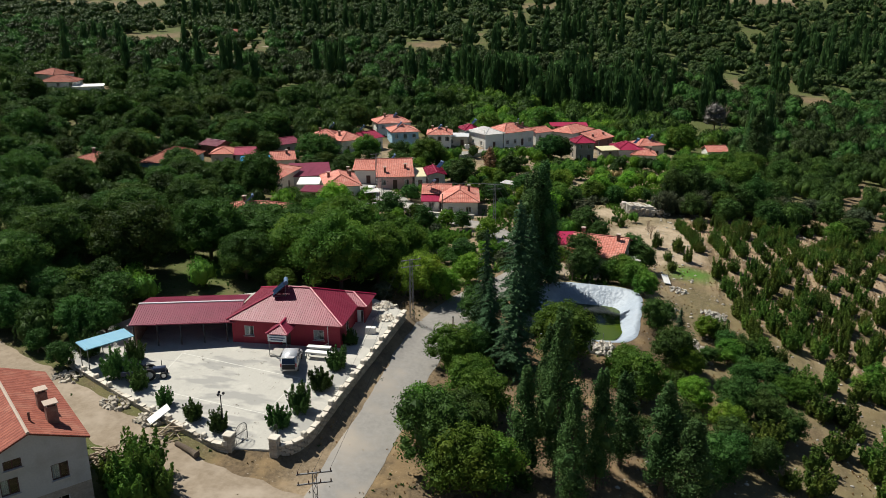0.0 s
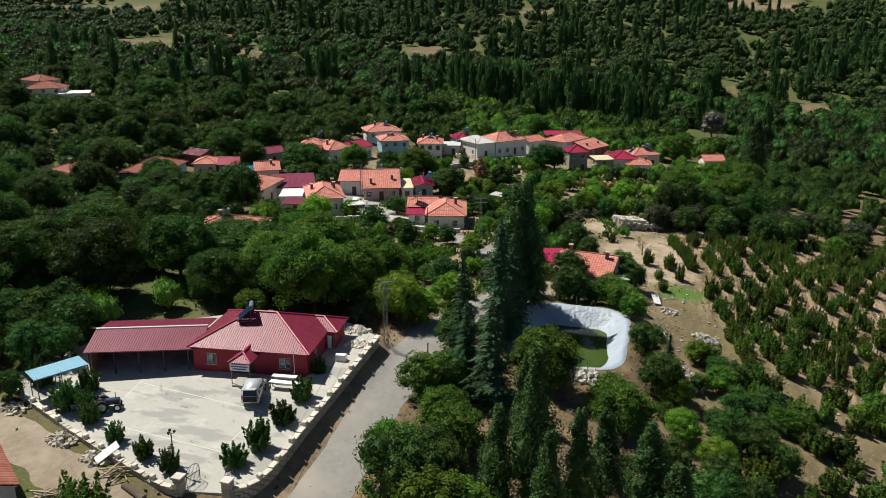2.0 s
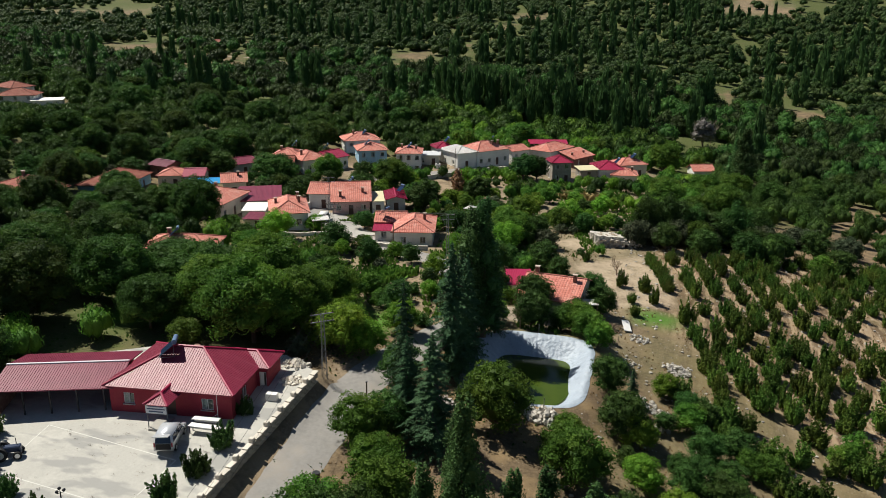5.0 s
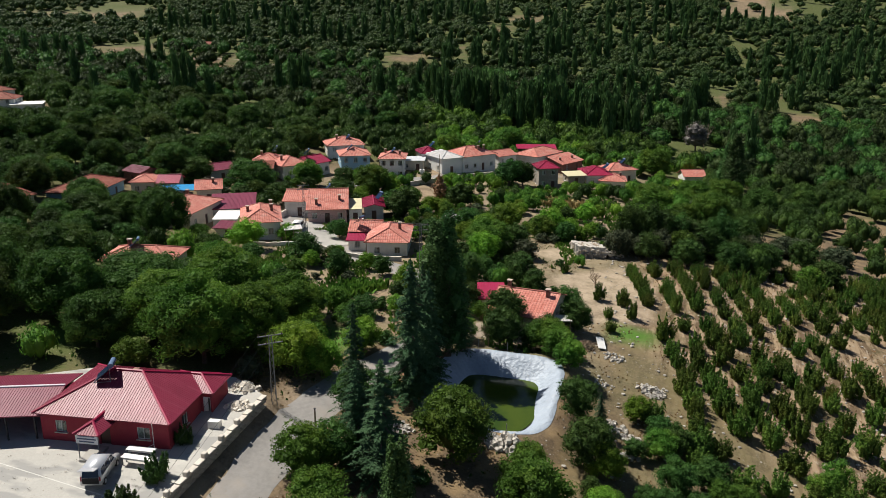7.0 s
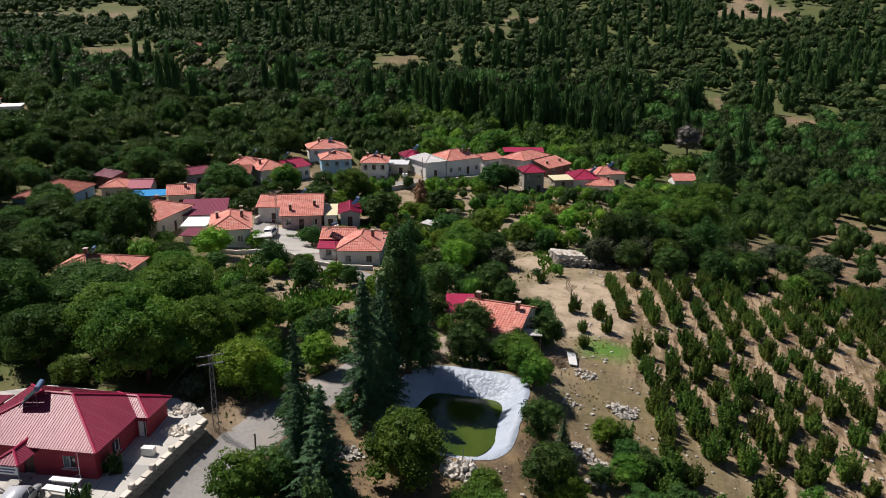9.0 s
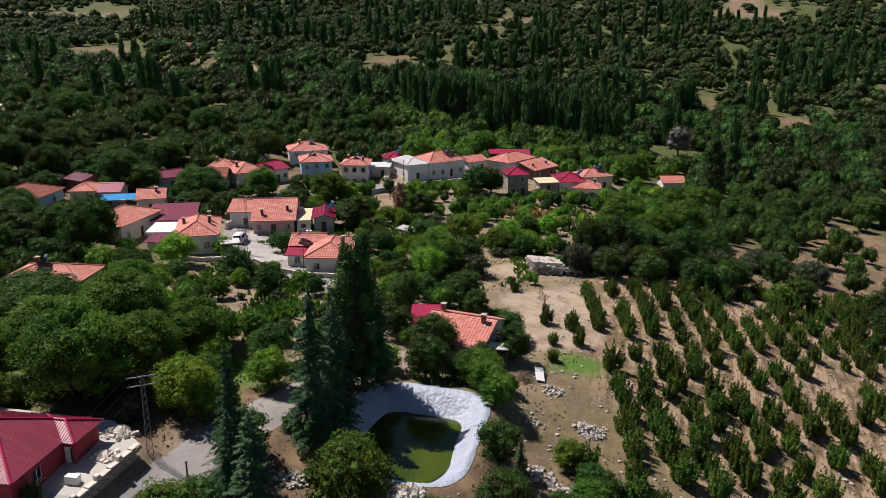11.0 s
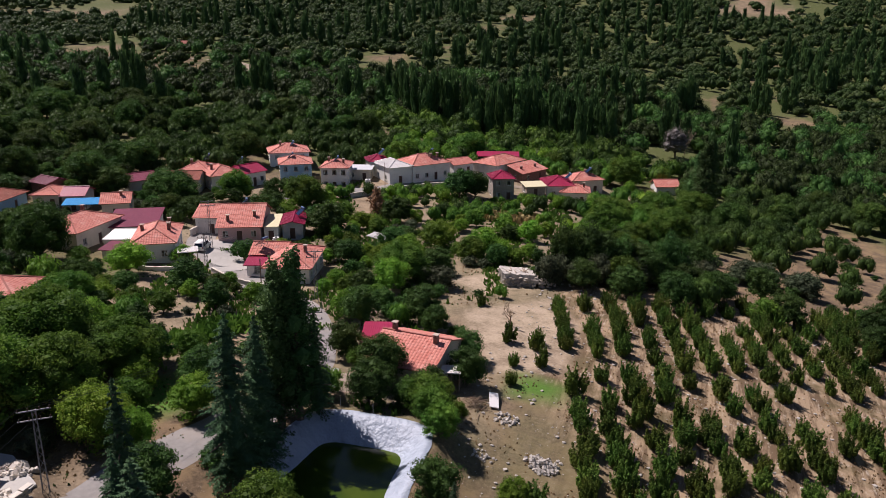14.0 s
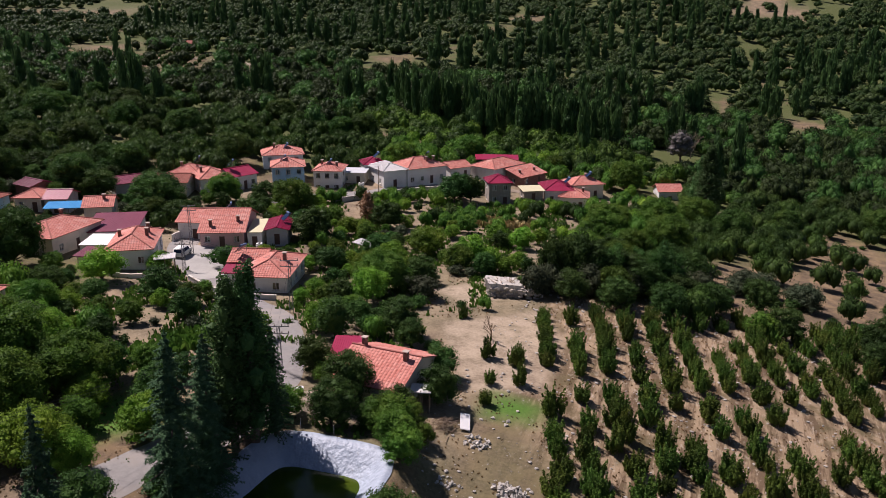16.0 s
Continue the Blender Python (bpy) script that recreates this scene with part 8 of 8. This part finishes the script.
open_shed(-32.6, 164.4, -24, 7.6, 2.2, 2.3, "zinc", "open shed with a narrow grey sheet roof")
open_shed(-92.0, 159.5, 28, 9.0, 4.0, 2.6, "blue_tarp", "shelter covered with a bright blue tarpaulin")
open_shed(-34.0, 254.0, 15, 12.0, 5.0, 4.2, "crimson", "open shelter with a crimson sheet roof")
open_shed(-4.9, 114.0, 12, 2.2, 1.6, 2.2, "zinc", "small porch with a pale sheet roof")
open_shed(-57.5, 141.8, 35, 3.2, 2.2, 2.6, "zinc", "grey sheet awning beside a house")
for x, y, z, a in ((-46.2, 145.4, 4.3, -20), (-62.0, 166.0, 5.0, 20), (-92.0, 199.0, 6.6, 20), (-83.0, 199.0, 6.3, 20), (-82.6, 223.6, 6.6, 30), (-77.0, 212.4, 5.6, 20), (-65.4, 214.0, 5.1, 20), (-58.6, 227.0, 5.2, 30),
                   (-46.6, 230.8, 5.4, -10), (-51.2, 168.0, 3.6, 40), (-66.9, 111.2, 7.55, 20), (-8.0, 249.5, -0.6, 20), (-11.6, 238.0, -0.2, 20)):
    solar_heater(x, y, z, a - 80, 0.8)


def water_tank(x, y, z, r, h, mat, label):
    """A plastic drum tank with a lid and two hoops."""
    ob = thing("water_tank", pose(x, y, z), label, "water tank", "water tanks in the village")
    bm = Bm()
    rod(bm, (0, 0, 0), (0, 0, h), r, r * 0.97, 16)
    part("drum", bm, M[mat], ob)
    bm = Bm()
    rod(bm, (0, 0, h), (0, 0, h + 0.08), r * 0.45, None, 12)
    part("lid", bm, M["dark_steel"], ob)
    for k in (0.3, 0.7):
        bm = Bm()
        rod(bm, (0, 0, h * k - 0.03), (0, 0, h * k + 0.03), r * 1.03, None, 16)
        part("hoop", bm, M[mat], ob)


for x, y, r, h, mat in ((-57.6, 215.6, 0.7, 1.3, "white"), (-52.2, 160.4, 0.6, 1.2, "white"), (-70.4, 156.2, 0.6, 1.1, "blue_tarp"), (-33.0, 236.6, 0.7, 1.3, "white"), (-17.2, 110.9, 0.4, 0.8, "white")):
    water_tank(x, y, gzf(x, y), r, h, mat, "round plastic water tank standing beside a house")


def garden_wall(pts, h, mat, label):
    """A plastered garden wall with a proud coping, following the ground."""
    ob = thing("garden_wall", pose(0, 0, 0), label, "wall", "garden walls in the village")
    line = smooth_line(pts, 1.5)
    for a, b in zip(line, line[1:]):
        d = b - a
        z = (gzf(a.x, a.y) + gzf(b.x, b.y)) / 2
        turn = Matrix.Rotation(math.atan2(d.y, d.x), 4, "Z")
        one_box("panel", ((a.x + b.x) / 2, (a.y + b.y) / 2, z + h / 2 - 0.2), (d.length + 0.03, 0.24, h + 0.4), M[mat], ob, "", 0.0, turn)
        one_box("coping", ((a.x + b.x) / 2, (a.y + b.y) / 2, z + h + 0.04), (d.length + 0.03, 0.34, 0.08), M["pale_stone"], ob, "", 0.0, turn)


garden_wall([(-35.0, 136.6), (-40.4, 135.4), (-46.5, 137.4), (-52.5, 140.6)], 0.7, "grey_wall", "low grey plastered wall along the village road")
garden_wall([(-68.2, 157.6), (-69.2, 164.0), (-68.6, 172.0)], 1.3, "white_wall", "white plastered wall along the village street")
garden_wall([(-66.6, 136.2), (-60.2, 136.8), (-55.6, 140.4)], 0.6, "white_wall", "low white wall round a house plot")
garden_wall([(-56.0, 201.6), (-51.4, 209.0), (-46.2, 217.0), (-40.4, 225.0)], 1.0, "grey_wall", "grey parapet wall along the upper street")


def retaining_wall():
    pts = [(-57.4, 200.0), (-53.4, 207.0), (-48.0, 215.0), (-43.4, 223.0)]
    line = smooth_line(pts, 1.0)
    bm = Bm()
    for a, b in zip(line, line[1:]):
        d = b - a
        z = (gzf(a.x, a.y) + gzf(b.x, b.y)) / 2
        box(bm, ((a.x + b.x) / 2, (a.y + b.y) / 2, z - 0.35), (d.length + 0.05, 0.4, 1.7), Matrix.Rotation(math.atan2(d.y, d.x), 4, "Z"))
    tagged(part("wall_street", bm, M["stone_wall"]), "grey retaining wall below the upper village street", "wall", kind="structure")


retaining_wall()


# ---- dead trees, crops, dry weeds and stones ----
def bare_tree(x, y, H, seed, label="leafless grey dead tree"):
    r = random.Random(seed)
    ob = thing("dead_tree", pose(x, y, gzf(x, y)), label, "tree")
    bm = Bm()
    rod(bm, (0, 0, -0.3), (0, 0, H * 0.5), 0.12, 0.08, 7)

    def grow(p, d, L, w, depth):
        q = p + d * L
        rod(bm, p, q, w, w * 0.6, 5)
        if depth:
            for _ in range(3):
                grow(q, (d + Vector((r.uniform(-0.7, 0.7), r.uniform(-0.7, 0.7), r.uniform(0.0, 0.5)))).normalized(), L * 0.68, w * 0.6, depth - 1)
    for k in range(5):
        grow(Vector((0, 0, H * (0.2 + 0.07 * k))), Vector((r.uniform(-0.8, 0.8), r.uniform(-0.8, 0.8), 1)).normalized(), H * 0.3, 0.06, 3)
    part("trunk", bm, M["wood"], ob)


bare_tree(-12.6, 105.4, 2.6, 3)
bare_tree(-3.0, 134.5, 2.8, 4)
bare_tree(12.6, 318, 9.0, 5)
bare_tree(16.0, 322, 8.0, 6)
brown = poplar("dead_tree", 990, 6.0, 1.6, M["dry"], "dead tree with rust-brown leaves", 700, 0.34)
brown.matrix_basis = pose(-44.6, 190.0, gzf(-44.6, 190.0))


def tufts(name, spots, material, size, label, blades=5):
    """Low tufts of weeds: a few crossed blades each."""
    k = len(spots)
    P = np.array(spots)
    Z = gz(P[:, 0], P[:, 1])
    V, Q = [], []
    for b in range(blades):
        a = rng.uniform(0, 6.28, k)
        s = size * rng.uniform(0.5, 1.4, k)
        lean = rng.normal(0, 0.35, (k, 2)) * s[:, None]
        ox, oy = np.cos(a) * s * 0.35, np.sin(a) * s * 0.35
        jx, jy = rng.normal(0, size * 0.35, k), rng.normal(0, size * 0.35, k)
        x, y = P[:, 0] + jx, P[:, 1] + jy
        V.append(np.stack([np.stack([x - ox, y - oy, Z - 0.05], 1), np.stack([x + ox, y + oy, Z - 0.05], 1),
                           np.stack([x + ox * 0.5 + lean[:, 0], y + oy * 0.5 + lean[:, 1], Z + s], 1), np.stack([x - ox * 0.5 + lean[:, 0], y - oy * 0.5 + lean[:, 1], Z + s], 1)], 1).reshape(-1, 3))
    V = np.concatenate(V)
    Q = np.arange(len(V)).reshape(-1, 4)
    ob = link(name, V.tolist(), Q.tolist(), material)
    return tagged(ob, label, "grass", kind="stuff")


def spots_in(n, x0, x1, y0, y1, seed, test=None):
    r = np.random.default_rng(seed)
    X, Y = r.uniform(x0, x1, n), r.uniform(y0, y1, n)
    ok = (polygon_gap(X, Y, YARD) > 1.0) & (pond_reach(X, Y, 6.7, 8.5, 7.0) > 1.12)
    dist = np.full(n, 1e9)
    for q in ROADXY[::2]:
        dist = np.minimum(dist, np.hypot(X - q[0], Y - q[1]))
    ok &= dist > 2.9
    for a, b, c, d in BLOCK:
        ok &= ~((X > a + 1) & (X < b - 1) & (Y > c + 1) & (Y < d - 1))
    if test is not None:
        ok &= test(X, Y, r)
    return list(zip(X[ok], Y[ok]))


nofield = lambda X, Y: np.min([polygon_gap(X, Y, p) for p in FIELDS], 0) > 0
wild = lambda X, Y, r: nofield(X, Y) & (np.sin(X * 0.31 + 2 * np.sin(Y * 0.17)) * np.sin(Y * 0.27) + r.normal(0, 0.5, len(X)) > 0.25)
tufts("dry_weeds", spots_in(26000, -35, 48, 45, 165, 21, wild), M["straw"], 0.12, "dry straw-coloured weeds and grass", 8)
tufts("green_weeds", spots_in(6000, -75, -4, 48, 170, 22, wild), M["dark_leaf"], 0.15, "low green weeds between trees", 10)
garden = lambda X, Y, r: (np.sin(X * 0.5 + Y * 0.12) + r.normal(0, 0.4, len(X)) > 0.2) & ((X < -8) | (Y > 160))
tufts("garden_plants", spots_in(15000, -60, 10, 104, 225, 23, garden), M["crop"], 0.5, "leafy green garden plants and vegetables")
rows = [(-39.5 + 0.55 * i + 0.25 * j + rng.normal(0, 0.06), 111.5 + 0.75 * i * 0.2 + j * 0.75 + rng.normal(0, 0.1)) for i in range(9) for j in range(14)]
tufts("maize", rows, M["crop"], 0.9, "rows of tall green maize in a garden", 6)
maize = [(-24 + 0.8 * i + rng.normal(0, 0.1), 196 + 0.6 * j + 0.3 * i + rng.normal(0, 0.1)) for i in range(14) for j in range(12)]
tufts("maize", maize, M["straw"], 1.1, "rows of yellowing maize below the village", 6)


def field_stones():
    """Pale stones strewn over the orchard."""
    r = np.random.default_rng(31)
    V, F, n = [], [], 0
    v, f = ICO1
    for x, y in spots_in(2600, -4, 48, 60, 165, 32):
        s = 0.06 + 0.22 * r.random() ** 3
        w = v * (1 + r.uniform(-0.3, 0.3, (len(v), 1))) * np.array([s, s * r.uniform(0.6, 1.1), s * 0.6])
        V.append(w + np.array([x, y, gzf(x, y) + s * 0.2]))
        F.append(f + n)
        n += len(v)
    ob = link("field_stones", np.concatenate(V).tolist(), np.concatenate(F).tolist(), M["white_stone"])
    tagged(ob, "pale stones strewn over dry orchard soil", "stones", kind="stuff")


field_stones()


def oil_drum(x, y):
    ob = thing("barrel", pose(x, y, gzf(x, y)), "dark dented barrel standing on the road verge", "barrel")
    bm = Bm()
    rod(bm, (0, 0, 0), (0.05, 0.02, 0.95), 0.33, None, 14)
    part("drum", bm, M["dark_steel"], ob)
    bm = Bm()
    for z in (0.32, 0.64):
        rod(bm, (0, 0, z - 0.02), (0, 0, z + 0.02), 0.35, None, 14)
    part("hoop", bm, M["dark_steel"], ob)


oil_drum(-22.7, 67.4)
for x, y in ((-3.7, 91.2), (-6.5, 87.9), (-2.4, 96.5), (-13.6, 104.4), (-10.0, 104.2)):
    ob = thing("fence_post", pose(x, y, gzf(x, y)), "thin grey steel post at the pond edge", "post", "posts round the pond")
    bm = Bm()
    rod(bm, (0, 0, -0.3), (0, 0, 1.2), 0.035, None, 6)
    part("post", bm, M["steel"], ob)
